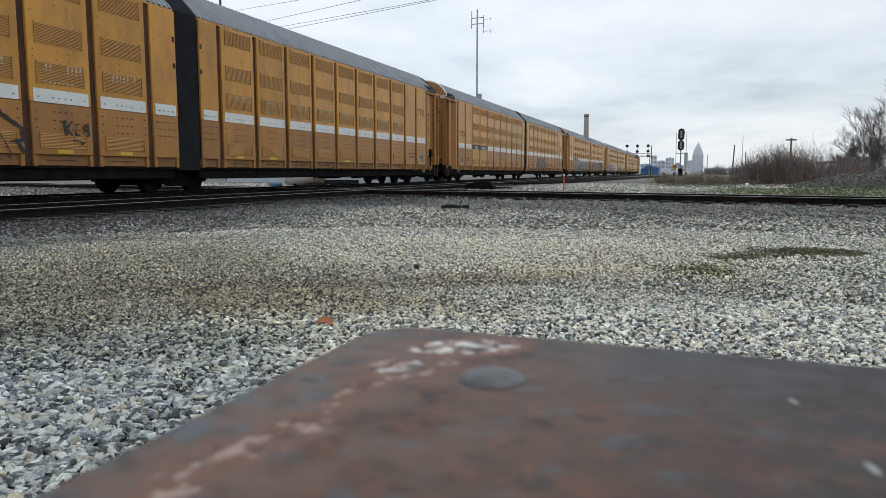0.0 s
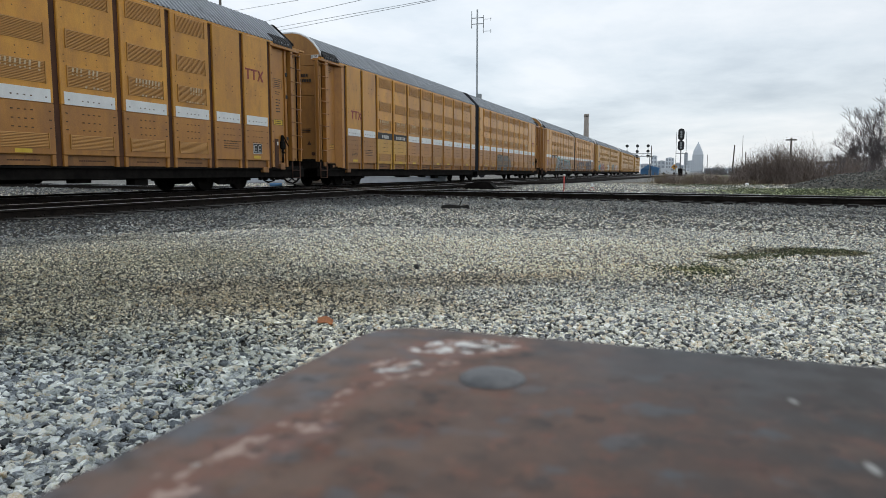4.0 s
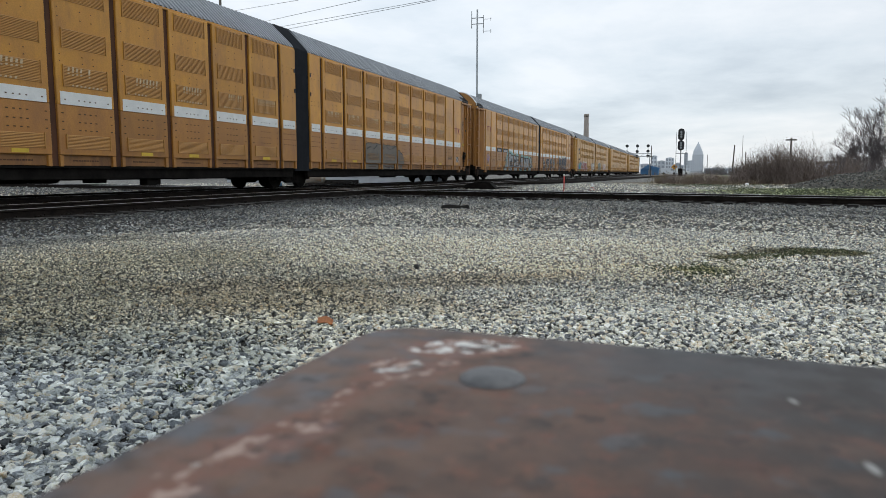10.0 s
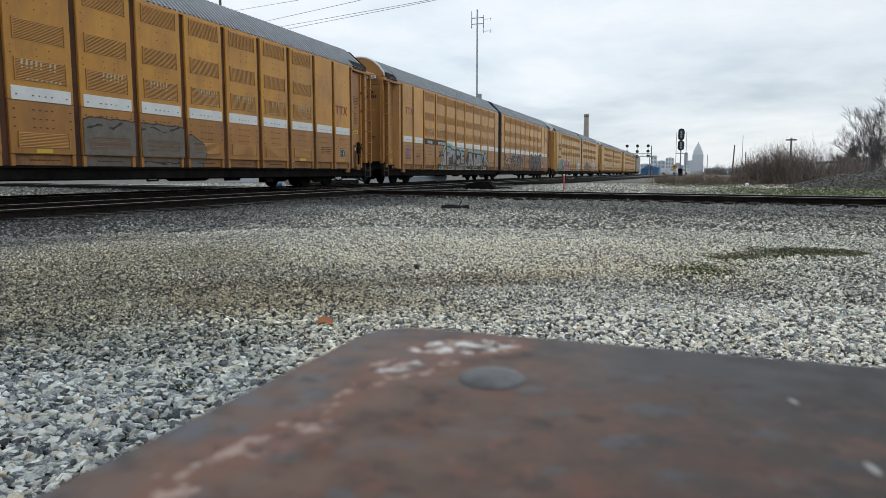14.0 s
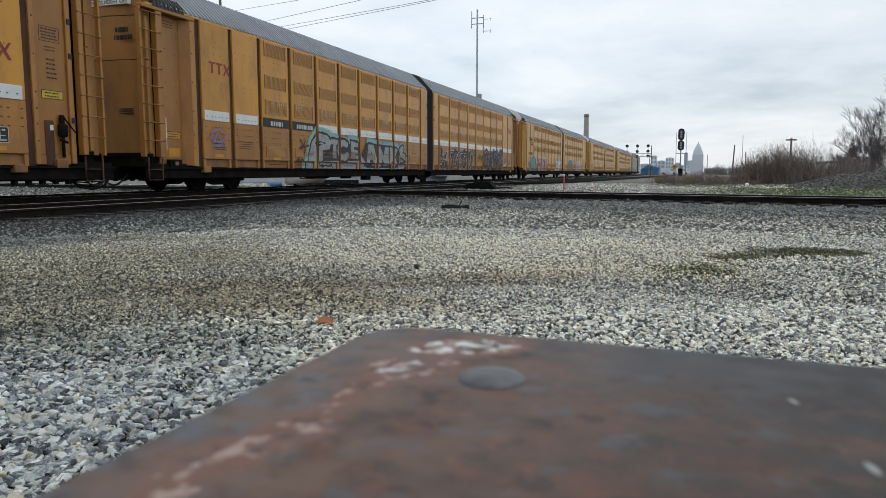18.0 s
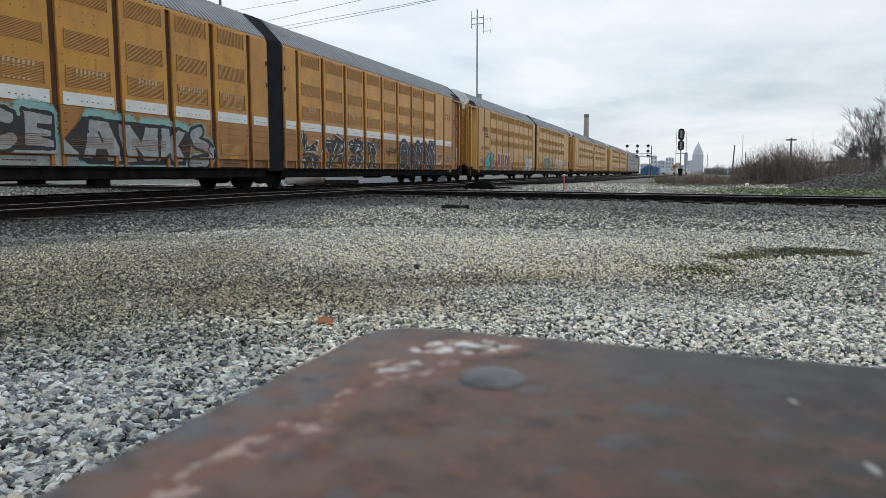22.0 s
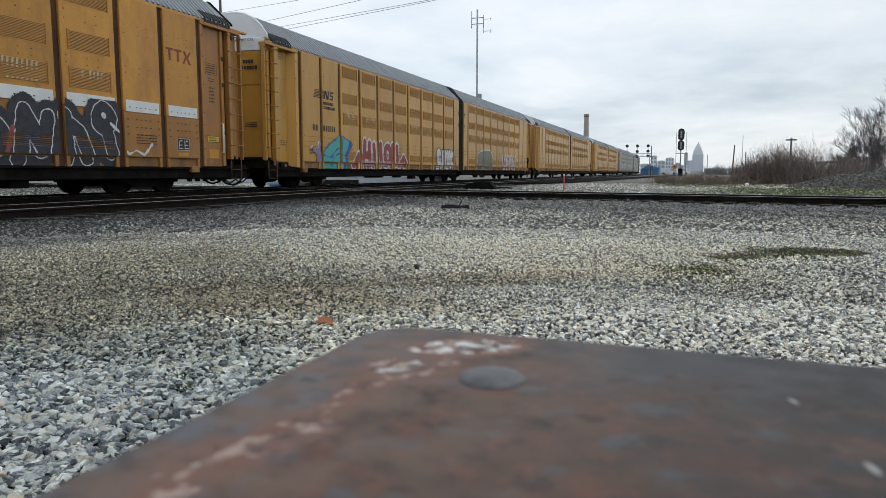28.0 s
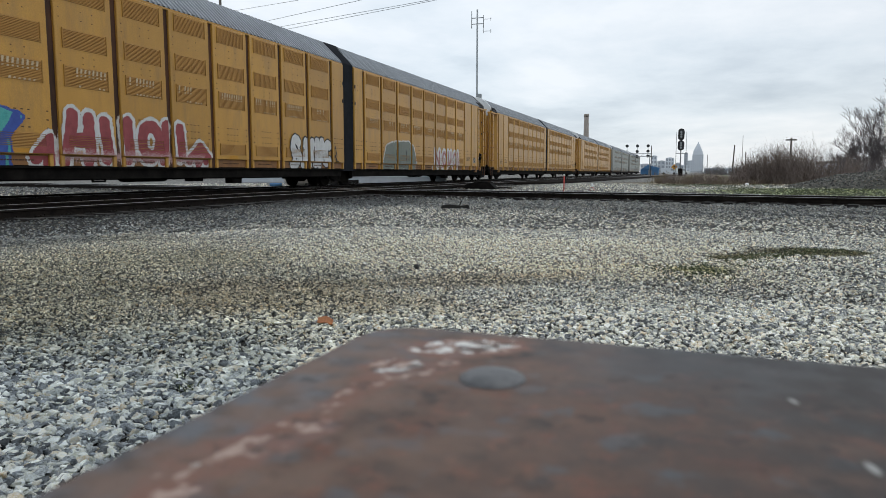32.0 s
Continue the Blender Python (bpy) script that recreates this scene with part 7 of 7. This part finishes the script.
def build_yard_bits():
    k = thing("marker_stake", -4.35, 26.85, 0, "thin red marker stake with a white tip", "stake")
    part("rod", rod(B(), (0, 0, 0), (0, 0, 0.62), 0.022, 8), M_RED, k)
    part("tip", rod(B(), (0, 0, 0.60), (0, 0, 0.68), 0.035, 8), M_WHITE, k, "white tip")
    c = thing("traffic_cone", -3.64, 29.7, 0, "small faded orange cone with white bands", "traffic cone")
    part("base", box(B(), -0.10, 0.10, -0.10, 0.10, 0, 0.03, 0.01), M_RED, c)
    part("body", rod(B(), (0, 0, 0.03), (0, 0, 0.30), 0.075, 12, 0.03), M_WHITE, c)
    part("band", rod(B(), (0, 0, 0.10), (0, 0, 0.17), 0.064, 12, 0.05), M_RED, c, "orange band")
    s = thing("switch_machine", -8.35, 29.4, 0.02, "low dark steel switch machine beside the track", "switch machine")
    bm = B()
    prism(bm, [(-0.75, 0), (-0.62, 0.20), (-0.2, 0.30), (0.45, 0.27), (0.75, 0.0)], -0.25, 0.25)
    part("casing", bm, M_GRIME, s)
    part("lid", box(B(), -0.35, 0.4, -0.22, 0.22, 0.29, 0.33, 0.01), M_GRIME, s)
    part("throw_rod", rod(B(), (-2.2, 0, 0.06), (-0.7, 0, 0.10), 0.03, 6), M_GRIME, s)
    part("throw_rod", rod(B(), (0.7, 0.1, 0.06), (1.3, 0.3, 0.05), 0.03, 6), M_GRIME, s)
    q = thing("broken_tie", -4.55, 14.0, 0.0, "broken piece of dark railway tie on the ballast", "timber", turn=20)
    bm = B()
    prism(bm, [(-0.30, 0.0), (-0.26, 0.06), (-0.1, 0.08), (0.12, 0.05), (0.28, 0.07), (0.32, 0.0)], -0.1, 0.1)
    part("wood", bm, M_TIE, q)
    part("spike", rod(B(), (0.1, 0, 0.05), (0.14, 0, 0.15), 0.012, 6), M_RAILSIDE, q)
    for i, s0 in enumerate((-8.0, 5.4)):
        c = CROSS_C + CROSS_D * s0 - CROSS_N * 0.7535
        j = thing("joint_bar", c.x, c.y, RAIL, "bolted steel joint bar on the crossing rail", "joint bar", "joint bars", cross_turn)
        sgn = -1 if (Matrix.Rotation(radians(cross_turn), 2) @ Vector((1, 0))).dot(CROSS_N) > 0 else 1
        part("bar", box(B(), *sorted((sgn * 0.012, sgn * 0.040)), -0.42, 0.42, -0.135, -0.045, 0.004), M_RAILSIDE, j)
        for b in range(6):
            part("bolt", rod(B(), (sgn * 0.04, -0.35 + 0.14 * b, -0.09), (sgn * 0.062, -0.35 + 0.14 * b, -0.09), 0.018, 6), M_GRIME, j)
    # leaf and pebble on the gravel
    bm = B()
    bmesh.ops.create_grid(bm, x_segments=6, y_segments=3, size=0.5)
    for v in bm.verts:
        x, y = v.co.x, v.co.y
        v.co = Vector((x * 0.075, y * 0.055 * (1 - (x * 1.6) ** 2 * 0.6), 0.020 + 0.005 * math.cos(x * 7) + 0.014 * y + 0.006 * x))
    bmesh.ops.solidify(bm, geom=bm.faces[:], thickness=0.003)
    lf = part("fallen_leaf", bm, material("orange_leaf", (0.24, 0.085, 0.03), (0.36, 0.135, 0.045), 30, 0.8))
    lf.matrix_basis = pose(-1.66, 3.03, 0.005, 8, 14, 25)
    tagged(lf, "curled orange-brown fallen leaf on the gravel", "leaf")
    bm = B()
    bmesh.ops.create_icosphere(bm, subdivisions=2, radius=0.022)
    for v in bm.verts:
        v.co *= 1 + 0.18 * noise.noise(v.co * 60)
    pb = part("dark_pebble", bm, M_BLACK)
    pb.matrix_basis = pose(-1.92, 4.97, 0.03)
    tagged(pb, "single black pebble lying on pale gravel", "pebble")
    # scrap beyond the train
    M_TANK = material("dusty_tank_paint", (0.36, 0.345, 0.32), (0.46, 0.445, 0.42), 2.5, 0.6, 0, 0.1, 30, c=(0.22, 0.20, 0.17), cscale=2, cfrom=0.5, cto=0.7)
    t = thing("steel_tank", -19.1, 33.0, 0, "dusty pale grey steel tank lying behind the train", "tank", turn=20)
    bm = B()
    rod(bm, (-0.9, 0, 0.36), (0.9, 0, 0.36), 0.30, 20)
    part("shell", bm, M_TANK, t)
    for x in (-0.9, 0.9):
        part("end_cap", rod(B(), (x, 0, 0.36), (x * 1.2, 0, 0.36), 0.30, 20, 0.12) if x > 0 else rod(B(), (x * 1.2, 0, 0.36), (x, 0, 0.36), 0.12, 20, 0.30), M_TANK, t)
    for x in (-0.5, 0.5):
        part("cradle", box(B(), x - 0.06, x + 0.06, -0.25, 0.25, 0, 0.12), M_GRIME, t)
    d = thing("plastic_drum", -20.0, 31.6, 0, "small blue plastic drum lying behind the train", "drum", turn=30)
    part("shell", rod(B(), (-0.30, 0, 0.10), (0.30, 0, 0.10), 0.10, 14), M_BLUE, d)
    part("lid", rod(B(), (0.30, 0, 0.10), (0.33, 0, 0.10), 0.085, 14), M_BLUE, d)
    for i in range(7):
        q = thing("scrap_beam", -18.6 + i * 0.22, 33.2 + 0.25 * (i % 3), 0.02, "dark timber beam in a scrap pile", "timber", "scrap timbers behind the train", 8 + 9 * (i % 4))
        part("beam", box(B(), -1.1, 1.1, -0.1, 0.1, 0.08 * (i % 3), 0.08 * (i % 3) + 0.16, 0.01), M_TIE, q)
        part("strap", box(B(), -0.04, 0.04, -0.104, 0.104, 0.08 * (i % 3) - 0.004, 0.08 * (i % 3) + 0.164), M_GRIME, q)
    w = thing("retaining_wall", -24, 44, 0, "low grey concrete retaining wall across the tracks", "wall")
    part("block_course", box(B(), -8, 9, 0, 0.4, 0, 0.42, 0.02), M_CONC2, w)
    part("coping", box(B(), -8.05, 9.05, -0.05, 0.45, 0.42, 0.50, 0.01), M_CONC, w)
    # pale trailers and sheds seen below the cars
    for i, (x, y, l) in enumerate(((-46, 60, 9), (-60, 52, 12), (-38, 74, 8), (-30, 92, 10), (-78, 60, 12))):
        v = thing("storage_trailer", x, y, 0, "white storage trailer parked behind the train", "trailer", "trailers behind the train", 15 * i)
        part("box_body", box(B(), -l / 2, l / 2, -1.2, 1.2, 0.9, 3.4, 0.04), M_WHITE, v)
        part("undercarriage", box(B(), -l / 2 + 0.5, l / 2 - 0.5, -0.8, 0.8, 0.6, 0.9), M_GRIME, v)
        for s2 in (-l / 2 + 1.2, l / 2 - 1.2):
            for s3 in (-1.0, 1.0):
                part("wheel", rod(B(), (s2, s3 - 0.12, 0.45), (s2, s3 + 0.12, 0.45), 0.45, 14), M_RUBBER, v)


build_yard_bits()


def bent_rails():
    """The main track's bend beyond the straight, and a track that swings off to the other side."""
    top = tagged(new("track_bend"), "far bend of the main track", "railway track", kind="structure")
    for off in (-0.7535, 0.7535):
        pts = []
        for i in range(24):
            a = i * 0.028
            pts.append((TRACK_X - 330.0 + (330.0 + off) * math.cos(a), 214.0 + (330.0 + off) * math.sin(a), RAIL - 0.08))
        part("rail", tube(B(), pts, 0.075, 4), M_RAILSIDE, top)
    top = tagged(new("track_siding"), "dark siding that swings away to the far yard", "railway track", kind="structure")
    for off in (-0.7535, 0.7535):
        pts = [(-8.0 + off + 0.058 * (y - 38) - 1.6 * max(0, (50 - y) / 12) ** 2, y, 0.12) for y in range(38, 170, 4)]
        part("rail", tube(B(), pts, 0.09, 4), M_RAILSIDE, top)


bent_rails()


# ---- how the train runs ----
J0 = 16.58
SPEED, GAIN = 3.785, 0.0016
# second, metres by which the train lags behind its even pace
SLACK = [(-1, 0.22), (0, 0.22), (3.5, 0.24), (7, 0.27), (12, 0.16), (18, 0.17), (25, 0.14), (30, 0.08), (33, 0.08)]
BEND, RADIUS = 214.0, 330.0


def run(t):
    """Metres that the train has gone since the start."""
    i = max(n for n in range(len(SLACK) - 1) if SLACK[n][0] <= t)
    (a, p), (b, q) = SLACK[i], SLACK[i + 1]
    w = (t - a) / (b - a)
    return SPEED * t + GAIN * t * t - (p + (q - p) * w * w * (3 - 2 * w))


def on_track(s):
    if s <= BEND:
        return pose(TRACK_X, s, RAIL)
    a = (s - BEND) / RADIUS
    return pose(TRACK_X - RADIUS * (1 - math.cos(a)), BEND + RADIUS * math.sin(a), RAIL, 0, 0, math.degrees(a))


def drive():
    for k, car in enumerate(CARS):
        s0 = J0 + UNIT * k - HALF
        walk(car, [(t, on_track(s0 - run(t))) for t in range(0, 33)])
        for w in car.children_recursive:
            if w.name.startswith("wheelset"):
                y = w.matrix_basis.translation.y
                walk(w, [(n * 2 / 15, pose(0, y, WHEEL_R, math.degrees(run(n * 2 / 15) / WHEEL_R))) for n in range(241)])


def motions():
    drive()


motions()
